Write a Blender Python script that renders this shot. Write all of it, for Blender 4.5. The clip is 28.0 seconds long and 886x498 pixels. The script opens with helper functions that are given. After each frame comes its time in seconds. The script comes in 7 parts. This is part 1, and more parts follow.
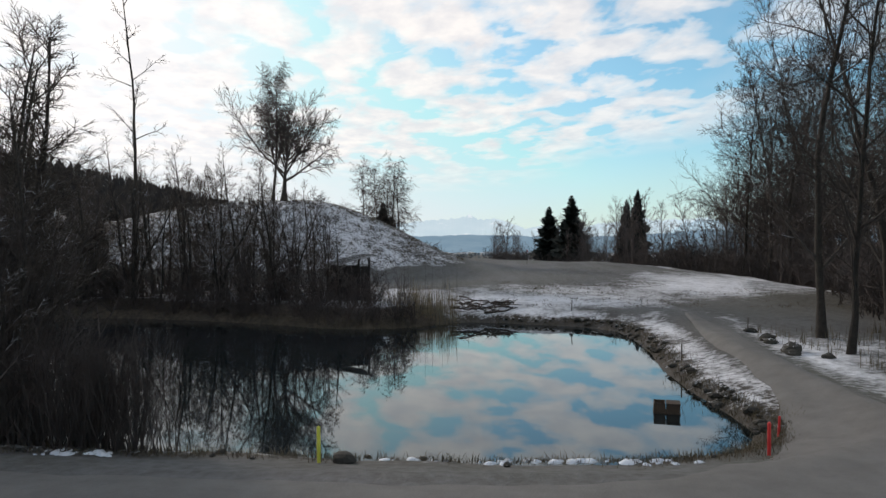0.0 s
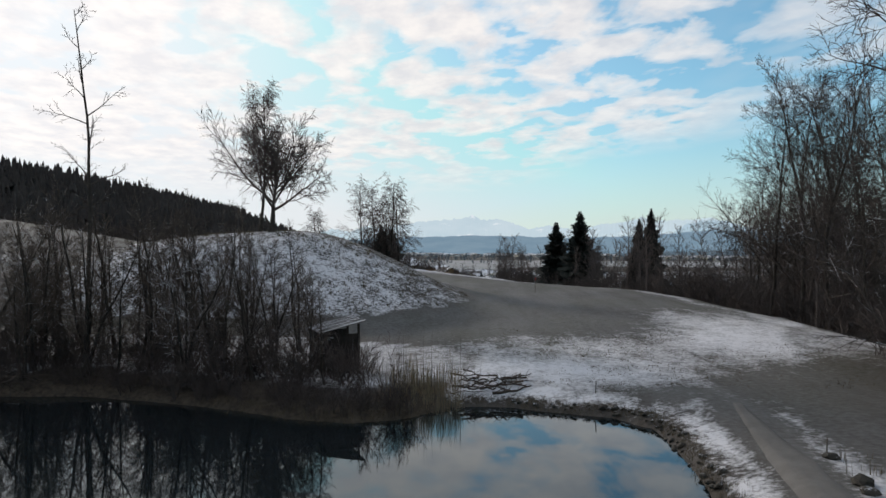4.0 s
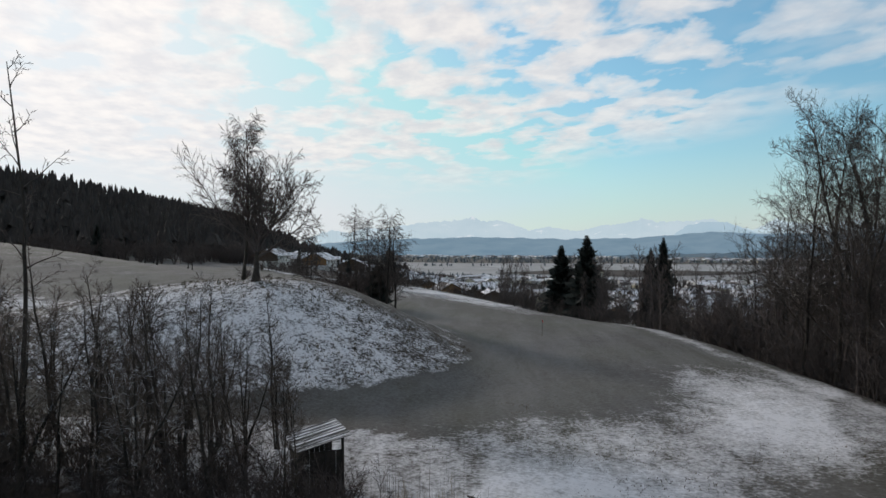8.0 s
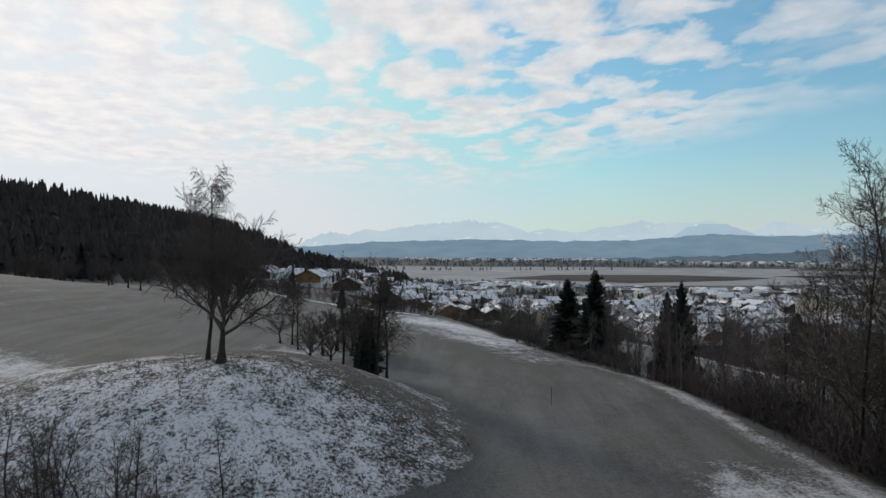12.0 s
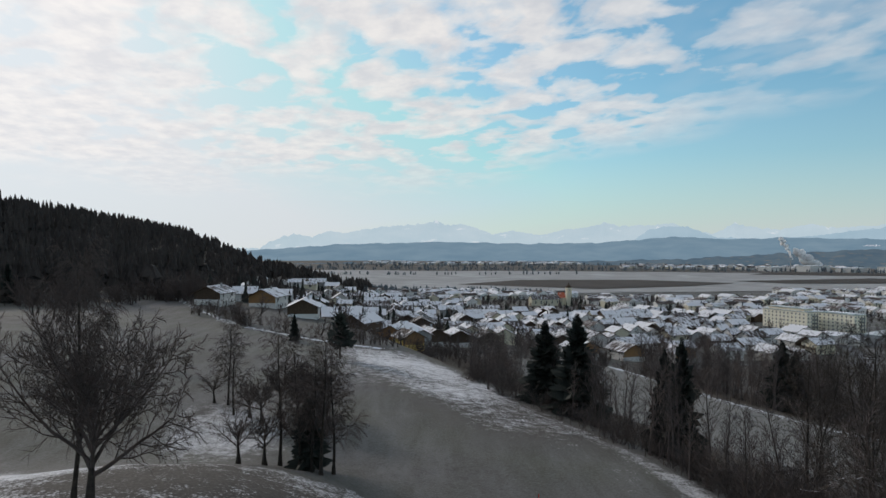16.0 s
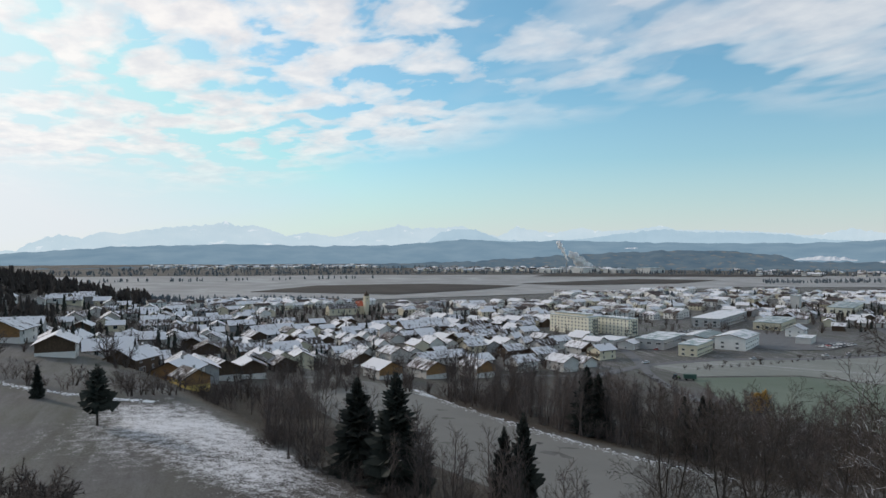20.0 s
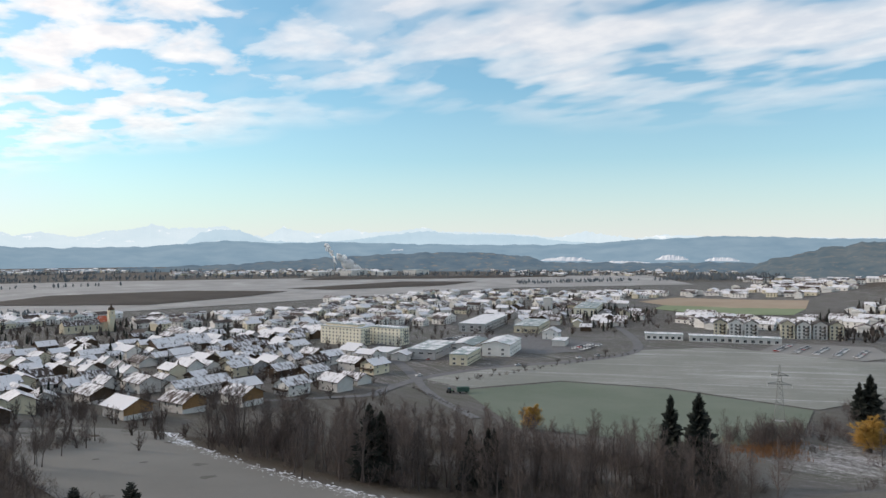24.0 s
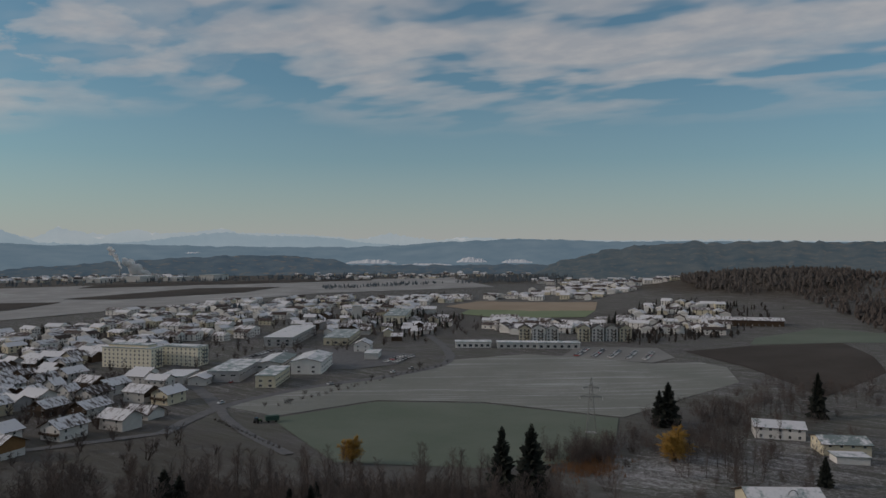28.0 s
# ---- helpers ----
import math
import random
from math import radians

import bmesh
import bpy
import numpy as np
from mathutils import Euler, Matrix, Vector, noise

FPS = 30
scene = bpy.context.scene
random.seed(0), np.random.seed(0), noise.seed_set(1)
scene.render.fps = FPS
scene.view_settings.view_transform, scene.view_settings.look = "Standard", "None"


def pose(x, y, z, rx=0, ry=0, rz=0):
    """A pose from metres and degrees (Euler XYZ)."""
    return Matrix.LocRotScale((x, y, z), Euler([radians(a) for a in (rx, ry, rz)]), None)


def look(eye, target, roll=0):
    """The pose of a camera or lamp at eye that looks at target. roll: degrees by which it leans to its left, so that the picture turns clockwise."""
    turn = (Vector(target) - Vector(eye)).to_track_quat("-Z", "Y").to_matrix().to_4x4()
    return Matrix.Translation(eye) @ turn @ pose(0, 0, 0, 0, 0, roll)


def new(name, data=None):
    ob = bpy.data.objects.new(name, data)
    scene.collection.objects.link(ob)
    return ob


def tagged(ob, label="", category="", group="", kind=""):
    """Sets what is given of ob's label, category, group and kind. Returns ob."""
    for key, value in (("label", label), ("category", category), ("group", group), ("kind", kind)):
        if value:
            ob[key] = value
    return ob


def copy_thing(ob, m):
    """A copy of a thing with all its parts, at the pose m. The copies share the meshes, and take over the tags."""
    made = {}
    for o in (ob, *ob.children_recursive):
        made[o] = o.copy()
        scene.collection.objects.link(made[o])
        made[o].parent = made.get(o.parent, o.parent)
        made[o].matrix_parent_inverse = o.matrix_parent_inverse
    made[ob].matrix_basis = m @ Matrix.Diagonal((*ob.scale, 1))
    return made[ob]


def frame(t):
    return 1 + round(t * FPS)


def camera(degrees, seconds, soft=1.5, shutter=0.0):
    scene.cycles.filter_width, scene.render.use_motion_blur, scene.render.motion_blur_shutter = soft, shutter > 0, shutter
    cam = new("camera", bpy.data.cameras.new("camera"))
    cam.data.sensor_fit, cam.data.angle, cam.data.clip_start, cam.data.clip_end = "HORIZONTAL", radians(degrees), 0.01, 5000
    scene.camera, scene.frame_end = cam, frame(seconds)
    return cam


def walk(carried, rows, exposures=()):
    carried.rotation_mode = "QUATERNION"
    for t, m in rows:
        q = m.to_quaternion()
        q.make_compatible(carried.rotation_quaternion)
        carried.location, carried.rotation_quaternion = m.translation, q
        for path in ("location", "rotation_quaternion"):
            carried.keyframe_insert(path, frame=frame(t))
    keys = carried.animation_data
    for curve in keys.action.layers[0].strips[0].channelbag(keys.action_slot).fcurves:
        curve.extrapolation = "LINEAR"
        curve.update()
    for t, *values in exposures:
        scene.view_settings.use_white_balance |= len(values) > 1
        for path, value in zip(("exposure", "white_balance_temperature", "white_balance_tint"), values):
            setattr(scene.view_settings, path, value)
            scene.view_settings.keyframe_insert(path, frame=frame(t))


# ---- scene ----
cam = camera(64.47, 28.0)
walk(cam, [
    (0, pose(0.00, 0.00, 5.50, 89.48, 0, 1.26)),
    (1, pose(-0.06, 1.84, 6.31, 89.48, 0, 1.30)),
    (2, pose(-0.09, 3.66, 7.24, 89.47, 0, 1.35)),
    (3, pose(-0.08, 5.48, 8.33, 89.47, 0, 1.43)),
    (4, pose(-0.06, 7.29, 9.60, 89.47, 0, 1.50)),
    (5, pose(-0.10, 9.09, 10.85, 89.47, 0, 1.49)),
    (6, pose(-0.19, 10.89, 12.09, 89.48, 0, 1.47)),
    (7, pose(-0.23, 12.71, 13.46, 89.49, 0, 1.49)),
    (8, pose(-0.26, 14.64, 14.94, 89.51, 0, 1.50)),
    (9, pose(-0.28, 16.68, 16.58, 89.53, 0, 1.49)),
    (10, pose(-0.30, 19.04, 18.31, 89.54, 0, 1.46)),
    (11, pose(-0.28, 21.97, 20.07, 89.55, 0, 1.44)),
    (12, pose(-0.28, 25.31, 21.86, 89.57, 0, 1.41)),
    (13, pose(-0.33, 29.17, 23.65, 89.59, 0, 1.38)),
    (14, pose(-0.41, 33.42, 25.39, 89.62, 0, 1.42)),
    (14.5, pose(-0.46, 35.67, 26.24, 89.63, 0, 1.22)),
    (15, pose(-0.46, 37.99, 27.07, 89.64, 0, 0.68)),
    (15.5, pose(-0.37, 40.39, 27.89, 89.65, 0, -0.18)),
    (16, pose(-0.22, 42.86, 28.70, 89.66, 0, -1.46)),
    (17, pose(-0.02, 47.91, 30.39, 89.69, 0, -5.00)),
    (18, pose(0.10, 53.08, 32.15, 89.71, 0, -9.43)),
    (19, pose(0.19, 58.21, 33.87, 89.72, 0, -13.58)),
    (20, pose(0.56, 63.37, 35.58, 89.73, 0, -18.08)),
    (21, pose(1.53, 68.56, 37.28, 89.73, 0, -22.98)),
    (22, pose(3.06, 73.81, 38.98, 89.73, 0, -28.08)),
    (23, pose(5.31, 79.19, 40.66, 89.73, 0, -32.67)),
    (24, pose(7.93, 84.55, 42.34, 89.73, 0, -36.92)),
    (25, pose(10.57, 89.75, 44.01, 89.74, 0, -40.73)),
    (26, pose(13.33, 94.81, 45.69, 89.76, 0, -44.48)),
    (27, pose(16.18, 99.64, 47.40, 89.77, 0, -48.53)),
    (28, pose(19.06, 104.40, 49.13, 89.79, 0, -52.84)),
], exposures=[(0, 0.08, 6600, 12), (5.0, -0.04, 6550, 12), (10.0, -0.14, 6500, 11), (14.0, -0.20, 6450, 11), (17.0, -0.20, 6450, 11), (20.0, 0.0, 6450, 11), (24.0, 0.30, 6800, 14), (26.0, 0.32, 6850, 15), (26.7, 0.04, 6850, 15), (27.4, -0.50, 6850, 15), (28.0, -0.98, 6850, 15)])

# ---- world, sun ----
SUN_AZ, SUN_EL = radians(-40), radians(21)      # azimuth from +y towards +x
SUN_DIR = Vector((math.sin(SUN_AZ) * math.cos(SUN_EL), math.cos(SUN_AZ) * math.cos(SUN_EL), math.sin(SUN_EL)))


def nodes_of(tree):
    n, l = tree.nodes, tree.links

    def add(kind, **values):
        node = n.new(kind)
        ins = values.pop("ins", {})
        for k, v in values.items():
            setattr(node, k, v)
        for k, v in ins.items():
            s = node.inputs[k]
            if isinstance(v, bpy.types.NodeSocket):
                l.new(v, s)
            else:
                s.default_value = v
        return node

    def math_(op, a, b=None, c=None, clamp=False):
        ins = {0: a}
        if b is not None:
            ins[1] = b
        if c is not None:
            ins[2] = c
        return add("ShaderNodeMath", operation=op, use_clamp=clamp, ins=ins).outputs[0]

    def ramp(fac, stops):
        r = add("ShaderNodeValToRGB", ins={0: fac})
        e = r.color_ramp.elements
        while len(e) < len(stops):
            e.new(0.5)
        for el, (p, c) in zip(e, stops):
            el.position = p
            el.color = (c, c, c, 1) if isinstance(c, (int, float)) else (*c, 1)
        return r.outputs[0]

    def mix(fac, a, b, blend="MIX"):
        m = add("ShaderNodeMix", data_type="RGBA", blend_type=blend)
        for s, v in ((m.inputs[0], fac), (m.inputs[6], a), (m.inputs[7], b)):
            if isinstance(v, bpy.types.NodeSocket):
                l.new(v, s)
            elif isinstance(v, (int, float)):
                s.default_value = v if s.type == "VALUE" else (v, v, v, 1)
            else:
                s.default_value = (*v, 1)
        return m.outputs[2]

    def noise_(vec, scale, detail=4, rough=0.55, dist=0.0):
        ins = {"Scale": scale, "Detail": detail, "Roughness": rough, "Distortion": dist}
        if vec is not None:
            ins["Vector"] = vec
        return add("ShaderNodeTexNoise", ins=ins).outputs[0]

    return add, math_, ramp, mix, noise_, l


world = bpy.data.worlds.new("sky")
scene.world = world
world.use_nodes = True
world.node_tree.nodes.clear()
add, math_, ramp, mix, noise_, lk = nodes_of(world.node_tree)
sky = add("ShaderNodeTexSky", sky_type="NISHITA", sun_disc=False, sun_elevation=SUN_EL, sun_rotation=SUN_AZ % (2 * math.pi),
          altitude=500, air_density=1.0, dust_density=1.5, ozone_density=1.5)
co = add("ShaderNodeTexCoord").outputs["Generated"]
sep = add("ShaderNodeSeparateXYZ", ins={0: co})
up = math_("MAXIMUM", sep.outputs[2], 0.0)
deep = math_("ADD", up, 0.10)
u = math_("DIVIDE", sep.outputs[0], deep)
v = math_("DIVIDE", sep.outputs[1], deep)
across = math_("ADD", math_("MULTIPLY", u, 0.977), math_("MULTIPLY", v, 0.215))
along = math_("SUBTRACT", math_("MULTIPLY", v, 0.977), math_("MULTIPLY", u, 0.215))
turned = add("ShaderNodeCombineXYZ", ins={0: across, 1: math_("MULTIPLY", along, 0.74), 2: 3.7}).outputs[0]
drawn = add("ShaderNodeCombineXYZ", ins={0: across, 1: math_("MULTIPLY", along, 0.52), 2: 9.2}).outputs[0]
big = noise_(turned, 1.0, 2, 0.5, 0.2)
small = noise_(turned, 4.3, 5, 0.50, 0.25)
thin = noise_(drawn, 3.7, 3, 0.45, 0.2)
glow = add("ShaderNodeVectorMath", operation="DOT_PRODUCT", ins={0: co, 1: tuple(SUN_DIR)}).outputs["Value"]
near_sun = math_("MAXIMUM", glow, 0.0)
halo = math_("POWER", near_sun, 7.0)
east = ramp(sep.outputs[0], [(0.0, 0.0), (0.10, 0.10), (0.42, 1.0), (1.0, 1.0)])
height = math_("SUBTRACT", up, math_("MULTIPLY", east, 0.095))
height = math_("ADD", height, math_("MULTIPLY", math_("SUBTRACT", big, 0.5), 0.10))
band = ramp(height, [(0.0, 0.0), (0.070, 0.0), (0.125, 0.9), (0.30, 1.0)])
cover = math_("ADD", math_("MULTIPLY", big, 0.34), math_("MULTIPLY", small, 0.66))
cover = math_("ADD", cover, math_("MULTIPLY", halo, 0.10))
cover = math_("SUBTRACT", cover, ramp(up, [(0.20, 0.0), (0.34, 0.022)]))
cover = ramp(cover, [(0.462, 0.0), (0.500, 0.62), (0.565, 1.0)])
veil = math_("ADD", math_("MULTIPLY", big, 0.30), math_("MULTIPLY", thin, 0.70))
veil = math_("ADD", veil, math_("MULTIPLY", ramp(up, [(0.2, 0.0), (0.33, 1.0)]), 0.06))
veil = ramp(veil, [(0.46, 0.0), (0.515, 0.60), (0.60, 0.95)])
cover = mix(ramp(sep.outputs[0], [(0.30, 0.0), (0.62, 1.0)]), cover, veil)
cover = math_("MULTIPLY", cover, band)
CLOUD, HALO = 10.4, 2.1
tone = noise_(turned, 9.0, 4, 0.55)
cloud_col = mix(ramp(tone, [(0.35, 0.0), (0.65, 1.0)]), (CLOUD * 0.84, CLOUD * 0.84, CLOUD * 0.86), (CLOUD * 1.06, CLOUD * 1.02, CLOUD * 0.98))
blue = mix(1.0, sky.outputs[0], (0.66, 1.49, 1.66), "MULTIPLY")
blue = add("ShaderNodeVectorMath", operation="MINIMUM", ins={0: blue, 1: (8.8, 9.6, 10.2)}).outputs[0]
blue = mix(math_("MULTIPLY", math_("POWER", near_sun, 4.0), 0.7), blue, (8.3, 9.2, 9.7))
low = ramp(up, [(0.0, 0.80), (0.06, 0.50), (0.12, 0.24), (0.22, 0.08), (0.40, 0.0)])
blue = mix(math_("MULTIPLY", east, 0.10), blue, (6.6, 9.0, 9.8))
blue = mix(low, blue, mix(east, (8.6, 9.1, 9.2), (8.7, 8.9, 8.9)))
col = mix(math_("MULTIPLY", cover, math_("SUBTRACT", 0.96, math_("MULTIPLY", east, 0.24))), blue, cloud_col)
col = mix(1.0, col, mix(math_("MULTIPLY", halo, 1.0), 0.0, HALO), "ADD")
back = add("ShaderNodeBackground", ins={0: col, 1: 0.085})
lk.new(back.outputs[0], add("ShaderNodeOutputWorld").inputs[0])

sun = new("sun", bpy.data.lights.new("sun", "SUN"))
sun.data.energy, sun.data.angle, sun.data.color = 1.8, radians(6), (1.0, 0.91, 0.81)
sun.matrix_world = look(SUN_DIR * 100, (0, 0, 0))

# ---- the lie of the land ----
POND = [(-16, 24), (-12.5, 19.5), (-9.6, 17.8), (-5.2, 17.5), (0.5, 17), (4.4, 17.2), (6.3, 17.6), (7.7, 18.6), (8.5, 20.4), (8.6, 23),
        (8.5, 26), (8.8, 30), (9.5, 35), (9.9, 40), (9.8, 43.5), (8, 46), (5, 47), (2.5, 48.3), (-0.4, 48.3), (-3, 45.3), (-6, 44.3),
        (-9, 45), (-13, 47), (-17, 48.5), (-24, 50.5), (-31, 50), (-33, 40), (-26, 30), (-20, 27)]


def sstep(a, b, x):
    k = np.clip((x - a) / (b - a), 0, 1)
    return k * k * (3 - 2 * k)


def edge_of(y):
    return np.interp(y, [-200, 60, 97, 128, 150, 184, 215, 282, 350, 450, 700, 900, 1100, 1400, 1800], [46, 38, 33, 29.6, 24.5, 12.5, 1, -23, -55, -110, -190, -260, -420, -900, -2500])


def shore(x, y):
    """Distance from the pond's edge, negative on the water."""
    x, y = np.asarray(x, float), np.asarray(y, float)
    best, inside = np.full(x.shape, 1e9), np.zeros(x.shape, bool)
    for (ax, ay), (bx, by) in zip(POND, POND[1:] + POND[:1]):
        ex, ey = bx - ax, by - ay
        k = np.clip(((x - ax) * ex + (y - ay) * ey) / (ex * ex + ey * ey), 0, 1)
        best = np.minimum(best, np.hypot(x - ax - k * ex, y - ay - k * ey))
        cross = ((ay > y) != (by > y)) & (x < ex * (y - ay) / (ey + 1e-12) + ax)
        inside ^= cross
    return np.where(inside, -best, best)


def mound(x, y):
    dx, dy = x + 21, y - 91
    r = np.hypot(dx / np.where(dx > 0, 29.0, 58.0), dy / np.where(dy > 0, 44.0, 25.0))
    return 9.0 * (0.5 + 0.5 * np.cos(np.pi * np.clip(r, 0, 1)))


def hills(x, y):
    left = 43.5 * np.exp(-(((x + 330) / 132) ** 2 + ((y - 440) / 210) ** 2)) + 26 * np.exp(-(((x + 290) / 130) ** 2 + ((y - 720) / 200) ** 2))
    right = 46 * np.exp(-(((x - 1150) / 225) ** 2 + ((y - 300) / 300) ** 2)) + 18 * np.exp(-(((x - 600) / 130) ** 2 + ((y - 40) / 140) ** 2))
    knoll = 12.0 * np.exp(-(((x + 130) / 54) ** 2 + ((y - 165) / 78) ** 2))
    terrace = 13.0 * np.exp(-(((x - 205) / 38) ** 2 + ((y - 135) / 38) ** 2))
    return left + right + knoll + terrace


def land(x, y):
    """The height of the ground."""
    x, y = np.asarray(x, float), np.asarray(y, float)
    d = (x - edge_of(y)) * 0.95
    top = 1.0 + 1.3 * sstep(45, 115, y) + 1.8 * sstep(20, 120, -x) * sstep(60, 130, y) - 0.4 * sstep(150, 300, y)
    fall = np.interp(d, [-6, 0, 5, 14, 40, 75, 100, 130, 200, 300, 700], [0, -0.5, -2.2, -8, -14, -17, -20, -27, -34, -37, -38])
    fall = fall + np.interp(d, [-34, -18, -6, 0, 10], [0, -0.4, -1.5, -2.2, 0]) * sstep(110, 165, y)
    z = top + fall + mound(x, y) + hills(x, y)
    if not np.any((x > -45) & (x < 20) & (y > 8) & (y < 60)):
        return z
    s = shore(x, y)
    z = np.where(s < 6, np.minimum(z, np.interp(s, [-4, -1.0, 0, 0.5, 2.5, 6], [-1.6, -0.6, -0.02, 0.38, 0.75, 2.5])), z)
    return z


def gz(x, y):
    return float(land(np.array([x]), np.array([y]))[0])


# ---- materials ----
def material(name, build):
    m = bpy.data.materials.new(name)
    m.use_nodes = True
    m.node_tree.nodes.clear()
    tools = nodes_of(m.node_tree)
    shader = build(*tools[:5])
    tools[5].new(shader, tools[0]("ShaderNodeOutputMaterial").inputs[0])
    return m


def plain_mat(name, a, b, scale=4.0, rough=0.8, bump=0.25, metal=0.0, vary=0.0, fine=9.0, spec=0.3):
    """Two tones broken up at two sizes, with fine relief."""
    def build(add, math_, ramp, mix, noise_):
        co = add("ShaderNodeTexCoord").outputs["Object"]
        n1, n2 = noise_(co, scale, 5, 0.6), noise_(co, scale * fine, 3, 0.6)
        f = math_("ADD", math_("MULTIPLY", n1, 0.7), math_("MULTIPLY", n2, 0.3))
        f = ramp(f, [(0.32, 0.0), (0.68, 1.0)])
        col = mix(f, a, b)
        if vary:
            r = add("ShaderNodeObjectInfo").outputs["Random"]
            col = mix(1.0, col, ramp(r, [(0.0, 1 - vary), (1.0, 1 + vary * 0.4)]), "MULTIPLY")
        bp = add("ShaderNodeBump", ins={"Strength": bump, "Distance": 0.05, "Height": n2})
        return add("ShaderNodeBsdfPrincipled", ins={"Base Color": col, "Roughness": rough, "Metallic": metal,
                   "Specular IOR Level": spec, "Normal": bp.outputs[0]}).outputs[0]
    return material(name, build)


def snowy_mat(name, a, b, snow=0.5, scale=1.2, rough=0.75, vary=0.25, slope=0.3, streak=(1, 1, 1), vary_snow=0.25, island=False):
    """A surface on which thin snow lies wherever it faces the sky, in patches."""
    def build(add, math_, ramp, mix, noise_):
        co = add("ShaderNodeTexCoord").outputs["Object"]
        rnd = add("ShaderNodeNewGeometry").outputs["Random Per Island"] if island else add("ShaderNodeObjectInfo").outputs["Random"]
        mv = add("ShaderNodeMapping", ins={"Vector": co, "Scale": streak}).outputs[0]
        off = add("ShaderNodeVectorMath", operation="ADD", ins={0: mv, 1: add("ShaderNodeCombineXYZ", ins={0: math_("MULTIPLY", rnd, 40.0)}).outputs[0]}).outputs[0]
        n1, n2 = noise_(off, scale, 5, 0.65), noise_(co, scale * 8, 3, 0.6)
        base = mix(ramp(n2, [(0.35, 0.0), (0.65, 1.0)]), a, b)
        base = mix(1.0, base, ramp(rnd, [(0.0, 1 - vary), (1.0, 1 + vary)]), "MULTIPLY")
        nz = add("ShaderNodeSeparateXYZ", ins={0: add("ShaderNodeNewGeometry").outputs["Normal"]}).outputs[2]
        up = ramp(nz, [(slope, 0.0), (min(slope + 0.25, 1.0), 1.0)])
        level = math_("ADD", math_("ADD", n1, math_("MULTIPLY", n2, 0.25)), math_("MULTIPLY", math_("SUBTRACT", rnd, 0.5), vary_snow))
        k = ramp(math_("ADD", level, snow - 0.625), [(0.44, 0.0), (0.56, 1.0)])
        f = math_("MULTIPLY", k, up)
        col = mix(f, base, mix(n2, (0.58, 0.58, 0.61), (0.80, 0.79, 0.81)))
        bp = add("ShaderNodeBump", ins={"Strength": 0.4, "Distance": 0.04, "Height": math_("ADD", n2, f)})
        return add("ShaderNodeBsdfPrincipled", ins={"Base Color": col, "Roughness": rough, "Specular IOR Level": 0.25, "Normal": bp.outputs[0]}).outputs[0]
    return material(name, build)


def ground_build(add, math_, ramp, mix, noise_):
    co = add("ShaderNodeTexCoord").outputs["Object"]
    at = add("ShaderNodeAttribute", attribute_name="cover")
    ch = add("ShaderNodeSeparateColor", ins={0: at.outputs["Color"]})
    snow, wood, tuft = ch.outputs[0], ch.outputs[1], ch.outputs[2]
    fine, mid, wide = noise_(co, 3.2, 4, 0.7), noise_(co, 0.55, 5, 0.6), noise_(co, 0.045, 4, 0.55)
    dots = noise_(co, 3.4, 5, 0.68, 0.3)
    grass = mix(ramp(mid, [(0.3, 0.0), (0.7, 1.0)]), (0.068, 0.063, 0.058), (0.101, 0.095, 0.090))
    grass = mix(ramp(wide, [(0.38, 0.0), (0.62, 1.0)]), grass, (0.080, 0.080, 0.062))
    mown = noise_(add("ShaderNodeMapping", ins={"Vector": co, "Rotation": (0, 0, 0.5), "Scale": (0.30, 0.035, 1.0)}).outputs[0], 1.0, 5, 0.65, 0.3)
    frost = math_("MULTIPLY", ramp(math_("ADD", math_("MULTIPLY", fine, 0.55), math_("MULTIPLY", mown, 0.45)), [(0.40, 0.0), (0.60, 1.0)]), 0.65)
    grass = mix(frost, grass, (0.172, 0.167, 0.169))
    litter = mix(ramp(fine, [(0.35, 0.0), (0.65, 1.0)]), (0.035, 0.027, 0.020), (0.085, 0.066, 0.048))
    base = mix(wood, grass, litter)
    clump = mix(ramp(dots, [(0.40, 0.0), (0.6, 1.0)]), (0.056, 0.048, 0.042), (0.098, 0.088, 0.078))
    base = mix(tuft, base, clump)
    pat = math_("ADD", math_("MULTIPLY", mid, 0.32), math_("MULTIPLY", fine, 0.44))
    pat = math_("ADD", pat, math_("MULTIPLY", mown, 0.24))
    pat = mix(tuft, pat, math_("ADD", math_("MULTIPLY", math_("SUBTRACT", dots, 0.5), 1.35), math_("ADD", math_("MULTIPLY", mid, 0.75), math_("SUBTRACT", math_("MULTIPLY", wide, 0.5), 0.125))))
    f = ramp(math_("ADD", pat, math_("MULTIPLY", math_("SUBTRACT", snow, 0.5), 0.62)), [(0.44, 0.0), (0.56, 0.55), (0.68, 1.0)])
    f = math_("MULTIPLY", f, ramp(snow, [(0.02, 0.0), (0.14, 1.0)]))
    col = mix(math_("MULTIPLY", f, 0.90), base, mix(fine, (0.62, 0.615, 0.64), (0.85, 0.84, 0.855)))
    h = math_("ADD", math_("MULTIPLY", fine, 0.4), math_("ADD", math_("MULTIPLY", dots, 0.6), math_("MULTIPLY", f, 0.3)))
    bp = add("ShaderNodeBump", ins={"Strength": 0.8, "Distance": 0.14, "Height": h})
    return add("ShaderNodeBsdfPrincipled", ins={"Base Color": col, "Roughness": 0.88, "Specular IOR Level": 0.2, "Normal": bp.outputs[0]}).outputs[0]


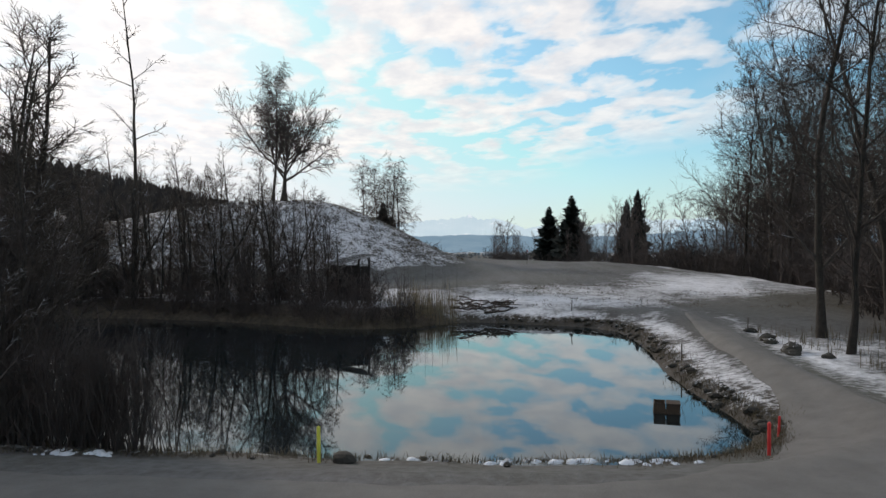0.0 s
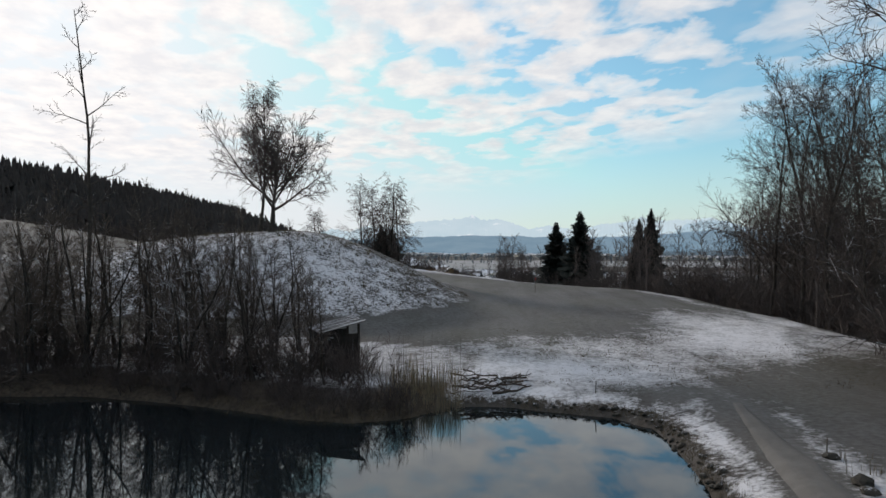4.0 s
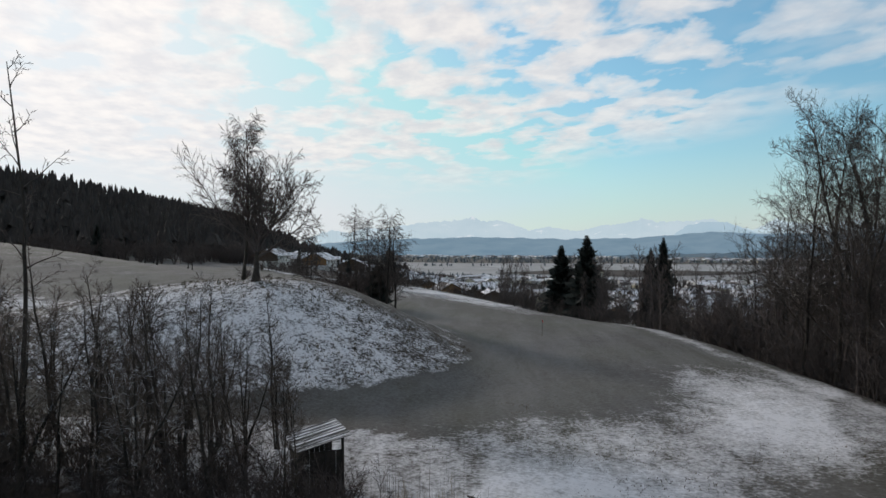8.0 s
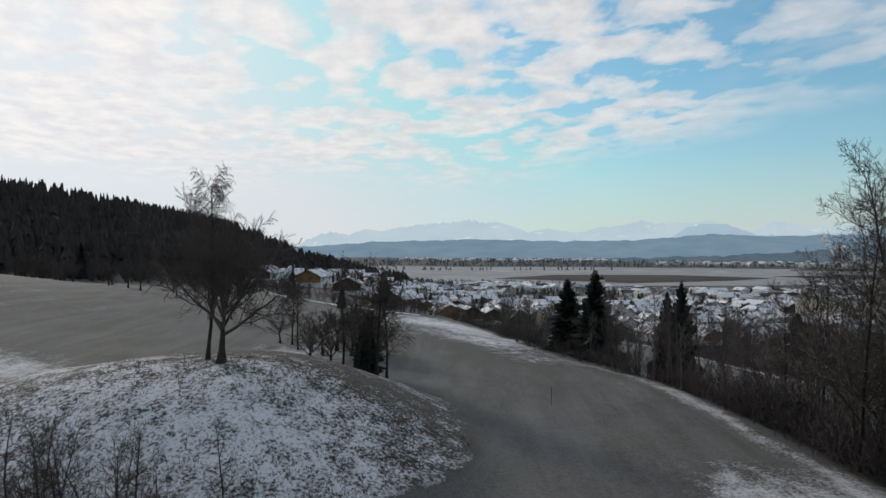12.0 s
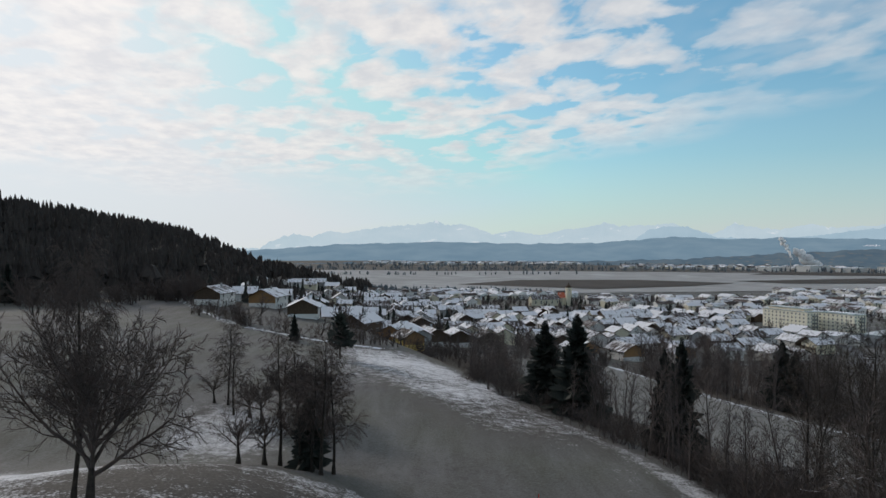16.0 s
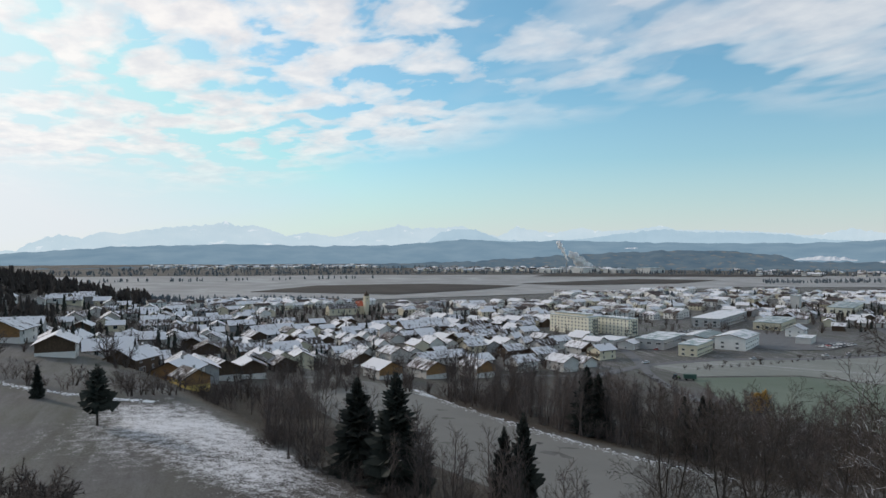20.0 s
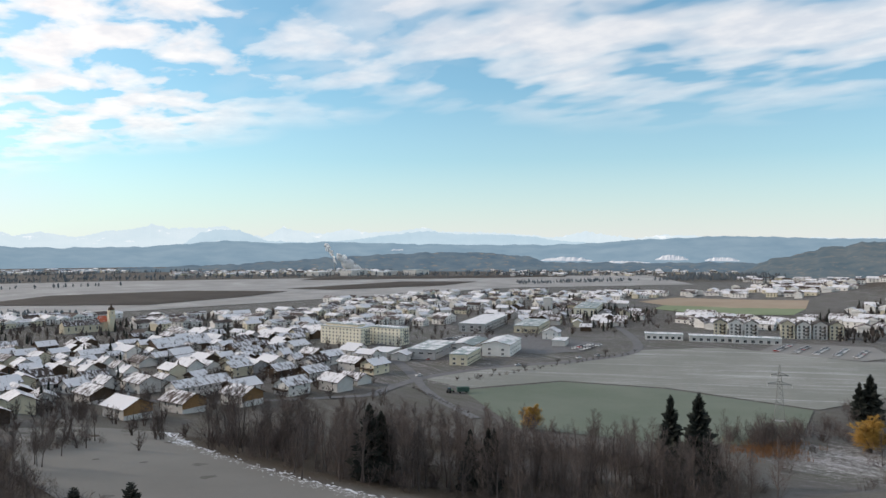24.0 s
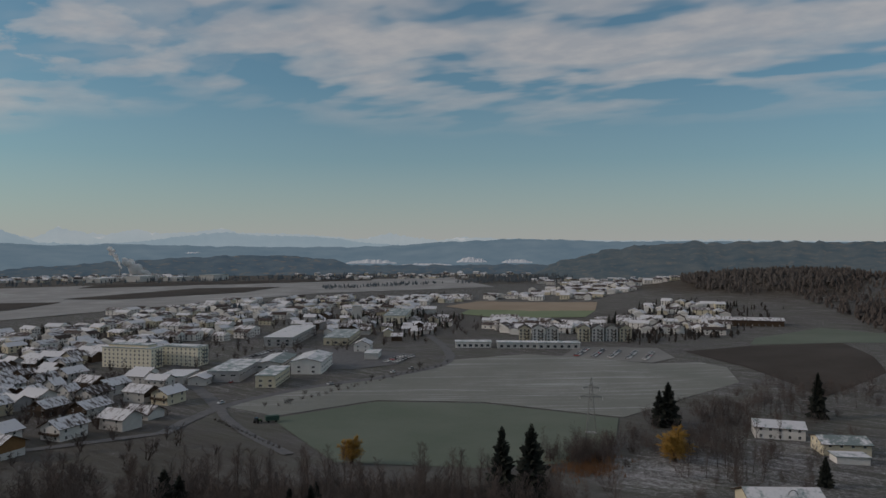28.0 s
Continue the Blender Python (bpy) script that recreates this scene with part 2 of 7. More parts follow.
def field_mat(name, a, b, frost=(0.34, 0.35, 0.35), lines=0.0, angle=0.0, snow=0.3, gap=0.12):
    """A field with frost or thin snow lying along the driven or ploughed lines."""
    def build(add, math_, ramp, mix, noise_):
        co = add("ShaderNodeTexCoord").outputs["Object"]
        t = add("ShaderNodeMapping", vector_type="TEXTURE", ins={"Vector": co, "Rotation": (0, 0, angle), "Scale": (140.0, 1 / gap, 1.0)}).outputs[0]
        streak = noise_(t, 1.0, 6, 0.72, 0.25)
        wide, fine = noise_(co, 0.018, 4, 0.6), noise_(co, 0.9, 4, 0.7)
        col = mix(ramp(wide, [(0.35, 0.0), (0.65, 1.0)]), a, b)
        col = mix(math_("MULTIPLY", fine, 0.3), col, frost)
        k = math_("ADD", math_("MULTIPLY", streak, lines), math_("ADD", math_("MULTIPLY", wide, 0.6 - lines * 0.5), math_("MULTIPLY", fine, 0.25)))
        f = ramp(math_("ADD", k, snow - 0.5), [(0.42, 0.0), (0.66, 1.0)])
        col = mix(math_("MULTIPLY", f, 0.8), col, (0.62, 0.64, 0.66))
        bp = add("ShaderNodeBump", ins={"Strength": 0.3, "Distance": 0.1, "Height": fine})
        return add("ShaderNodeBsdfPrincipled", ins={"Base Color": col, "Roughness": 0.9, "Specular IOR Level": 0.15, "Normal": bp.outputs[0]}).outputs[0]
    return material(name, build)


def water_build(add, math_, ramp, mix, noise_):
    co = add("ShaderNodeTexCoord").outputs["Object"]
    n = noise_(co, 0.9, 3, 0.5)
    bp = add("ShaderNodeBump", ins={"Strength": 0.012, "Distance": 0.05, "Height": n})
    return add("ShaderNodeBsdfPrincipled", ins={"Base Color": (0.008, 0.012, 0.014, 1), "Specular Tint": (0.50, 0.92, 1.12, 1), "Roughness": 0.015, "IOR": 1.45,
               "Specular IOR Level": 0.75, "Normal": bp.outputs[0]}).outputs[0]


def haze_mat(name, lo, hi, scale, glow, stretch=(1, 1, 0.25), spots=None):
    """Far slopes, the haze of kilometres of bright air put in as glow."""
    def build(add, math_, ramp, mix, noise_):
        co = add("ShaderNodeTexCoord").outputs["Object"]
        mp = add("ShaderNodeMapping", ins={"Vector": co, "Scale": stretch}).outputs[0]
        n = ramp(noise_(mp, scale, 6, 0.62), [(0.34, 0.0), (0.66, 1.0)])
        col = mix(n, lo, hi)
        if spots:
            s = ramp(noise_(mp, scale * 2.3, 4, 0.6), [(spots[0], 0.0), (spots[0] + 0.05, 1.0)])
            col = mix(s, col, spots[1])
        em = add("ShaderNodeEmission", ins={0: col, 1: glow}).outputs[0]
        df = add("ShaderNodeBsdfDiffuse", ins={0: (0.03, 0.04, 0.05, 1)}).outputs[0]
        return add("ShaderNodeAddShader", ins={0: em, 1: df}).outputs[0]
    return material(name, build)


M = {
    "ground": material("frosted_grass", ground_build),
    "water": material("pond_water", water_build),
    "path": plain_mat("path_gravel", (0.115, 0.107, 0.098), (0.165, 0.155, 0.145), 1.3, 0.9, 0.5, fine=14),
    "road": plain_mat("asphalt", (0.10, 0.10, 0.105), (0.17, 0.17, 0.175), 0.3, 0.85, 0.2),
    "bark": plain_mat("grey_bark", (0.020, 0.016, 0.013), (0.062, 0.050, 0.040), 3.0, 0.9, 0.9, vary=0.3),
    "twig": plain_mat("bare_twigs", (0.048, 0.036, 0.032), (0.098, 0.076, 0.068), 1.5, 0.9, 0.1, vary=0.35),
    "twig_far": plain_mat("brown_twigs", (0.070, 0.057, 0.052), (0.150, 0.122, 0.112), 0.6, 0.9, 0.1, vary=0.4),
    "birch": plain_mat("birch_bark", (0.12, 0.11, 0.10), (0.40, 0.39, 0.36), 5.0, 0.8, 0.3),
    "willow": plain_mat("golden_willow_twigs", (0.30, 0.17, 0.035), (0.46, 0.27, 0.06), 1.0, 0.8, 0.1),
    "needle": snowy_mat("spruce_needles", (0.013, 0.016, 0.013), (0.030, 0.034, 0.027), 0.14, 1.1, 0.8, 0.3, 0.35),
    "reed": plain_mat("dry_reed", (0.16, 0.12, 0.075), (0.30, 0.235, 0.15), 6.0, 0.85, 0.2),
    "dark_wood": plain_mat("dark_mixed_wood", (0.026, 0.022, 0.020), (0.056, 0.046, 0.041), 0.08, 0.9, 0.3),
    # bluish base colour carries the air haze over the far trees
    "blue_wood": plain_mat("far_wood_with_haze", (0.080, 0.100, 0.120), (0.135, 0.155, 0.170), 0.02, 0.9, 0.2),
    "ivy": plain_mat("ivy_leaves", (0.010, 0.016, 0.009), (0.026, 0.036, 0.020), 3.0, 0.6, 0.2),
    "rock": snowy_mat("mossy_boulder", (0.026, 0.023, 0.019), (0.072, 0.064, 0.052), 0.32, 2.2, 0.85, 0.2, 0.5),
    "white": plain_mat("white_render", (0.62, 0.60, 0.57), (0.76, 0.74, 0.71), 0.5, 0.85, 0.1, vary=0.25),
    "cream": plain_mat("cream_render", (0.60, 0.54, 0.40), (0.68, 0.62, 0.48), 0.5, 0.85, 0.1, vary=0.1),
    "yellow": plain_mat("yellow_render", (0.66, 0.47, 0.13), (0.74, 0.55, 0.18), 0.5, 0.85, 0.1),
    "pale_yellow": plain_mat("pale_yellow_render", (0.80, 0.74, 0.58), (0.84, 0.79, 0.66), 0.5, 0.85, 0.1),
    "grey": plain_mat("grey_render", (0.30, 0.30, 0.30), (0.42, 0.42, 0.42), 0.5, 0.85, 0.1, vary=0.2),
    "timber": plain_mat("dark_timber", (0.045, 0.030, 0.020), (0.105, 0.068, 0.044), 1.8, 0.8, 0.3, vary=0.3),
    "honey": plain_mat("honey_timber", (0.22, 0.12, 0.05), (0.36, 0.20, 0.09), 1.8, 0.75, 0.3, vary=0.2),
    "tile": snowy_mat("snowy_roof_tiles", (0.060, 0.044, 0.038), (0.115, 0.084, 0.072), 0.585, 0.42, 0.75, 0.35, 0.3, (0.5, 1.6, 1.0), 0.34),
    "far_tile": snowy_mat("snowy_far_roofs", (0.060, 0.044, 0.038), (0.115, 0.084, 0.072), 0.53, 0.3, 0.75, 0.35, 0.3, (0.5, 1.6, 1.0), 0.55, True),
    "dark_tile": snowy_mat("dark_roof_tiles", (0.045, 0.040, 0.038), (0.090, 0.078, 0.070), 0.34, 0.3, 0.75, 0.35, 0.3, (0.5, 1.6, 1.0), 0.4),
    "red_tile": snowy_mat("red_roof_tiles", (0.36, 0.085, 0.045), (0.46, 0.13, 0.07), 0.34, 0.3, 0.75, 0.1, 0.3),
    "sheet": snowy_mat("flat_sheet_roof", (0.20, 0.26, 0.26), (0.27, 0.33, 0.33), 0.52, 0.16, 0.6, 0.25, 0.3),
    "glass": plain_mat("window_glass", (0.020, 0.024, 0.028), (0.045, 0.052, 0.060), 0.4, 0.12, 0.0, spec=0.6),
    "frame": plain_mat("white_window_frame", (0.55, 0.54, 0.52), (0.68, 0.67, 0.65), 1.0, 0.6, 0.1),
    "metal": plain_mat("galvanised_steel", (0.17, 0.18, 0.18), (0.27, 0.28, 0.28), 1.0, 0.5, 0.1, metal=0.6),
    "red": plain_mat("red_paint", (0.50, 0.022, 0.022), (0.62, 0.045, 0.04), 5.0, 0.55, 0.1),
    "lime": plain_mat("yellow_paint", (0.50, 0.46, 0.05), (0.66, 0.60, 0.09), 5.0, 0.55, 0.1),
    "post": plain_mat("weathered_post", (0.055, 0.045, 0.036), (0.13, 0.11, 0.09), 6.0, 0.85, 0.3),
    "rubber": plain_mat("tyre_rubber", (0.012, 0.012, 0.012), (0.03, 0.03, 0.03), 5.0, 0.8, 0.1),
}


# ---- building blocks ----
def mesh_of(name, verts, faces, mats, idx=None, smooth=False):
    me = bpy.data.meshes.new(name)
    me.from_pydata([tuple(v) for v in verts], [], faces)
    for m in mats if isinstance(mats, (list, tuple)) else [mats]:
        me.materials.append(M[m] if isinstance(m, str) else m)
    if idx is not None:
        me.polygons.foreach_set("material_index", idx)
    if smooth:
        me.polygons.foreach_set("use_smooth", [True] * len(me.polygons))
    me.update()
    return me


def part(name, me, parent, label="", at=None):
    ob = new(name, me)
    ob.parent = parent
    if at is not None:
        ob.matrix_basis = at
    if label:
        ob["label"] = label
    return ob


class Shape:
    """Collects boxes, tubes and slabs into the faces of one mesh."""
    def __init__(self):
        self.v, self.f, self.i = [], [], []

    def quad(self, pts, mi=0):
        n = len(self.v)
        self.v += [tuple(p) for p in pts]
        self.f.append(tuple(range(n, n + len(pts))))
        self.i.append(mi)
        return self

    def box(self, x0, y0, z0, x1, y1, z1, mi=0, m=None, cut=0.0):
        c = cut
        n = len(self.v)
        if c:
            ring = [(x0 + c, y0), (x1 - c, y0), (x1, y0 + c), (x1, y1 - c), (x1 - c, y1), (x0 + c, y1), (x0, y1 - c), (x0, y0 + c)]
        else:
            ring = [(x0, y0), (x1, y0), (x1, y1), (x0, y1)]
        k = len(ring)
        pts = [(*p, z0) for p in ring] + [(*p, z1) for p in ring]
        if m is not None:
            pts = [tuple(m @ Vector(p)) for p in pts]
        self.v += pts
        self.f += [tuple(range(n + k - 1, n - 1, -1)), tuple(range(n + k, n + 2 * k))]
        self.f += [(n + j, n + (j + 1) % k, n + k + (j + 1) % k, n + k + j) for j in range(k)]
        self.i += [mi] * (k + 2)
        return self

    def tube(self, pts, radii, sides=5, mi=0, cap=False):
        n0 = len(self.v)
        prev = None
        for j, p in enumerate(pts):
            p = Vector(p)
            d = (Vector(pts[min(j + 1, len(pts) - 1)]) - Vector(pts[max(j - 1, 0)]))
            d = d.normalized() if d.length > 1e-9 else Vector((0, 0, 1))
            a = prev if prev is not None else Vector((1, 0, 0)) if abs(d.x) < 0.8 else Vector((0, 1, 0))
            a = (a - d * a.dot(d)).normalized()
            b = d.cross(a)
            prev = a
            r = radii[j]
            if r <= 1e-6 and j == len(pts) - 1:
                self.v.append(tuple(p))
            else:
                self.v += [tuple(p + a * (r * math.cos(2 * math.pi * s / sides)) + b * (r * math.sin(2 * math.pi * s / sides))) for s in range(sides)]
        rings = len(pts) - (1 if radii[-1] <= 1e-6 else 0)
        for j in range(rings - 1):
            a = n0 + j * sides
            self.f += [(a + s, a + (s + 1) % sides, a + sides + (s + 1) % sides, a + sides + s) for s in range(sides)]
            self.i += [mi] * sides
        if radii[-1] <= 1e-6:
            a, e = n0 + (rings - 1) * sides, len(self.v) - 1
            self.f += [(a + s, a + (s + 1) % sides, e) for s in range(sides)]
            self.i += [mi] * sides
        elif cap:
            a = n0 + (rings - 1) * sides
            self.f.append(tuple(range(a, a + sides)))
            self.i.append(mi)
        return self

    def mesh(self, name, mats, smooth=False):
        return mesh_of(name, self.v, self.f, mats, self.i, smooth)


def thing(name, label, category, at, group="", kind=""):
    ob = new(name)
    ob.matrix_basis = at
    return tagged(ob, label, category, group, kind)


def smooth_line(pts, per=6, closed=False):
    out, n = [], len(pts)
    for i in range(n if closed else n - 1):
        p = [Vector(pts[(i + k) % n]) if closed else Vector(pts[min(max(i + k, 0), n - 1)]) for k in (-1, 0, 1, 2)]
        for s in range(per):
            u = s / per
            out.append(0.5 * (2 * p[1] + (p[2] - p[0]) * u + (2 * p[0] - 5 * p[1] + 4 * p[2] - p[3]) * u * u + (3 * p[1] - p[0] - 3 * p[2] + p[3]) * u ** 3))
    if not closed:
        out.append(Vector(pts[-1]))
    return out


# ---- ground sheet ----
def inside(poly, x, y):
    x, y = np.asarray(x, float), np.asarray(y, float)
    hit = np.zeros(x.shape, bool)
    for (ax, ay), (bx, by) in zip(poly, poly[1:] + poly[:1]):
        hit ^= ((ay > y) != (by > y)) & (x < (bx - ax) * (y - ay) / (by - ay + 1e-12) + ax)
    return hit


def blob(x, y, cx, cy, rx, ry, turn=0.0):
    c, s = math.cos(turn), math.sin(turn)
    dx, dy = x - cx, y - cy
    return np.exp(-(((dx * c + dy * s) / rx) ** 2 + ((dy * c - dx * s) / ry) ** 2) ** 1.5)


def axis_lines(a, b, step, grow, lo, hi):
    line = list(np.arange(a, b + 1e-6, step))
    s, p = step, line[-1]
    while p < hi:
        s *= grow
        p += s
        line.append(p)
    s, p = step, line[0]
    while p > lo:
        s *= grow
        p -= s
        line.insert(0, p)
    return np.array(line)


PATH = [(-30, 12.6), (-12, 11.4), (-5, 10.9), (0.5, 10.6), (5.0, 11.4), (8.2, 14.0), (10.0, 18.0), (11.0, 22.2), (11.6, 26.5), (12.7, 33.5), (13.5, 39), (14.6, 45)]
STREAM_WOOD = [[(84, 316), (90, 280), (100, 254), (112, 234), (126, 216), (138, 200)], [(96, 318), (112, 280), (130, 250), (150, 230), (168, 214), (180, 190)],
               [(150, 300), (172, 272), (196, 250), (206, 225), (200, 200)], [(14, 240), (20, 262), (30, 290), (46, 318)]]


TOWN = [[(-125, 345), (-20, 305), (20, 335), (60, 430), (195, 505), (262, 610), (330, 625), (420, 640), (560, 760), (380, 860), (200, 870), (-110, 860)],
        [(500, 500), (600, 450), (680, 400), (690, 300), (880, 330), (930, 420), (800, 470), (740, 560), (760, 640), (560, 740), (480, 660)]]


def near_line(line, x, y):
    best = np.full(np.shape(x), 1e9)
    for (ax, ay), (bx, by) in zip(line, line[1:]):
        ex, ey = bx - ax, by - ay
        k = np.clip(((x - ax) * ex + (y - ay) * ey) / (ex * ex + ey * ey), 0, 1)
        best = np.minimum(best, np.hypot(x - ax - k * ex, y - ay - k * ey))
    return best


def build_ground():
    xs = axis_lines(-50, 40, 1.1, 1.045, -5200, 5200)
    ys = axis_lines(6, 130, 1.1, 1.045, -1500, 5200)
    X, Y = np.meshgrid(xs, ys)
    Z = land(X, Y)
    for k, (w, a) in enumerate(((0.9, 0.05), (0.23, 0.14))):
        Z = Z + a * np.sin(X * w + 1.7 * np.sin(Y * w * 0.6 + k)) * np.sin(Y * w * 1.1 + 1.3 * np.sin(X * w * 0.7)) * (shore(X, Y) > 0.6) * sstep(2.6, 5.0, near_line(PATH, X, Y))
    d = (X - edge_of(Y)) * 0.95
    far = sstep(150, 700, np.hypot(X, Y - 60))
    s = shore(X, Y)
    lane = near_line(PATH, X, Y)
    m = mound(X, Y)
    snow = np.full(X.shape, 0.13)
    snow += 0.56 * blob(X, Y, 27, 72, 9, 19, 0.22) + 0.44 * blob(X, Y, 9, 61, 17, 11, 0.25) + 0.34 * blob(X, Y, 4, 52.5, 11, 5)
    snow += 0.52 * np.exp(-((s - 1.1) / 1.1) ** 2) * (Y > 20) * (X > -1) + 0.26 * np.exp(-((s - 0.6) / 0.8) ** 2) * (Y < 19)
    snow += 0.16 * np.exp(-((lane - 1.9) / 1.0) ** 2) * (Y > 19) * (Y < 48) + 0.24 * np.exp(-((lane - 2.2) / 0.8) ** 2) * (Y > 19) * (Y < 46) * (X > 11.5) + 0.40 * blob(X, Y, 17.5, 29, 4.5, 7.5, -0.2)
    snow += 0.40 * np.exp(-((d + 1.6) / 2.0) ** 2) * (Y > 66) * (Y < 125) + 0.30 * np.exp(-((d + 1.6) / 2.2) ** 2) * (Y >= 125) * (Y < 240) + 0.16 * np.exp(-((d + 8) / 6) ** 2) * (Y > 110) * (Y < 170)
    tuft = sstep(0.6, 2.0, m) * (1 - sstep(104, 116, Y))
    rough = sstep(-26, -12, d) * (1 - sstep(0, 3, d)) * sstep(128, 150, Y) * (1 - sstep(225, 240, Y))
    snow = np.maximum(snow, 0.40 * rough)
    snow = np.where((tuft > 0.3) & (m > 0.6), 0.45 + 0.26 * blob(X, Y, -22, 82, 17, 12) - 0.16 * sstep(-26, -52, X) - 0.25 * blob(X, Y, -19, 97, 14, 7), snow)
    snow += 0.40 * blob(X, Y, -54, 115, 26, 8, -0.3) + 0.24 * blob(X, Y, -78, 126, 30, 10, 0.1) + 0.46 * blob(X, Y, -28, 141, 10, 20, 0.2) - 0.12 * blob(X, Y, 6, 104, 14, 24)
    snow += 0.34 * blob(X, Y, -9, 200, 24, 32, 0.4) + 0.2 * blob(X, Y, -100, 170, 40, 20)
    snow += 0.24 * blob(X, Y, -46, 97, 22, 8, 0.15)
    snow += 0.30 * blob(X, Y, 310, 160, 110, 60) + 0.16 * blob(X, Y, 268, 200, 34, 22)
    wood = np.clip(blob(X, Y, -24, 57, 24, 11) + sstep(2, 7, d) * (1 - sstep(36, 46, d)) * (Y > -50) * (Y < 300), 0, 1)
    for line in STREAM_WOOD:
        wood = np.maximum(wood, 1 - sstep(9, 17, near_line(line, X, Y)))
    tuft = np.maximum(np.maximum(tuft, rough * 0.9), 0.8 * np.exp(-((s - 1.1) / 1.3) ** 2) * (Y > 19) * (X > -1))
    wood = np.maximum(wood, blob(X, Y, 42, 40, 18, 40))
    wood = np.maximum(wood, 0.35 * sstep(20, 40, d) * sstep(300, 330, Y) * (1 - sstep(640, 760, Y)) * (1 - sstep(180, 230, X)))
    wood = np.maximum(wood, np.where(X > 100, sstep(19, 25, hills(X, Y)), sstep(5, 10, hills(X, Y))) * (Y > 215))
    for poly in TOWN:
        wood = np.maximum(wood, 0.30 * inside(poly, X, Y))
    bank = np.exp(-((s - 0.2) / 0.9) ** 2) * (s < 2.5)
    wood = np.maximum(wood, bank)
    snow = np.where(wood > 0.3, np.maximum(snow * 0.75, np.where((Y < 75) & (X < 0), 0.58, 0.29)), snow)
    snow = np.where(bank > 0.5, np.where(s < 0.35, 0.0, snow * 0.9), snow)
    # shade on the wooded left bank, put in as dark litter with little snow
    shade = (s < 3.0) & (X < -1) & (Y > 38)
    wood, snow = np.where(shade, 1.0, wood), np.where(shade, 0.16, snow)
    wood = np.maximum(wood, 0.9 * (Y > 520) * sstep(15, 30, -d))
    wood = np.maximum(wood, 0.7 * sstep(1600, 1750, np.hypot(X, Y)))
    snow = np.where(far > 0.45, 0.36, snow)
    ny, nx = X.shape
    V = np.stack([X, Y, Z], -1).reshape(-1, 3)
    i = (np.arange(ny - 1)[:, None] * nx + np.arange(nx - 1)).ravel()
    F = np.stack([i, i + 1, i + nx + 1, i + nx], -1)
    me = bpy.data.meshes.new("ground")
    me.from_pydata(V.tolist(), [], F.tolist())
    at = me.color_attributes.new("cover", "FLOAT_COLOR", "POINT")
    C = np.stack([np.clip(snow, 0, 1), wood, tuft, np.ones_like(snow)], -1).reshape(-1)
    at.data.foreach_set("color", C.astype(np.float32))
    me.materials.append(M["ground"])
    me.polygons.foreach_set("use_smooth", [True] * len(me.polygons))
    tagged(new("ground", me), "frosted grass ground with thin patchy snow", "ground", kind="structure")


build_ground()


def drape(name, poly, mat, step=8.0, lift=0.2, label="", category="field", kind="structure"):
    """A sheet that lies on the land within an outline."""
    bm = bmesh.new()
    bm.faces.new([bm.verts.new((x, y, 0)) for x, y in poly])
    for axis in (0, 1):
        lo, hi = min(p[axis] for p in poly), max(p[axis] for p in poly)
        c = lo + step
        while c < hi:
            co, no = [0, 0, 0], [0, 0, 0]
            co[axis], no[axis] = c, 1
            bmesh.ops.bisect_plane(bm, geom=bm.verts[:] + bm.edges[:] + bm.faces[:], plane_co=co, plane_no=no)
            c += step
    zs = land(np.array([v.co.x for v in bm.verts]), np.array([v.co.y for v in bm.verts]))
    for v, z in zip(bm.verts, zs):
        v.co.z = z + lift
    bmesh.ops.recalc_face_normals(bm, faces=bm.faces[:])
    me = bpy.data.meshes.new(name)
    bm.to_mesh(me)
    bm.free()
    me.materials.append(M[mat] if isinstance(mat, str) else mat)
    if me.polygons and me.polygons[0].normal.z < 0:
        me.flip_normals()
    return tagged(new(name, me), label, category, kind=kind)


def ribbon(name, line, width, mat, lift=0.04, label="", category="road", cross=4):
    pts = smooth_line(line, 8)
    sh = Shape()
    rows = []
    for j, p in enumerate(pts):
        d = (pts[min(j + 1, len(pts) - 1)] - pts[max(j - 1, 0)]).normalized()
        w = width(j / (len(pts) - 1)) if callable(width) else width
        side = Vector((-d.y, d.x))
        row = []
        for c in range(cross + 1):
            o = (c / cross - 0.5) * w * (1 + 0.10 * noise.noise((p.x * 0.7, p.y * 0.7, c * 3.0)))
            q = Vector((p.x, p.y)) + side * o
            row.append((q.x, q.y, gz(q.x, q.y) + lift + (0.05 if 0 < c < cross else -0.03)))
        rows.append(row)
    for a, b in zip(rows, rows[1:]):
        for c in range(cross):
            sh.quad([a[c + 1], a[c], b[c], b[c + 1]])
    me = sh.mesh(name, mat)
    bm = bmesh.new()
    bm.from_mesh(me)
    bmesh.ops.remove_doubles(bm, verts=bm.verts[:], dist=0.001)
    bmesh.ops.recalc_face_normals(bm, faces=bm.faces[:])
    if sum(f.normal.z for f in bm.faces) < 0:
        bmesh.ops.reverse_faces(bm, faces=bm.faces[:])
    bm.to_mesh(me)
    bm.free()
    me.polygons.foreach_set("use_smooth", [True] * len(me.polygons))
    return tagged(new(name, me), label, category, kind="structure")


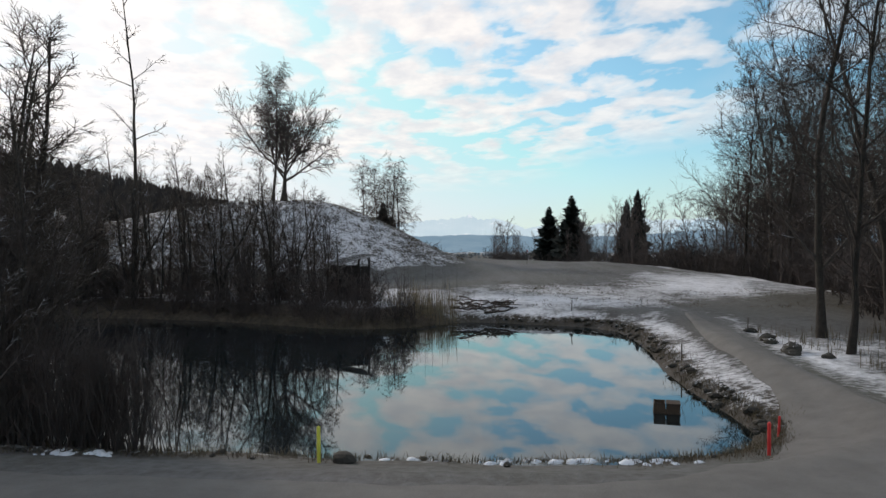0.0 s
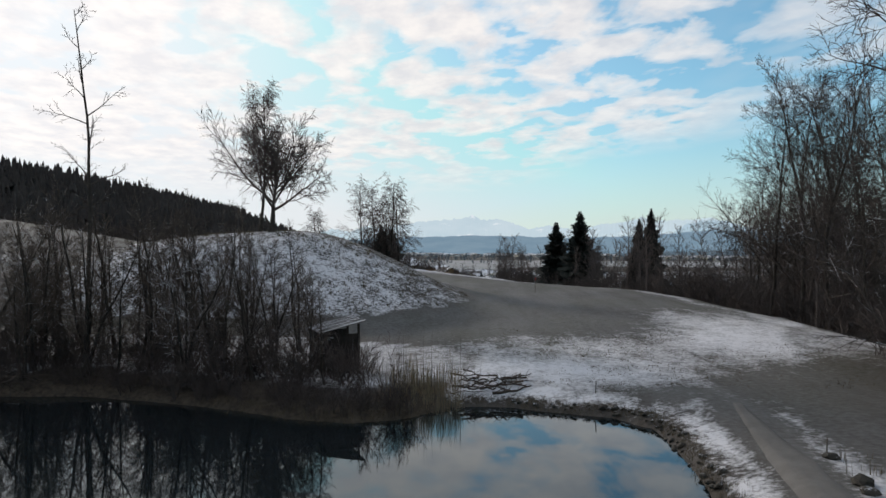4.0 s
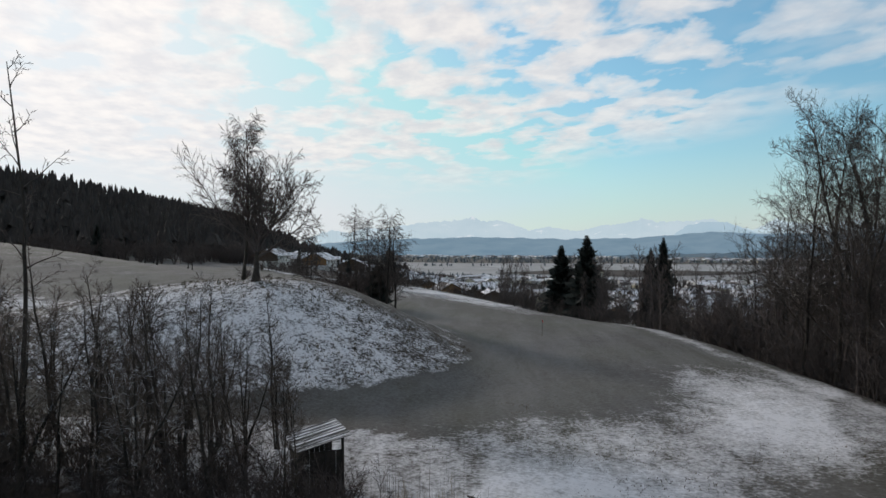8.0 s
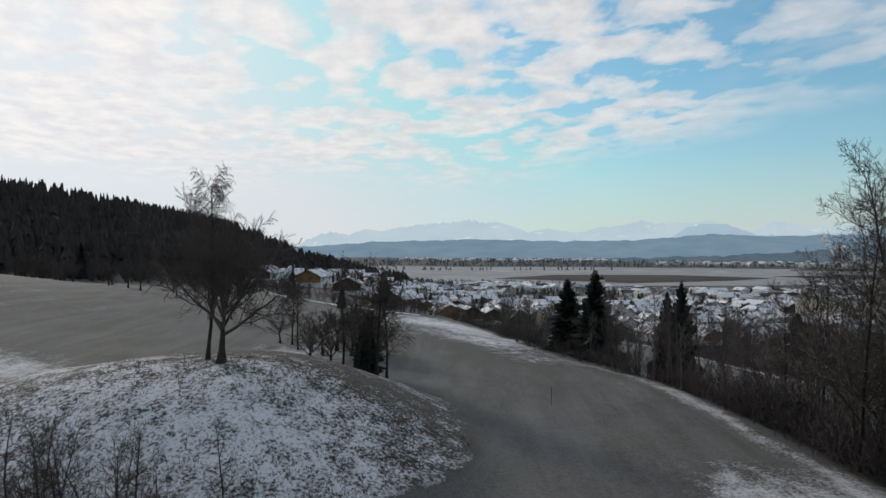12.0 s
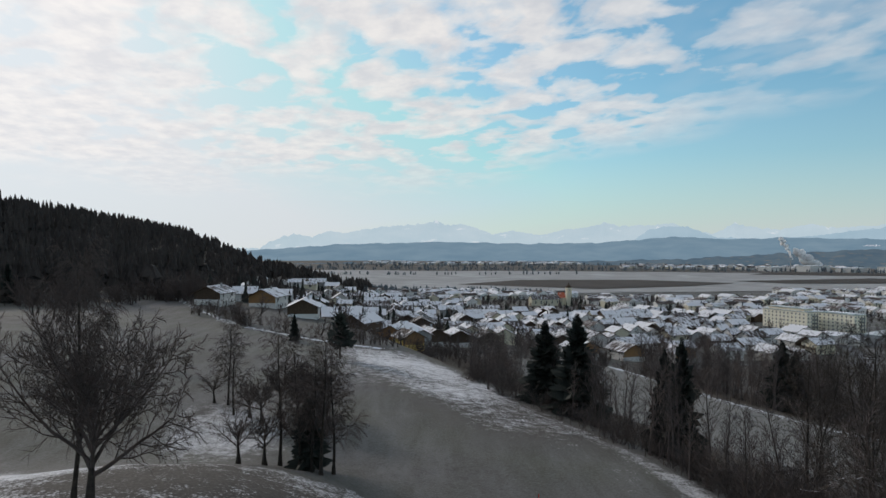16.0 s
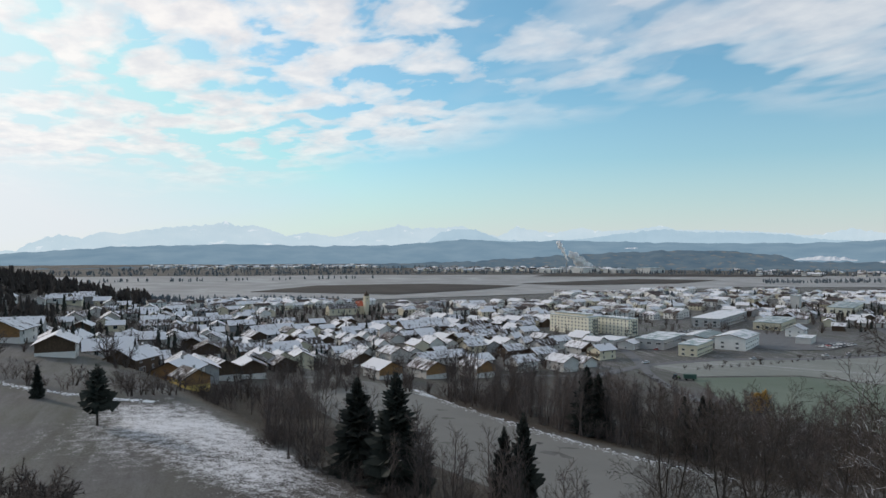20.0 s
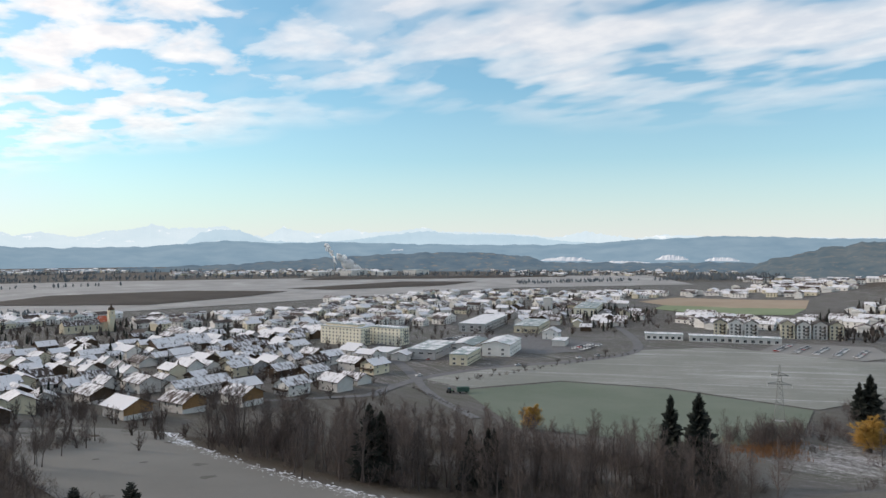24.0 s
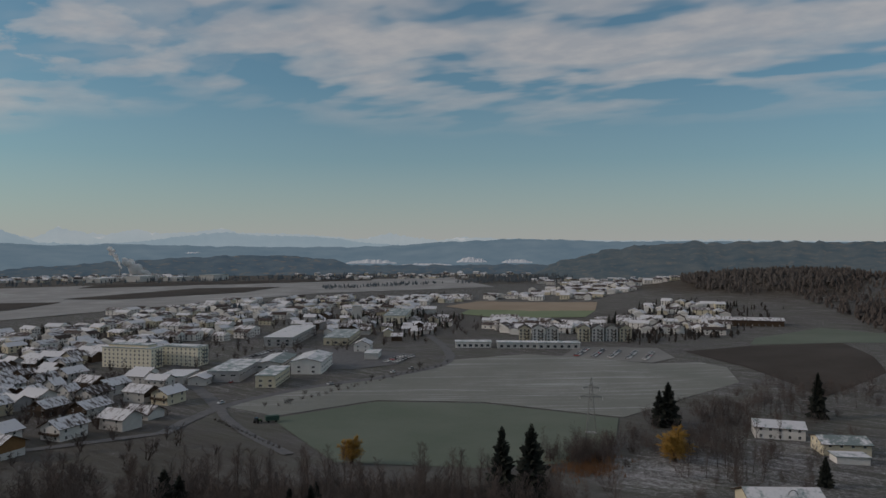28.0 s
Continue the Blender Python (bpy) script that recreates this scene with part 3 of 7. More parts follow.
# ---- pond ----
rim = smooth_line([(x, y, 0) for x, y in POND], 5, True)
cx, cy = sum(p.x for p in rim) / len(rim), sum(p.y for p in rim) / len(rim)
wv = [(p.x + (p.x - cx) * 0.04, p.y + (p.y - cy) * 0.04, 0) for p in rim]
tagged(new("water", mesh_of("water", wv, [tuple(range(len(wv)))], "water")), "still dark pond water mirroring the cloudy sky", "pond", kind="structure")
ribbon("path", [(x, y, 0) for x, y in PATH], lambda k: (4.6 - 3.0 * min(1.0, max(0.0, (k - 0.42) / 0.25))) * min(1.0, 0.25 + (1 - k) * 5), "path", 0.05, "grey gravel cart path curving round the pond", "path", 6)

# ---- far fields, hills and mountains ----
M["far_plain"] = field_mat("frosted_far_fields", (0.25, 0.245, 0.24), (0.34, 0.335, 0.33), (0.42, 0.42, 0.42), 0.4, 0.2, 0.36, 0.02)
M["green"] = field_mat("winter_green_field", (0.110, 0.140, 0.100), (0.150, 0.175, 0.135), (0.24, 0.26, 0.25), 0.2, 0.9, 0.18)
M["stubble"] = field_mat("frosted_stubble", (0.180, 0.190, 0.170), (0.222, 0.226, 0.206), (0.33, 0.33, 0.32), 0.74, -0.85, 0.29, 0.30)
M["plough"] = field_mat("ploughed_soil", (0.045, 0.036, 0.030), (0.070, 0.058, 0.050), (0.10, 0.09, 0.085), 0.3, 0.4, 0.05)
M["meadow"] = field_mat("frosted_meadow", (0.145, 0.140, 0.130), (0.185, 0.180, 0.168), (0.25, 0.25, 0.24), 0.2, 0.3, 0.22)
drape("field_1", [(241, 378), (301, 363), (332, 315), (344, 243), (300, 226), (262, 226), (234, 250), (206, 298)], "green", 12, 0.25, "dull green winter field", "field")
drape("field_2", [(246, 381), (244, 418), (258, 424), (330, 418), (397, 405), (440, 415), (500, 385), (508, 345), (512, 288), (534, 262), (520, 240), (470, 219), (412, 232), (347, 242), (335, 316.5), (303, 365.5)], "stubble", 12, 0.22,
      "frosted stubble field with snow in the driven lines", "field")


def ridge(name, radius, prof, mat, label, thick=300, base=-60, seed=1, rough=6.0, step=0.4, jag=0.9):
    """A range of far slopes round the south and west; prof gives the crest's height by azimuth in degrees."""
    sh = Shape()
    az = np.arange(prof[0][0], prof[-1][0] + 0.01, step)
    hs = np.interp(az, [p[0] for p in prof], [p[1] for p in prof])
    rows = []
    for a, h in zip(az, hs):
        r = radians(a)
        h = h + rough * (noise.fractal((a * jag, seed, 0), 0.7, 2.2, 5))
        row = []
        for k in range(5):
            f = k / 4
            rr = radius + thick * (f - 1) + 40 * noise.noise((a * 0.5, f * 3, seed))
            z = base + (h - base) * (f ** 0.8 if k < 4 else 1)
            row.append((rr * math.sin(r), rr * math.cos(r) + 60, z))
        rows.append(row)
    n = len(rows[0])
    sh.v = [p for row in rows for p in row]
    sh.f = [(i * n + k, (i + 1) * n + k, (i + 1) * n + k + 1, i * n + k + 1) for i in range(len(rows) - 1) for k in range(n - 1)]
    sh.i = [0] * len(sh.f)
    return tagged(new(name, sh.mesh(name, mat, True)), label, "hills", kind="structure")


# air haze is put into these emitted colours, paler and bluer with distance
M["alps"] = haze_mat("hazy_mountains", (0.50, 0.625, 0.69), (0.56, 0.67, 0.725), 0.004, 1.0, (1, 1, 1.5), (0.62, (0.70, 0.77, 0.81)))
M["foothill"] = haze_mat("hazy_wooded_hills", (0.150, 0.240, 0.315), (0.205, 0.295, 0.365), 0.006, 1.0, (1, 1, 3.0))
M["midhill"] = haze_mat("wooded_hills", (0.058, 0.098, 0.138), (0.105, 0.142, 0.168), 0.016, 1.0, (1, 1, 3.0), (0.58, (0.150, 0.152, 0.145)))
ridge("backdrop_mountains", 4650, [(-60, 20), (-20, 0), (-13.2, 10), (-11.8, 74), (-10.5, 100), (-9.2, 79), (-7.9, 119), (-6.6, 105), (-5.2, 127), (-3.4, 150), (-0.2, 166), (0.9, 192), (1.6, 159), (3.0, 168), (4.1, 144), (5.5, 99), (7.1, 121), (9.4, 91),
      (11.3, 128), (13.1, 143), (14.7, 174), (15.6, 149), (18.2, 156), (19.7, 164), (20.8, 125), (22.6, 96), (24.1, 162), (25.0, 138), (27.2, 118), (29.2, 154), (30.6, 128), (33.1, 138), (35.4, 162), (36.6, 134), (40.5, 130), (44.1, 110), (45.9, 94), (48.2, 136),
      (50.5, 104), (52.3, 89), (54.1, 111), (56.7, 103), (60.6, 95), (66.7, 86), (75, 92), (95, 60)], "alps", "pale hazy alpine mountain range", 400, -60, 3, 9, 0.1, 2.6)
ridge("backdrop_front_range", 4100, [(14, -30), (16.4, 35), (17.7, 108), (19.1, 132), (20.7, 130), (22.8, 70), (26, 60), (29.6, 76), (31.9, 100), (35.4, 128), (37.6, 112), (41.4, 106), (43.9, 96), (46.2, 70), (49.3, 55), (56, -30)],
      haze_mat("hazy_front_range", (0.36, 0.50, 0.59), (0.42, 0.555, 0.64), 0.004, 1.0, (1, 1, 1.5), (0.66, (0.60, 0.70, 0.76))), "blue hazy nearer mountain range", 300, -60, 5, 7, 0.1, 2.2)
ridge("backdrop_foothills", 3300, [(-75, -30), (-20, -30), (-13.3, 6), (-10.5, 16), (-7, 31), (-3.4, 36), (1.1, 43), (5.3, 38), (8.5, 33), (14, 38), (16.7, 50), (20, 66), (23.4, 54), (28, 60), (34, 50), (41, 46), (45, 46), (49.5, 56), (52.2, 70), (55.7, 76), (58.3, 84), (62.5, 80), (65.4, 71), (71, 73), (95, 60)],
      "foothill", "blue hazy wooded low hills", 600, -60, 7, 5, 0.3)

# ---- trees ----
M["oak_twig"] = snowy_mat("dark_limbs", (0.040, 0.032, 0.028), (0.082, 0.066, 0.056), 0.34, 0.9, 0.9, 0.3, 0.55)
M["limb"] = snowy_mat("snow_dusted_limbs", (0.050, 0.038, 0.030), (0.104, 0.080, 0.065), 0.38, 0.9, 0.9, 0.3, 0.55)


def limb(rng, out, p, d, length, r, lev, spec, least=0.012):
    """One shoot with its side shoots. A level: segments, sides, side shoots, their length, angle, lift, wander, first place, thickness."""
    seg, sides, kids, ratio, angle, lift, wander, first, thick = spec[lev]
    r = max(r, least)
    p, d = Vector(p), Vector(d).normalized()
    pts, dirs = [p], [d]
    for _ in range(seg):
        d = (d + Vector((rng.gauss(0, wander), rng.gauss(0, wander), rng.gauss(0, wander) + lift))).normalized()
        p = p + d * (length / seg)
        pts.append(p)
        dirs.append(d)
    last = lev + 1 >= len(spec)
    end = 0.0 if last or lev > 0 else r * 0.12
    radii = [r * (1 - (k / seg) * 0.85) for k in range(seg)] + [end]
    if lev == 0:
        radii[0] = r * 1.5
    sh = out[0 if lev == 0 else 1]
    if sides == 1:
        w = d.orthogonal().normalized() * (r * 0.6)
        sh.quad([pts[0] - w, pts[0] + w, pts[-1]])
    else:
        sh.tube(pts, radii, sides)
    if last:
        return
    turn = rng.uniform(0, 6.28)
    for k in range(kids):
        f = first + (1 - first) * (k + rng.random() * 0.7) / kids
        f = min(f, 0.99)
        j = min(int(f * seg), seg - 1)
        q = pts[j].lerp(pts[j + 1], f * seg - j)
        turn += 2.4 + rng.uniform(-0.5, 0.5)
        ax = dirs[j + 1]
        side = ax.orthogonal().normalized()
        side.rotate(Matrix.Rotation(turn, 3, ax))
        a = radians(angle) * rng.uniform(0.7, 1.25)
        nd = ax * math.cos(a) + side * math.sin(a)
        shape = 1.0 - 0.62 * f if lev == 0 else 1.0 - 0.45 * f
        limb(rng, out, q, nd, length * ratio * shape * rng.uniform(0.7, 1.2), r * thick * (1 - 0.55 * f), lev + 1, spec, least)


def tree_kind(name, label, category, seed, stems, spec, bark="bark", twig="limb", least=0.014):
    """Builds one tree under an Empty at its foot; copies share its meshes."""
    rng = random.Random(seed)
    out = (Shape(), Shape())
    for dx, dy, lean, az, length, r in stems:
        d = (math.sin(lean) * math.cos(az), math.sin(lean) * math.sin(az), math.cos(lean))
        limb(rng, out, (dx, dy, -0.25), d, length, r, 0, spec, least)
    top = thing(name, label, category, pose(0, 0, -500))
    part("trunk", out[0].mesh("trunk", bark, True), top)
    part("crown", out[1].mesh("crown", twig, True), top)
    return top


OAK = [(10, 7, 17, 0.44, 46, 0.015, 0.07, 0.12, 0.42), (7, 4, 9, 0.55, 40, 0.05, 0.13, 0.2, 0.5), (4, 3, 6, 0.62, 38, 0.04, 0.15, 0.2, 0.55), (1, 3, 5, 0.75, 34, 0.02, 0.18, 0.2, 0.7), (1, 1, 0, 0, 0, 0, 0.2, 0, 0)]
MAPLE = [(4, 8, 13, 3.3, 46, 0.0, 0.03, 0.5, 0.5), (6, 5, 12, 0.55, 40, 0.05, 0.10, 0.18, 0.45), (4, 3, 9, 0.5, 38, 0.03, 0.13, 0.15, 0.5), (2, 3, 10, 0.5, 36, 0.0, 0.15, 0.15, 0.7), (1, 1, 0, 0, 0, 0, 0.15, 0, 0)]
BIRCH = [(10, 6, 26, 0.42, 40, 0.0, 0.05, 0.22, 0.32), (5, 3, 10, 0.55, 42, -0.01, 0.12, 0.2, 0.5), (3, 3, 12, 0.8, 20, -0.25, 0.10, 0.15, 0.65), (1, 1, 0, 0, 0, -0.5, 0.10, 0, 0)]
BIRCH_BIG = [(10, 6, 34, 0.42, 40, 0.0, 0.05, 0.20, 0.32), (5, 4, 16, 0.55, 42, -0.02, 0.12, 0.2, 0.5), (3, 3, 11, 0.6, 22, -0.35, 0.12, 0.1, 0.65), (1, 1, 0, 0, 0, -0.9, 0.12, 0, 0)]
ALDER = [(8, 5, 17, 0.30, 46, 0.02, 0.08, 0.2, 0.36), (4, 3, 9, 0.5, 42, 0.06, 0.14, 0.15, 0.5), (1, 3, 8, 0.75, 38, 0.04, 0.16, 0.12, 0.65), (1, 1, 0, 0, 0, 0.02, 0.15, 0, 0)]
POPLAR = [(6, 5, 17, 0.36, 32, 0.03, 0.05, 0.20, 0.36), (3, 3, 6, 0.6, 32, 0.06, 0.10, 0.15, 0.6), (1, 3, 5, 0.85, 30, 0.04, 0.12, 0.15, 0.8), (1, 1, 0, 0, 0, 0, 0.12, 0, 0)]
SHRUB = [(4, 3, 9, 0.45, 34, 0.01, 0.10, 0.1, 0.6), (2, 3, 8, 0.55, 34, 0.03, 0.14, 0.12, 0.7), (1, 1, 0, 0, 0, 0, 0.14, 0, 0)]
LARCH = [(14, 6, 12, 0.20, 55, 0.0, 0.03, 0.50, 0.34), (6, 4, 6, 0.45, 42, 0.03, 0.14, 0.3, 0.5), (3, 3, 4, 0.5, 42, 0.0, 0.18, 0.2, 0.6), (2, 3, 0, 0, 0, 0, 0.15, 0, 0)]
ROUND = [(3, 6, 10, 2.0, 46, 0.0, 0.04, 0.6, 0.5), (5, 4, 11, 0.45, 40, 0.05, 0.10, 0.15, 0.5), (2, 3, 13, 0.55, 38, 0.03, 0.14, 0.15, 0.7), (1, 1, 0, 0, 0, 0, 0.14, 0, 0)]


def stems_of(rng, n, length, r, spread, lean):
    return [(rng.uniform(-spread, spread), rng.uniform(-spread, spread), rng.uniform(0.2, 1) * lean, rng.uniform(0, 6.28), length * rng.uniform(0.7, 1.05), r * rng.uniform(0.7, 1.1)) for _ in range(n)]


rg = random.Random(11)
OAKS = [tree_kind("broadleaf_tree", "tall bare broadleaf tree with snow-lined limbs", "tree", 20 + k, [(0, 0, 0.05, k, 24, 0.25)], OAK, twig="oak_twig", least=0.022) for k in range(3)]
MAPLES = [tree_kind("maple_tree", "bare maple with a wide fan of limbs", "tree", 31, [(0, 0, 0.02, 0, 4.2, 0.42)], MAPLE, twig="twig", least=0.03)]
BIRCHES = [tree_kind("birch_tree", "tall bare birch with hanging twigs", "tree", 41 + k, [(0, 0, 0.03, 1.0, 18.5, 0.26)], BIRCH, twig="twig", least=0.026) for k in range(2)]
ALDERS = [tree_kind("alder_tree", "bare slender alder on the pond bank", "tree", 51 + k, stems_of(rg, 1 + k, 10.5, 0.13, 0.3, 0.22), ALDER, least=0.016) for k in range(3)]
THICKET = [tree_kind("thicket", "bare thicket", "bush", 65 + k, stems_of(rg, 8, 3.6, 0.030, 0.9, 0.60), [(3, 3, 7, 0.5, 36, 0.02, 0.12, 0.1, 0.65), (1, 3, 7, 0.85, 34, 0.03, 0.14, 0.1, 0.8), (1, 1, 0, 0, 0, 0, 0.14, 0, 0)], bark="twig", twig="twig", least=0.024) for k in range(3)]
BRUSH = [tree_kind("brush", "thin upright brush", "bush", 165 + k, stems_of(rg, 12, 6.0, 0.03, 0.7, 0.30), [(5, 3, 9, 0.35, 26, 0.02, 0.06, 0.12, 0.55), (2, 3, 7, 0.6, 28, 0.04, 0.10, 0.1, 0.7), (1, 1, 0, 0, 0, 0, 0.12, 0, 0)], bark="twig", twig="twig", least=0.011) for k in range(3)]
SHRUBS = [tree_kind("shrub", "bare tangled bush of thin grey stems", "bush", 61 + k, stems_of(rg, 11, 3.6, 0.035, 0.6, 0.6), SHRUB, bark="twig", twig="twig", least=0.022) for k in range(3)]
POPLARS = [tree_kind("woodland_tree", "bare slender woodland tree", "tree", 71 + k, [(0, 0, 0.04, k, 17, 0.20)], POPLAR, bark="twig_far", twig="twig_far", least=0.045) for k in range(4)]
BIG_BIRCH = [tree_kind("birch_tree", "tall weeping birch on the mound", "tree", 43, [(0, 0, 0.03, 1.0, 19.5, 0.30)], BIRCH_BIG, twig="twig", least=0.03)]
LARCHES = [tree_kind("dead_larch", "tall thin dead tree with few snapped limbs", "tree", 81, [(0, 0, 0.03, 2.8, 25, 0.21)], LARCH, twig="twig", least=0.02)]
ROUNDS = [tree_kind("orchard_tree", "small bare tree with a round crown", "tree", 91 + k, [(0, 0, 0.02, 0, 2.3, 0.20)], ROUND, twig="twig", least=0.028) for k in range(2)]
WILLOWS = [tree_kind("golden_willow", "willow with bright orange-yellow bare twigs", "tree", 95, stems_of(rg, 4, 7.5, 0.2, 0.4, 0.35), [(5, 5, 14, 0.45, 40, 0.02, 0.1, 0.15, 0.4), (3, 3, 12, 0.6, 40, -0.02, 0.15, 0.1, 0.5), (2, 3, 8, 0.7, 40, -0.08, 0.15, 0.1, 0.9), (1, 3, 0, 0, 0, -0.1, 0.12, 0, 0)], bark="bark", twig="willow", least=0.05)]


def conifer(name, label, seed, h, rmax, whorls, ragged=0.25, first=0.06):
    rng = random.Random(seed)
    tr, cr = Shape(), Shape()
    tr.tube([(0, 0, -0.3), (0, 0, h * 0.5), (0, 0, h)], [h * 0.017, h * 0.010, 0.0], 6)
    count = whorls * 9
    for w in range(count):
        g = (w + rng.random()) / count
        f = first + (0.995 - first) * g ** 0.88
        gap = 0.84 + 0.16 * math.sin(f * 41 + seed)
        ln = (rmax * (1 - f) ** 0.82 * rng.uniform(1 - ragged, 1 + ragged * 0.45) * gap + 0.16) * min(1.0, 0.55 + 3 * (f - first))
        a = w * 2.39996 + rng.uniform(-0.35, 0.35)
        ca, sa, z = math.cos(a), math.sin(a), h * f
        rise, droop = 0.50 * max(f - 0.30, -0.1) * ln, 0.52 * ln * (1 - 0.5 * f)
        prev = None
        for k in range(4):
            u = k / 3
            cz = z + rise * u * 1.6 - droop * u * u + (0.13 * ln if k == 3 else 0)
            wd = (0.06, 0.27, 0.25, 0.05)[k] * ln * rng.uniform(0.6, 1.35)
            low = wd * rng.uniform(0.7, 1.8)
            row = [(ca * ln * u - sa * wd, sa * ln * u + ca * wd, cz - low), (ca * ln * u, sa * ln * u, cz), (ca * ln * u + sa * wd, sa * ln * u - ca * wd, cz - low * rng.uniform(0.6, 1.3))]
            if prev:
                cr.quad([prev[1], row[1], row[0], prev[0]])
                cr.quad([prev[2], row[2], row[1], prev[1]])
            prev = row
    top = thing(name, label, "tree", pose(0, 0, -500))
    part("trunk", tr.mesh("trunk", "bark", True), top)
    part("crown", cr.mesh("crown", "needle"), top)
    return top


SPRUCES = [conifer("spruce_tree", "dark green spruce with a little snow", 101 + k, 18, 5.2, 44, 0.4) for k in range(3)]
PINES = [conifer("pine_tree", "dark pine with a rounded top", 111, 9, 3.6, 12, 0.35, 0.28)]


def plant(kinds, x, y, h_scale=1.0, turn=None, rng=rg, k=None, wide=1.0, group="", z=None, lean=0.0):
    src = kinds[rng.randrange(len(kinds)) if k is None else k]
    t = rng.uniform(0, 360) if turn is None else turn
    m = pose(x, y, (gz(x, y) if z is None else z) - 0.05, lean, 0, t) @ Matrix.Diagonal((h_scale * wide, h_scale * wide, h_scale, 1))
    ob = copy_thing(src, m)
    if group:
        ob["group"] = group
    return ob


def joined(name, label, category, kinds, places, seed, mat="twig"):
    """Many alike plants past counting, as one object of real geometry."""
    rng = random.Random(seed)
    src = []
    for kd in kinds:
        vs, ls, ts, n = [], [], [], 0
        for ch_ in kd.children:
            me = ch_.data
            co = np.empty(len(me.vertices) * 3)
            me.vertices.foreach_get("co", co)
            lv = np.empty(len(me.loops), int)
            me.loops.foreach_get("vertex_index", lv)
            lt = np.empty(len(me.polygons), int)
            me.polygons.foreach_get("loop_total", lt)
            vs.append(co.reshape(-1, 3))
            ls.append(lv + n)
            ts.append(lt)
            n += len(me.vertices)
        src.append((np.concatenate(vs), np.concatenate(ls), np.concatenate(ts)))
    V, L, T, n = [], [], [], 0
    for x, y, s in places:
        v, lv, lt = src[rng.randrange(len(src))]
        a = rng.uniform(0, 6.28)
        w = s * rng.uniform(0.85, 1.2)
        rot = np.array([[math.cos(a) * w, math.sin(a) * w, 0], [-math.sin(a) * w, math.cos(a) * w, 0], [0, 0, s]])
        V.append(v @ rot + (x, y, gz(x, y) - 0.1))
        L.append(lv + n)
        T.append(lt)
        n += len(v)
    V, L, T = np.concatenate(V), np.concatenate(L), np.concatenate(T)
    me = bpy.data.meshes.new(name)
    me.vertices.add(len(V))
    me.vertices.foreach_set("co", V.ravel())
    me.loops.add(len(L))
    me.loops.foreach_set("vertex_index", L)
    me.polygons.add(len(T))
    me.polygons.foreach_set("loop_start", np.concatenate([[0], np.cumsum(T)[:-1]]))
    me.update(calc_edges=True)
    me.materials.append(M[mat])
    return tagged(new(name, me), label, category, kind="stuff")


def scatter(n, seed, pts, spread, lo, hi, ok=lambda x, y: True):
    rng = random.Random(seed)
    line = smooth_line([(x, y, 0) for x, y in pts], 10)
    out = []
    while len(out) < n:
        p = line[rng.randrange(len(line))]
        x, y = p.x + rng.gauss(0, spread), p.y + rng.gauss(0, spread)
        if ok(x, y):
            out.append((x, y, rng.uniform(lo, hi)))
    return out


# the tall wood along the fairway's edge
for x, y, s, w in [(17.1, 33.4, 0.92, 0.85), (15.6, 28.3, 0.80, 0.7), (23.5, 38.5, 0.95, 0.9), (26, 33, 1.0, 1), (27.5, 44, 1.0, 0.9), (31, 40, 1.05, 1), (30.5, 51, 0.9, 0.9), (34, 47, 1.0, 1), (34, 58, 0.88, 0.9),
                   (38, 54, 0.95, 1), (37, 66, 0.8, 0.9), (41, 63, 0.95, 1), (38.5, 75, 0.85, 1), (43, 73, 0.95, 1), (38.5, 82, 1.1, 0.95), (38.5, 88, 1.20, 0.95), (43, 87, 1.30, 0.95), (40.5, 95, 1.17, 0.95), (45, 101, 1.07, 0.95), (48, 94, 1.3, 0.9), (37, 92, 1.02, 0.9), (43, 93, 1.2, 0.9), (47, 88, 1.34, 0.9),
                   (33, 30, 1.0, 1), (47, 60, 1.1, 1), (29, 36, 0.95, 0.9), (36.5, 41, 1.05, 1), (41, 48, 1.05, 1), (22, 30, 0.95, 0.9), (46, 80, 1.0, 1), (41.5, 108, 0.95, 0.9), (46, 112, 0.9, 0.9), (50, 104, 1.1, 0.9), (50, 121, 1.0, 0.9), (55, 130, 1.05, 0.9), (47, 128, 0.9, 0.9), (59, 119, 1.1, 0.9), (61, 130, 1.05, 0.95), (66, 138, 1.1, 0.9), (57, 142, 1.0, 0.9), (52, 134, 0.95, 0.9), (70, 128, 1.15, 0.9), (28, 28, 1.0, 1), (39, 60, 0.9, 0.9)]:
    plant(OAKS, x, y, s, group="tall trees by the fairway", wide=w)
rw = random.Random(5)
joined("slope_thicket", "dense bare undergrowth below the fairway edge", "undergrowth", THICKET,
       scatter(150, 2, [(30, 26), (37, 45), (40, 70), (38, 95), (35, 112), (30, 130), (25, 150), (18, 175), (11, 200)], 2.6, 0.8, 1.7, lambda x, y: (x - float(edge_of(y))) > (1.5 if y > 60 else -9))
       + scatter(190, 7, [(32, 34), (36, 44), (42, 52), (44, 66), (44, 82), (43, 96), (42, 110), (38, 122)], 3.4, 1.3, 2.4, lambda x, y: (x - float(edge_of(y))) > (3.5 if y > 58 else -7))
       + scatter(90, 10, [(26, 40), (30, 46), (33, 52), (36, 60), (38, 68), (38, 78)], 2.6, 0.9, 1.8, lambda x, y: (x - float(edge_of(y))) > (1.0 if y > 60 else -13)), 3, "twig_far")

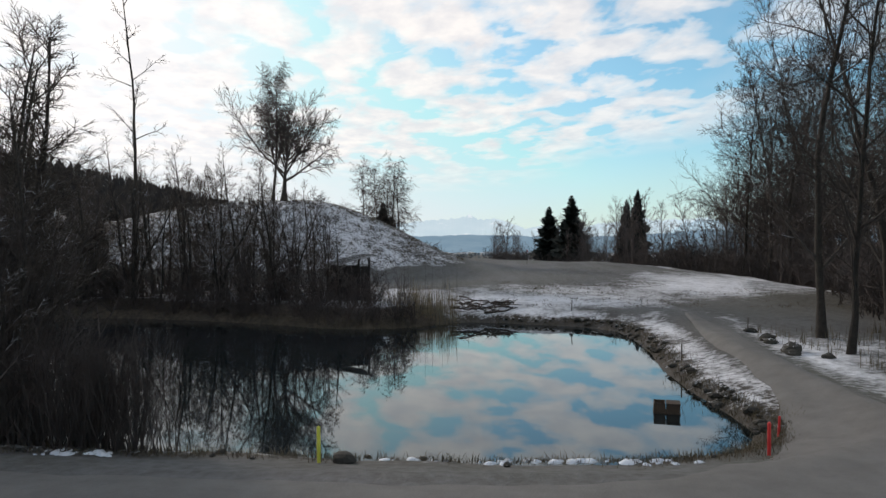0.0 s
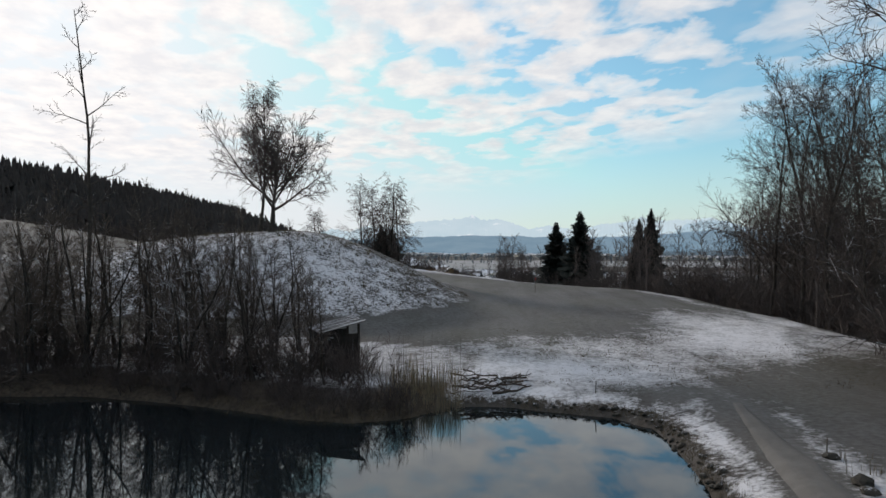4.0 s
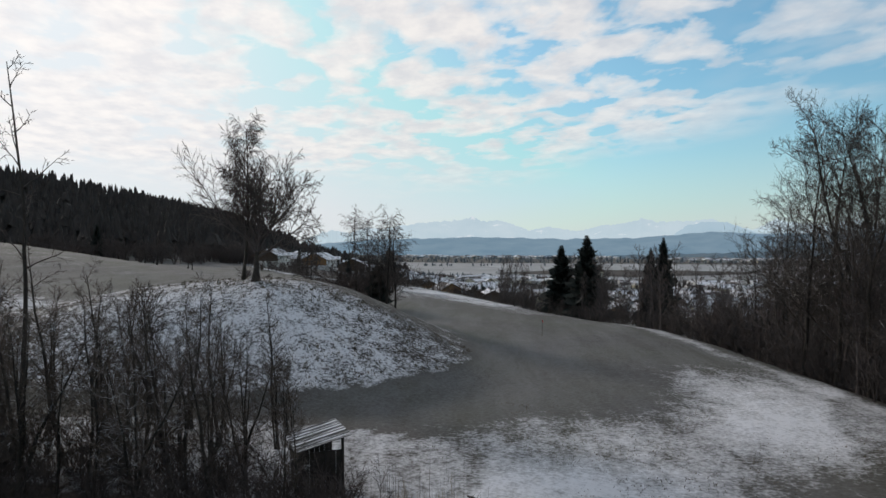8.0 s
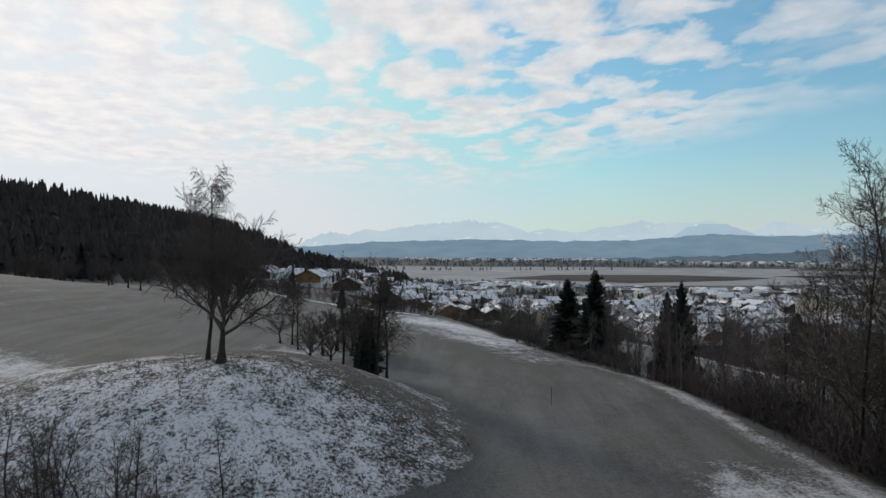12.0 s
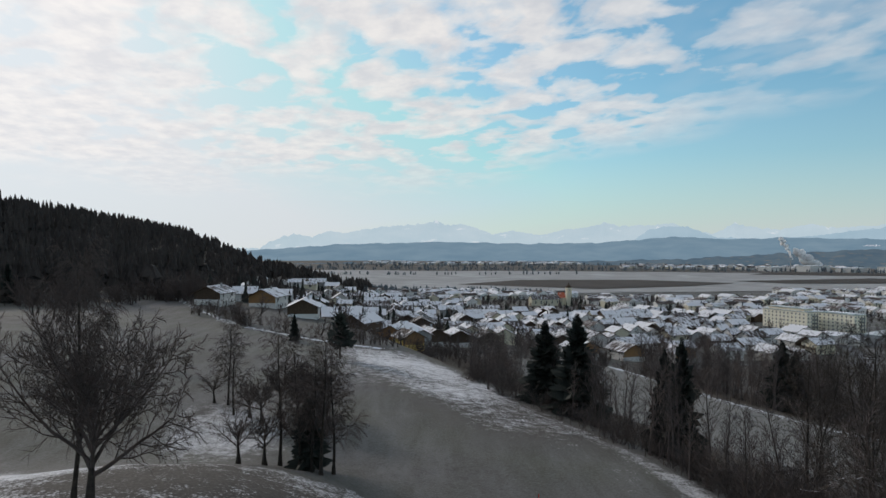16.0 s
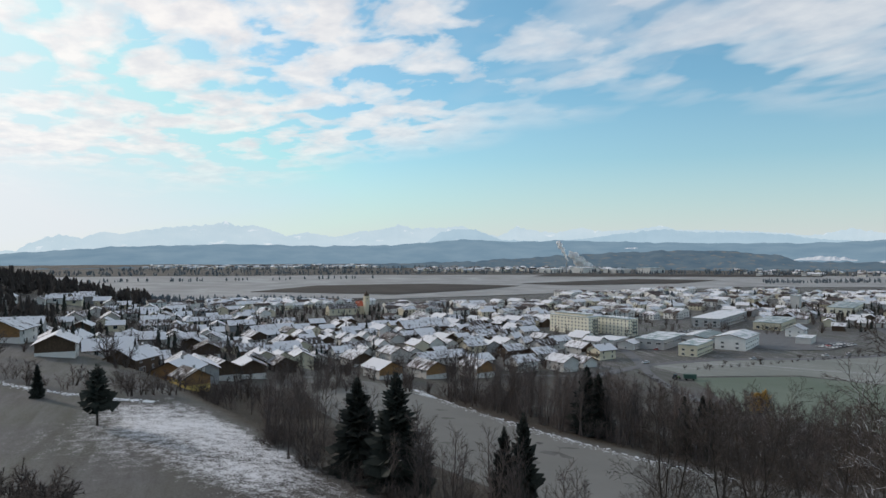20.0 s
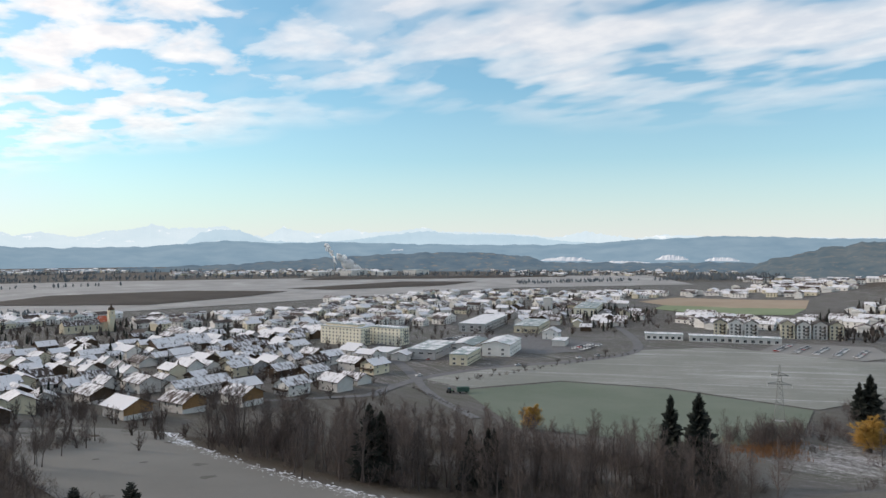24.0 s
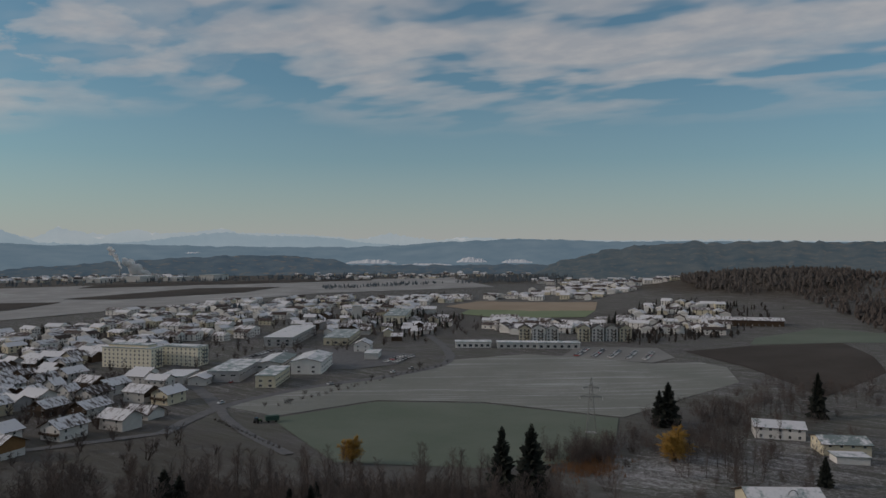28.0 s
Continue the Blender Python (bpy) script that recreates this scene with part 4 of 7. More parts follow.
# trees on the far bank of the pond
plant(LARCHES, -24.6, 52.6, 1.0, 300)
for k, (x, y, s) in enumerate([(-14.0, 67.0, 0.95), (-12.6, 61.0, 0.7), (-20.5, 61.5, 1.05), (-22.5, 62.8, 0.95), (-17.8, 58.5, 0.9), (-24.8, 65.4, 1.0), (-27.5, 60, 0.95), (-21.8, 56.5, 0.9),
                (-30, 56, 0.8), (-12.5, 53.2, 0.62), (-15.8, 53.5, 0.7), (-19, 53.8, 0.75), (-9.8, 51.5, 0.6), (-28.5, 53, 0.85), (-33.5, 60, 0.9), (-17, 64.5, 0.8), (-36, 54, 0.9), (-10.5, 57.5, 0.65), (-8.2, 49.2, 0.6), (-13.2, 50.4, 0.8), (-17.5, 51.2, 0.9), (-21.5, 53.4, 0.95), (-26.5, 55.5, 1.0), (-32, 53.5, 1.0), (-38, 50, 1.0), (-23.2, 59, 1.0), (-15.2, 56, 0.85), (-29.5, 63, 1.0), (-34.5, 66, 1.0), (-39, 60, 1.05), (-18.6, 55.2, 1.0), (-25.4, 57.6, 1.1), (-31.2, 58.4, 1.0), (-14.2, 58.8, 0.8), (-36.6, 57.2, 1.1), (-20.2, 65.8, 0.9), (-27.6, 66.4, 1.0), (-16.6, 61.4, 0.9), (-31.6, 62.0, 1.1), (-22.6, 52.2, 0.8), (-28.2, 51.6, 0.9), (-33.8, 50.8, 1.0)]):
    plant(ALDERS, x, y, s * 1.12, k=k % 3, group="alders on the pond bank")
dry = lambda x, y: float(shore(np.array([x]), np.array([y]))[0]) > 0.3 and not (x > -9.5 and 51 < y < 60)
joined("bank_thicket", "dense dark bare brush along the pond bank", "undergrowth", THICKET,
       scatter(28, 4, [(-6, 46.5), (-10, 48), (-15, 50.5), (-21, 53), (-28, 55), (-36, 54)], 3.0, 0.5, 1.1, dry)
       + scatter(14, 8, [(-12, 50), (-18, 53.5), (-24, 55), (-31, 56), (-38, 53), (-38, 44)], 2.4, 0.9, 1.4, dry) + scatter(22, 16, [(-5, 46.6), (-9, 47.2), (-14, 49.5), (-20, 52), (-27, 53)], 1.0, 0.35, 0.7, dry) + scatter(42, 17, [(-3.4, 46.2), (-6, 45.2), (-9, 45.9), (-13, 48), (-17, 49.5), (-24, 51.6), (-31, 51.2)], 0.35, 0.28, 0.52, dry) + scatter(18, 15, [(-19, 53.5), (-25, 55.5), (-31, 56), (-38, 53), (-39, 44)], 2.2, 0.8, 1.3, dry) + scatter(30, 5, [(-12.5, 18), (-16, 20.5), (-21, 25), (-27, 30), (-34, 36)], 1.0, 0.6, 1.2, dry), 6)
joined("near_brush", "dense thin upright stems crowding the near bank", "undergrowth", BRUSH, scatter(64, 9, [(-12.2, 17.6), (-14, 20), (-17, 23), (-22, 27), (-28, 31.5), (-35, 38)], 1.0, 0.7, 1.35, dry) + scatter(40, 12, [(-7.9, 17.0), (-9.4, 17.2), (-11.0, 17.3), (-12.4, 17.6)], 0.35, 0.32, 0.62, dry), 7)
for k in range(9):
    plant(SHRUBS, -7 - k * 3.4, 47.5 + 3 * rw.random() + k * 0.6, rw.uniform(0.6, 1.0), group="bushes on the pond bank", rng=rw)
ra = random.Random(8)
for k in range(6):
    plant(ALDERS, -12 - k * 4.2 + ra.uniform(-0.8, 0.8), 50.5 + k * 0.22 + ra.uniform(0, 3.5), ra.uniform(0.85, 1.2), group="alders on the pond bank", rng=ra)
for x, y, s in [(-13.9, 21.0, 1.25), (-14.8, 22.6, 1.4), (-14.6, 23.4, 1.2), (-16.2, 25.5, 1.5), (-17.6, 27.0, 1.35), (-15.6, 24.2, 1.1)]:
    plant(ALDERS, x, y, s, group="alders on the near bank", k=0, wide=1.15)
# and those beside the near left bank
for x, y, s in [(-13.1, 20.0, 0.95), (-12.3, 18.9, 0.8), (-14.4, 21.8, 1.0), (-15.8, 23.2, 1.0), (-11.5, 17.9, 0.6), (-15.5, 19.5, 1.0), (-18.5, 23.5, 1.1), (-13.4, 17.4, 0.8), (-21.5, 26.0, 1.15), (-17.5, 17.0, 1.0), (-24, 29, 1.0), (-20, 20, 1.1), (-27, 33, 1.0)]:
    plant(ALDERS, x, y, s, group="alders on the near bank")
for x, y, s in [(-9.6, 51.6, 0.75), (-8.2, 51.2, 0.6), (-7.0, 51.6, 0.7), (-10.4, 52.8, 0.85), (-6.2, 52.6, 0.5)]:
    plant(SHRUBS, x, y, s, group="bushes by the hut")
for x, y, s in [(-11.8, 18.3, 0.8), (-13.8, 19.8, 1.0), (-10.2, 17.0, 0.5), (-16.5, 22.5, 1.1), (-20.5, 25.2, 1.2), (-15.2, 17.2, 0.9), (-24, 27.5, 1.2), (-29, 32, 1.2), (-34.5, 38, 1.2), (-35, 45, 1.2)]:
    plant(SHRUBS, x, y, s, group="bushes on the near bank")

# on and behind the mound
plant(MAPLES, -22.4, 89.8, 1.32, 0, wide=0.74)
plant(BIG_BIRCH, -24.2, 91.2, 0.86, 0, wide=0.78)
for x, y, s, k in [(-13.8, 119, 0.72, 0), (-12.4, 118.4, 0.66, 1), (-16.5, 122, 0.8, 0), (-11.2, 117, 0.78, 1), (-10.2, 119.5, 0.7, 0), (-32.0, 157, 0.72, 1), (-29.5, 151, 0.66, 0)]:
    plant(BIRCHES, x, y, s, k=k, group="birches behind the mound")
plant(SPRUCES, -13.0, 120.5, 0.48, wide=1.3)
for x, y, s in [(-26.5, 149, 1.5), (-34.5, 158, 1.35), (-18, 121, 1.6), (-15.5, 126, 1.7), (-20.5, 119.5, 1.5), (-12.5, 123, 1.6), (-19, 146, 2.0), (-16, 150, 2.0), (-22.5, 151, 2.1), (-14, 143, 1.8), (-18.5, 154, 2.0), (-24, 146, 1.8)]:
    plant(ROUNDS, x, y, s, group="trees behind the mound")
for x, y, s in [(-47, 181, 1.0), (-53, 186, 1.3), (-95, 231, 1.6), (-102, 238, 1.7), (-112, 246, 1.8), (-117, 258, 1.6), (-122, 219, 1.4), (-128, 224, 1.5), (-88, 238, 1.3), (-136, 268, 1.8), (-82, 226, 1.2)]:
    plant(ROUNDS, x, y, s, group="trees on the meadow")
plant(PINES, -20.1, 207.5, 1.30, wide=1.25)
for x, y, s in [(-36, 236, 0.42), (-146, 292, 0.8)]:
    plant(SPRUCES, x, y, s, group="spruces by the houses")
for x, y, s, w in [(26.6, 166, 1.04, 1.35), (22.5, 175, 0.90, 1.45), (24.5, 178, 0.7, 1.1), (35.2, 139, 1.0, 0.88), (33.4, 140.5, 0.86, 0.85), (190, 203, 1.6, 1.15), (192, 214, 1.5, 1.0), (345, 219, 1.15, 1.35), (341.5, 222, 0.95, 1.2),
                   (399, 165, 1.25, 1.0), (289, 145, 0.6, 1.2), (104, 245, 1.15, 1.3), (109, 247, 1.05, 1.3), (128, 232, 0.95, 1), (131, 228, 1.0, 1), (300, 118, 0.9, 1), (140, 236, 0.9, 1)]:
    plant(SPRUCES, x, y, s, wide=w, group="spruces below the fairway")
plant(WILLOWS, 288, 197, 1.6, wide=1.6)
plant(WILLOWS, 209, 292, 1.3, wide=1.3)


# bare woods on the slope and along the stream
def wood(n, pts, spread, lo, hi, seed, name, kinds=POPLARS):
    for k, (x, y, s) in enumerate(scatter(n, seed, pts, spread, lo, hi)):
        plant(kinds, x, y, s, group="trees in " + name, k=k % len(kinds))


wood(46, [(40, 112), (36, 130), (33, 150), (27, 172), (18, 196), (14, 212)], 4.0, 0.55, 0.9, 1, "the slope wood")
wood(30, [(44, 118), (50, 140), (44, 160), (38, 178), (30, 205), (22, 222), (16, 235)], 4.5, 0.4, 0.68, 2, "the slope wood")
wood(44, [(40, 46), (43, 60), (43, 75), (43, 90), (43, 104)], 3.0, 0.75, 1.15, 12, "the steep bank")
wood(24, STREAM_WOOD[3], 5.0, 0.5, 0.75, 3, "the hollow wood")
wood(46, STREAM_WOOD[0], 5.0, 0.85, 1.18, 4, "the stream wood")
wood(20, [(262, 240), (272, 225), (262, 205), (282, 215)], 8.0, 0.35, 0.6, 8, "the reed bed")
wood(54, [(270, 165), (300, 172), (340, 185), (370, 190), (400, 186), (440, 166)], 9.0, 0.45, 0.75, 9, "the farm trees")
wood(16, [(70, 100), (62, 120), (90, 150), (110, 170)], 8.0, 0.7, 1.0, 10, "the slope wood")
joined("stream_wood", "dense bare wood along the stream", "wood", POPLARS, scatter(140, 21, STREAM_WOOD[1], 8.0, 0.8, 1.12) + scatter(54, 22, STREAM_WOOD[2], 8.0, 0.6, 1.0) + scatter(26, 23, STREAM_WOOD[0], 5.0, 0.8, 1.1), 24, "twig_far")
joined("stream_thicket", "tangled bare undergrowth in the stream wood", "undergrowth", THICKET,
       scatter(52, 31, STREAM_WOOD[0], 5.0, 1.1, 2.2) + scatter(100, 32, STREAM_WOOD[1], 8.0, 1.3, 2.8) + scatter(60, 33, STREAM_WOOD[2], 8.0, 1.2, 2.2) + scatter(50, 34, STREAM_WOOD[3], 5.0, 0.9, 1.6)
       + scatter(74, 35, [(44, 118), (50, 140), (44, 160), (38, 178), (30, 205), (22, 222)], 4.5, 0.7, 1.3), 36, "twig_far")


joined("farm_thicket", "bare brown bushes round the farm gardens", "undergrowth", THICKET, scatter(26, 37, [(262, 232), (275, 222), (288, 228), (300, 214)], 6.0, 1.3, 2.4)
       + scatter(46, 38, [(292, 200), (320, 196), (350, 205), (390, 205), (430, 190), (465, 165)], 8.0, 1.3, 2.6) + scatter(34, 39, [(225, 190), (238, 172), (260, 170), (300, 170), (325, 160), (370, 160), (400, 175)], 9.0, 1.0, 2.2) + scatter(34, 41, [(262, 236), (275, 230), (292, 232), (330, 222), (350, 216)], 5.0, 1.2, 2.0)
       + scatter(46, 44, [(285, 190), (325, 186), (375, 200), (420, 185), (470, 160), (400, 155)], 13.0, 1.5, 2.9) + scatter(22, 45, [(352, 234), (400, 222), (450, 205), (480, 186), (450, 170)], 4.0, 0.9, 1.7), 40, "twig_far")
GARDEN = [tree_kind("garden_bush", "bare garden bush", "bush", 171 + k, stems_of(rg, 3, 3.2, 0.08, 0.3, 0.3), [(2, 3, 8, 0.5, 40, 0.02, 0.12, 0.15, 0.6), (1, 3, 6, 0.65, 38, 0.03, 0.14, 0.1, 0.9), (1, 1, 0, 0, 0, 0, 0.14, 0, 0)], bark="twig", twig="twig", least=0.05) for k in range(4)]


# the dark forest on the hill, far beyond the meadow
def forest(name, label, place, n, seed, lo, hi, mat, leafless=0.0):
    rng = random.Random(seed)
    sh = Shape()
    for _ in range(n):
        x, y = place(rng)
        z, h = gz(x, y) - 0.5, rng.uniform(lo, hi)
        r = h * rng.uniform(0.13, 0.19)
        bare = rng.random() < leafless
        tiers = 5
        for t in range(tiers):
            z0, z1 = z + h * (0.10 + 0.17 * t), z + h * min(0.10 + 0.17 * t + 0.36, 1.0)
            rr, tip = r * (1.10 - 0.19 * t), 0.0
            if bare:
                z0, rr, tip = z + h * (0.12 + 0.15 * t), r * (0.75, 1.2, 1.4, 1.1, 0.6)[t] * rng.uniform(0.8, 1.2), 0.55
                z1 = z0 + h * 0.26
            a0, k = rng.uniform(0, 6.28), len(sh.v)
            ox, oy = (rng.uniform(-0.5, 0.5) * r, rng.uniform(-0.5, 0.5) * r) if bare else (0, 0)
            m = 6
            for s in range(m):
                q = rr * rng.uniform(0.6, 1.2)
                sh.v.append((x + ox + q * math.cos(a0 + 6.283 * s / m), y + oy + q * math.sin(a0 + 6.283 * s / m), z0 + rng.uniform(-0.06, 0.08) * h))
            if tip:
                for s in range(m):
                    q = rr * tip * rng.uniform(0.3, 1.2)
                    sh.v.append((x + ox + q * math.cos(a0 + 6.283 * s / m), y + oy + q * math.sin(a0 + 6.283 * s / m), z1 + rng.uniform(-0.08, 0.10) * h))
                for s in range(m):
                    e = (s + 1) % m
                    sh.f += [(k + s, k + e, k + m + s), (k + e, k + m + e, k + m + s)]
                    sh.i += [0, 0]
                sh.f.append(tuple(range(k + m, k + 2 * m)))
                sh.i.append(0)
                continue
            sh.v.append((x + ox * 0.6, y + oy * 0.6, z1))
            sh.f += [(k + s, k + (s + 1) % m, k + m) for s in range(m)]
            sh.i += [0] * m
    return tagged(new(name, sh.mesh(name, mat)), label, "forest", kind="stuff")


def on_hill(rng):
    while True:
        x, y = rng.uniform(-620, -120), rng.uniform(230, 1000)
        if float(hills(np.array(x), np.array(y))) > rng.uniform(2.6, 4.4) and x < -104 - max(0, 345 - y) * 0.9 and x - float(edge_of(y)) < -25:
            return x, y


forest("forest", "dense dark spruce forest covering the hillside", on_hill, 4500, 31, 14, 19.5, "dark_wood", 0.10)
joined("forest_edge", "dark bare trees along the foot of the forest", "undergrowth", GARDEN + THICKET, scatter(130, 61, [(-185, 262), (-150, 282), (-128, 300), (-112, 330), (-104, 350), (-110, 390)], 7.0, 1.8, 3.4)
       + scatter(70, 64, [(-78, 300), (-60, 272), (-38, 252), (-18, 244), (2, 262), (10, 285)], 4.0, 1.1, 2.3), 62, "twig")

# ---- houses ----
def window_mesh(w, h, name="window"):
    sh = Shape()
    f, o = 0.10, 0.05
    a, b = (w / 2, h / 2), (w / 2 - f, h / 2 - f)
    for s in range(4):
        p = [((-1, -1), (1, -1), (1, 1), (-1, 1))[(s + q) % 4] for q in (0, 1)]
        sh.quad([(p[0][0] * a[0], o, p[0][1] * a[1]), (p[0][0] * b[0], o, p[0][1] * b[1]), (p[1][0] * b[0], o, p[1][1] * b[1]), (p[1][0] * a[0], o, p[1][1] * a[1])])
        sh.quad([(p[0][0] * a[0], -0.03, p[0][1] * a[1]), (p[0][0] * a[0], o, p[0][1] * a[1]), (p[1][0] * a[0], o, p[1][1] * a[1]), (p[1][0] * a[0], -0.03, p[1][1] * a[1])])
    sh.quad([(-b[0], 0.015, -b[1]), (-b[0], 0.015, b[1]), (b[0], 0.015, b[1]), (b[0], 0.015, -b[1])], 1)
    sh.quad([(-0.04, 0.03, -b[1]), (-0.04, 0.03, b[1]), (0.04, 0.03, b[1]), (0.04, 0.03, -b[1])])
    return sh.mesh(name, ["frame", "glass"])


WIN = {k: window_mesh(*k) for k in ((1.2, 1.35), (1.0, 1.2), (2.0, 1.4), (2.6, 2.2), (1.6, 2.1), (0.9, 2.6), (3.2, 1.2))}
_d = Shape()
_d.box(-0.55, -0.04, 0, 0.55, 0.05, 2.1, 0).box(-0.65, -0.05, 0, -0.55, 0.08, 2.2, 1).box(0.55, -0.05, 0, 0.65, 0.08, 2.2, 1).box(-0.65, -0.05, 2.1, 0.65, 0.08, 2.2, 1)
DOOR = _d.mesh("door", ["timber", "frame"])


def side_pose(side, w, l, along, z):
    """Where a window sits: side 0 front gable (-y), 1 right (+x), 2 back, 3 left; along from the middle."""
    if side == 0:
        return pose(along, -l / 2, z, 0, 0, 180)
    if side == 2:
        return pose(along, l / 2, z)
    if side == 1:
        return pose(w / 2, along, z, 0, 0, -90)
    return pose(-w / 2, along, z, 0, 0, 90)


def gable_roof(parent, w, l, h, rise, over, ends, mat, name="roof_slope", thick=0.26):
    for s in (-1, 1):
        ex, ez = s * (w / 2 + over), h - over * rise / (w / 2)
        sh = Shape()
        y0, y1 = -l / 2 - ends, l / 2 + ends
        a, b = (0, h + rise), (ex, ez)
        n = len(sh.v)
        sh.v += [(a[0], y0, a[1]), (b[0], y0, b[1]), (b[0], y1, b[1]), (a[0], y1, a[1]),
                 (a[0], y0, a[1] + thick), (b[0], y0, b[1] + thick), (b[0], y1, b[1] + thick), (a[0], y1, a[1] + thick)]
        f = [(0, 3, 2, 1), (4, 5, 6, 7), (0, 1, 5, 4), (2, 3, 7, 6), (1, 2, 6, 5)]
        sh.f += [tuple(n + q for q in (t if s > 0 else t[::-1])) for t in f]
        sh.i += [0, 1, 0, 0, 0]
        part(name, sh.mesh(name, ["timber", mat]), parent)


def gable_walls(w, l, h, rise, mat):
    sh = Shape()
    b, t, z = -1.2, h, h + rise
    sh.quad([(-w / 2, -l / 2, b), (w / 2, -l / 2, b), (w / 2, -l / 2, t), (0, -l / 2, z), (-w / 2, -l / 2, t)])
    sh.quad([(w / 2, l / 2, b), (-w / 2, l / 2, b), (-w / 2, l / 2, t), (0, l / 2, z), (w / 2, l / 2, t)])
    sh.quad([(w / 2, -l / 2, b), (w / 2, l / 2, b), (w / 2, l / 2, t), (w / 2, -l / 2, t)])
    sh.quad([(-w / 2, l / 2, b), (-w / 2, -l / 2, b), (-w / 2, -l / 2, t), (-w / 2, l / 2, t)])
    return sh.mesh("wall", mat)


def balcony_mesh(w, deep=1.3, timber="timber"):
    sh = Shape()
    sh.box(-w / 2, 0, -0.15, w / 2, deep, 0)
    sh.box(-w / 2, deep - 0.08, 0.92, w / 2, deep, 1.02).box(-w / 2, deep - 0.07, 0.08, w / 2, deep - 0.02, 0.14)
    n = int(w / 0.22)
    for k in range(n):
        x = -w / 2 + (k + 0.5) * w / n
        sh.box(x - 0.08, deep - 0.06, 0.1, x + 0.08, deep - 0.03, 0.95)
    for s in (-1, 1):
        sh.box(min(s * w / 2, s * (w / 2 - 0.06)), 0, 0, max(s * w / 2, s * (w / 2 - 0.06)), deep, 0.95)
    return sh.mesh("balcony", timber)


def house_kind(label, seed, w, l, h, rise, wall="white", roof="tile", clad=None, balcony=True, detail=True, name="house"):
    rng = random.Random(seed)
    top = thing(name, label, "house", pose(0, 0, -500))
    part("wall", gable_walls(w, l, h, rise, wall), top)
    gable_roof(top, w, l, h, rise, 1.0, 1.1 if detail else 0.7, roof)
    if clad:
        sh = Shape()
        zc = h * 0.52
        for s in (-1, 1):
            sh = Shape()
            y = s * (l / 2 + 0.03)
            pts = [(-w / 2 - 0.02, y, zc), (w / 2 + 0.02, y, zc), (w / 2 + 0.02, y, h), (0, y, h + rise - 0.05), (-w / 2 - 0.02, y, h)]
            sh.quad(pts if s < 0 else pts[::-1])
            for k in range(int(w / 0.9)):
                x = -w / 2 + 0.45 + k * 0.9
                top_z = h + rise * (1 - abs(x) / (w / 2)) - 0.1
                sh.box(x - 0.04, min(y, y + s * 0.03), zc, x + 0.04, max(y, y + s * 0.03), top_z)
            part("gable_cladding", sh.mesh("gable_cladding", clad), top, "vertical timber boarding on the gable")
    ch = Shape()
    cxp, cyp = rng.uniform(0.6, 1.4) * rng.choice((-1, 1)), rng.uniform(-0.25, 0.25) * l
    ch.box(cxp - 0.35, cyp - 0.35, h, cxp + 0.35, cyp + 0.35, h + rise + 0.9, 0, cut=0.04)
    stack = part("chimney", ch.mesh("chimney", "grey"), top)
    cap = Shape()
    cap.box(cxp - 0.45, cyp - 0.45, h + rise + 0.9, cxp + 0.45, cyp + 0.45, h + rise + 1.02, cut=0.05)
    part("chimney_cap", cap.mesh("chimney_cap", "metal"), stack, "thin metal chimney cap")
    storeys = [1.5, 4.2] if h > 4.4 else [1.5]
    for z in storeys:
        cols = [-w * 0.28, w * 0.28]
        for c in cols:
            part("window", WIN[(1.2, 1.35)], top, at=side_pose(0, w, l, c, z))
        for side in ((1, 3) if detail else (1,) if z > 2 else ()):
            for c in (-l * 0.27, l * 0.27):
                part("window", WIN[(1.2, 1.35)], top, at=side_pose(side, w, l, c + rng.uniform(-0.3, 0.3), z))
    if detail:
        part("window", WIN[(1.0, 1.2)], top, at=side_pose(0, w, l, 0, h + rise * 0.42))
        part("door", DOOR, top, at=side_pose(3, w, l, l * 0.12, 0))
    if balcony:
        part("balcony", balcony_mesh(w * 0.92), top, "timber balcony with slatted railing", at=pose(0, -l / 2, 2.75, 0, 0, 180))
    return top


NEAR = [house_kind("white rendered house with a snowy gabled roof", 1, 10.5, 13, 5.6, 2.7),
        house_kind("white house with dark timber gable and balcony", 2, 11, 13.5, 5.4, 2.6, clad="timber"),
        house_kind("chalet with honey timber gable and balcony", 3, 11.5, 14, 5.6, 2.8, clad="honey"),
        house_kind("plain white gabled house", 4, 10, 12, 6.0, 3.2, balcony=False),
        house_kind("cream rendered house with a snowy roof", 5, 10.5, 12.5, 5.6, 2.6, wall="cream"),
        house_kind("dark timber-clad house under snow", 6, 10, 12, 5.0, 2.6, wall="timber"),
        house_kind("low house with a wide snowy roof", 7, 11, 14, 3.3, 2.5, balcony=False)]
TERRACE = house_kind("white terraced house with a steep snowy roof", 8, 8.5, 7.2, 5.5, 3.0, balcony=False, detail=False, name="terraced_house")


def far_kind(label, seed, w, l, h, rise, wall="white", roof="tile"):
    """A house of the town further off: walls, two roof slopes and its few windows."""
    top = thing("house", label, "house", pose(0, 0, -500))
    part("wall", gable_walls(w, l, h, rise, wall), top)
    gable_roof(top, w, l, h, rise, 0.9, 0.8, roof)
    for c_ in (-w * 0.25, w * 0.25):
        part("window", WIN[(1.6, 2.1)], top, at=side_pose(0, w, l, c_, h - 1.6))
    part("window", WIN[(2.6, 2.2)], top, at=side_pose(1, w, l, 0, h - 1.7))
    return top


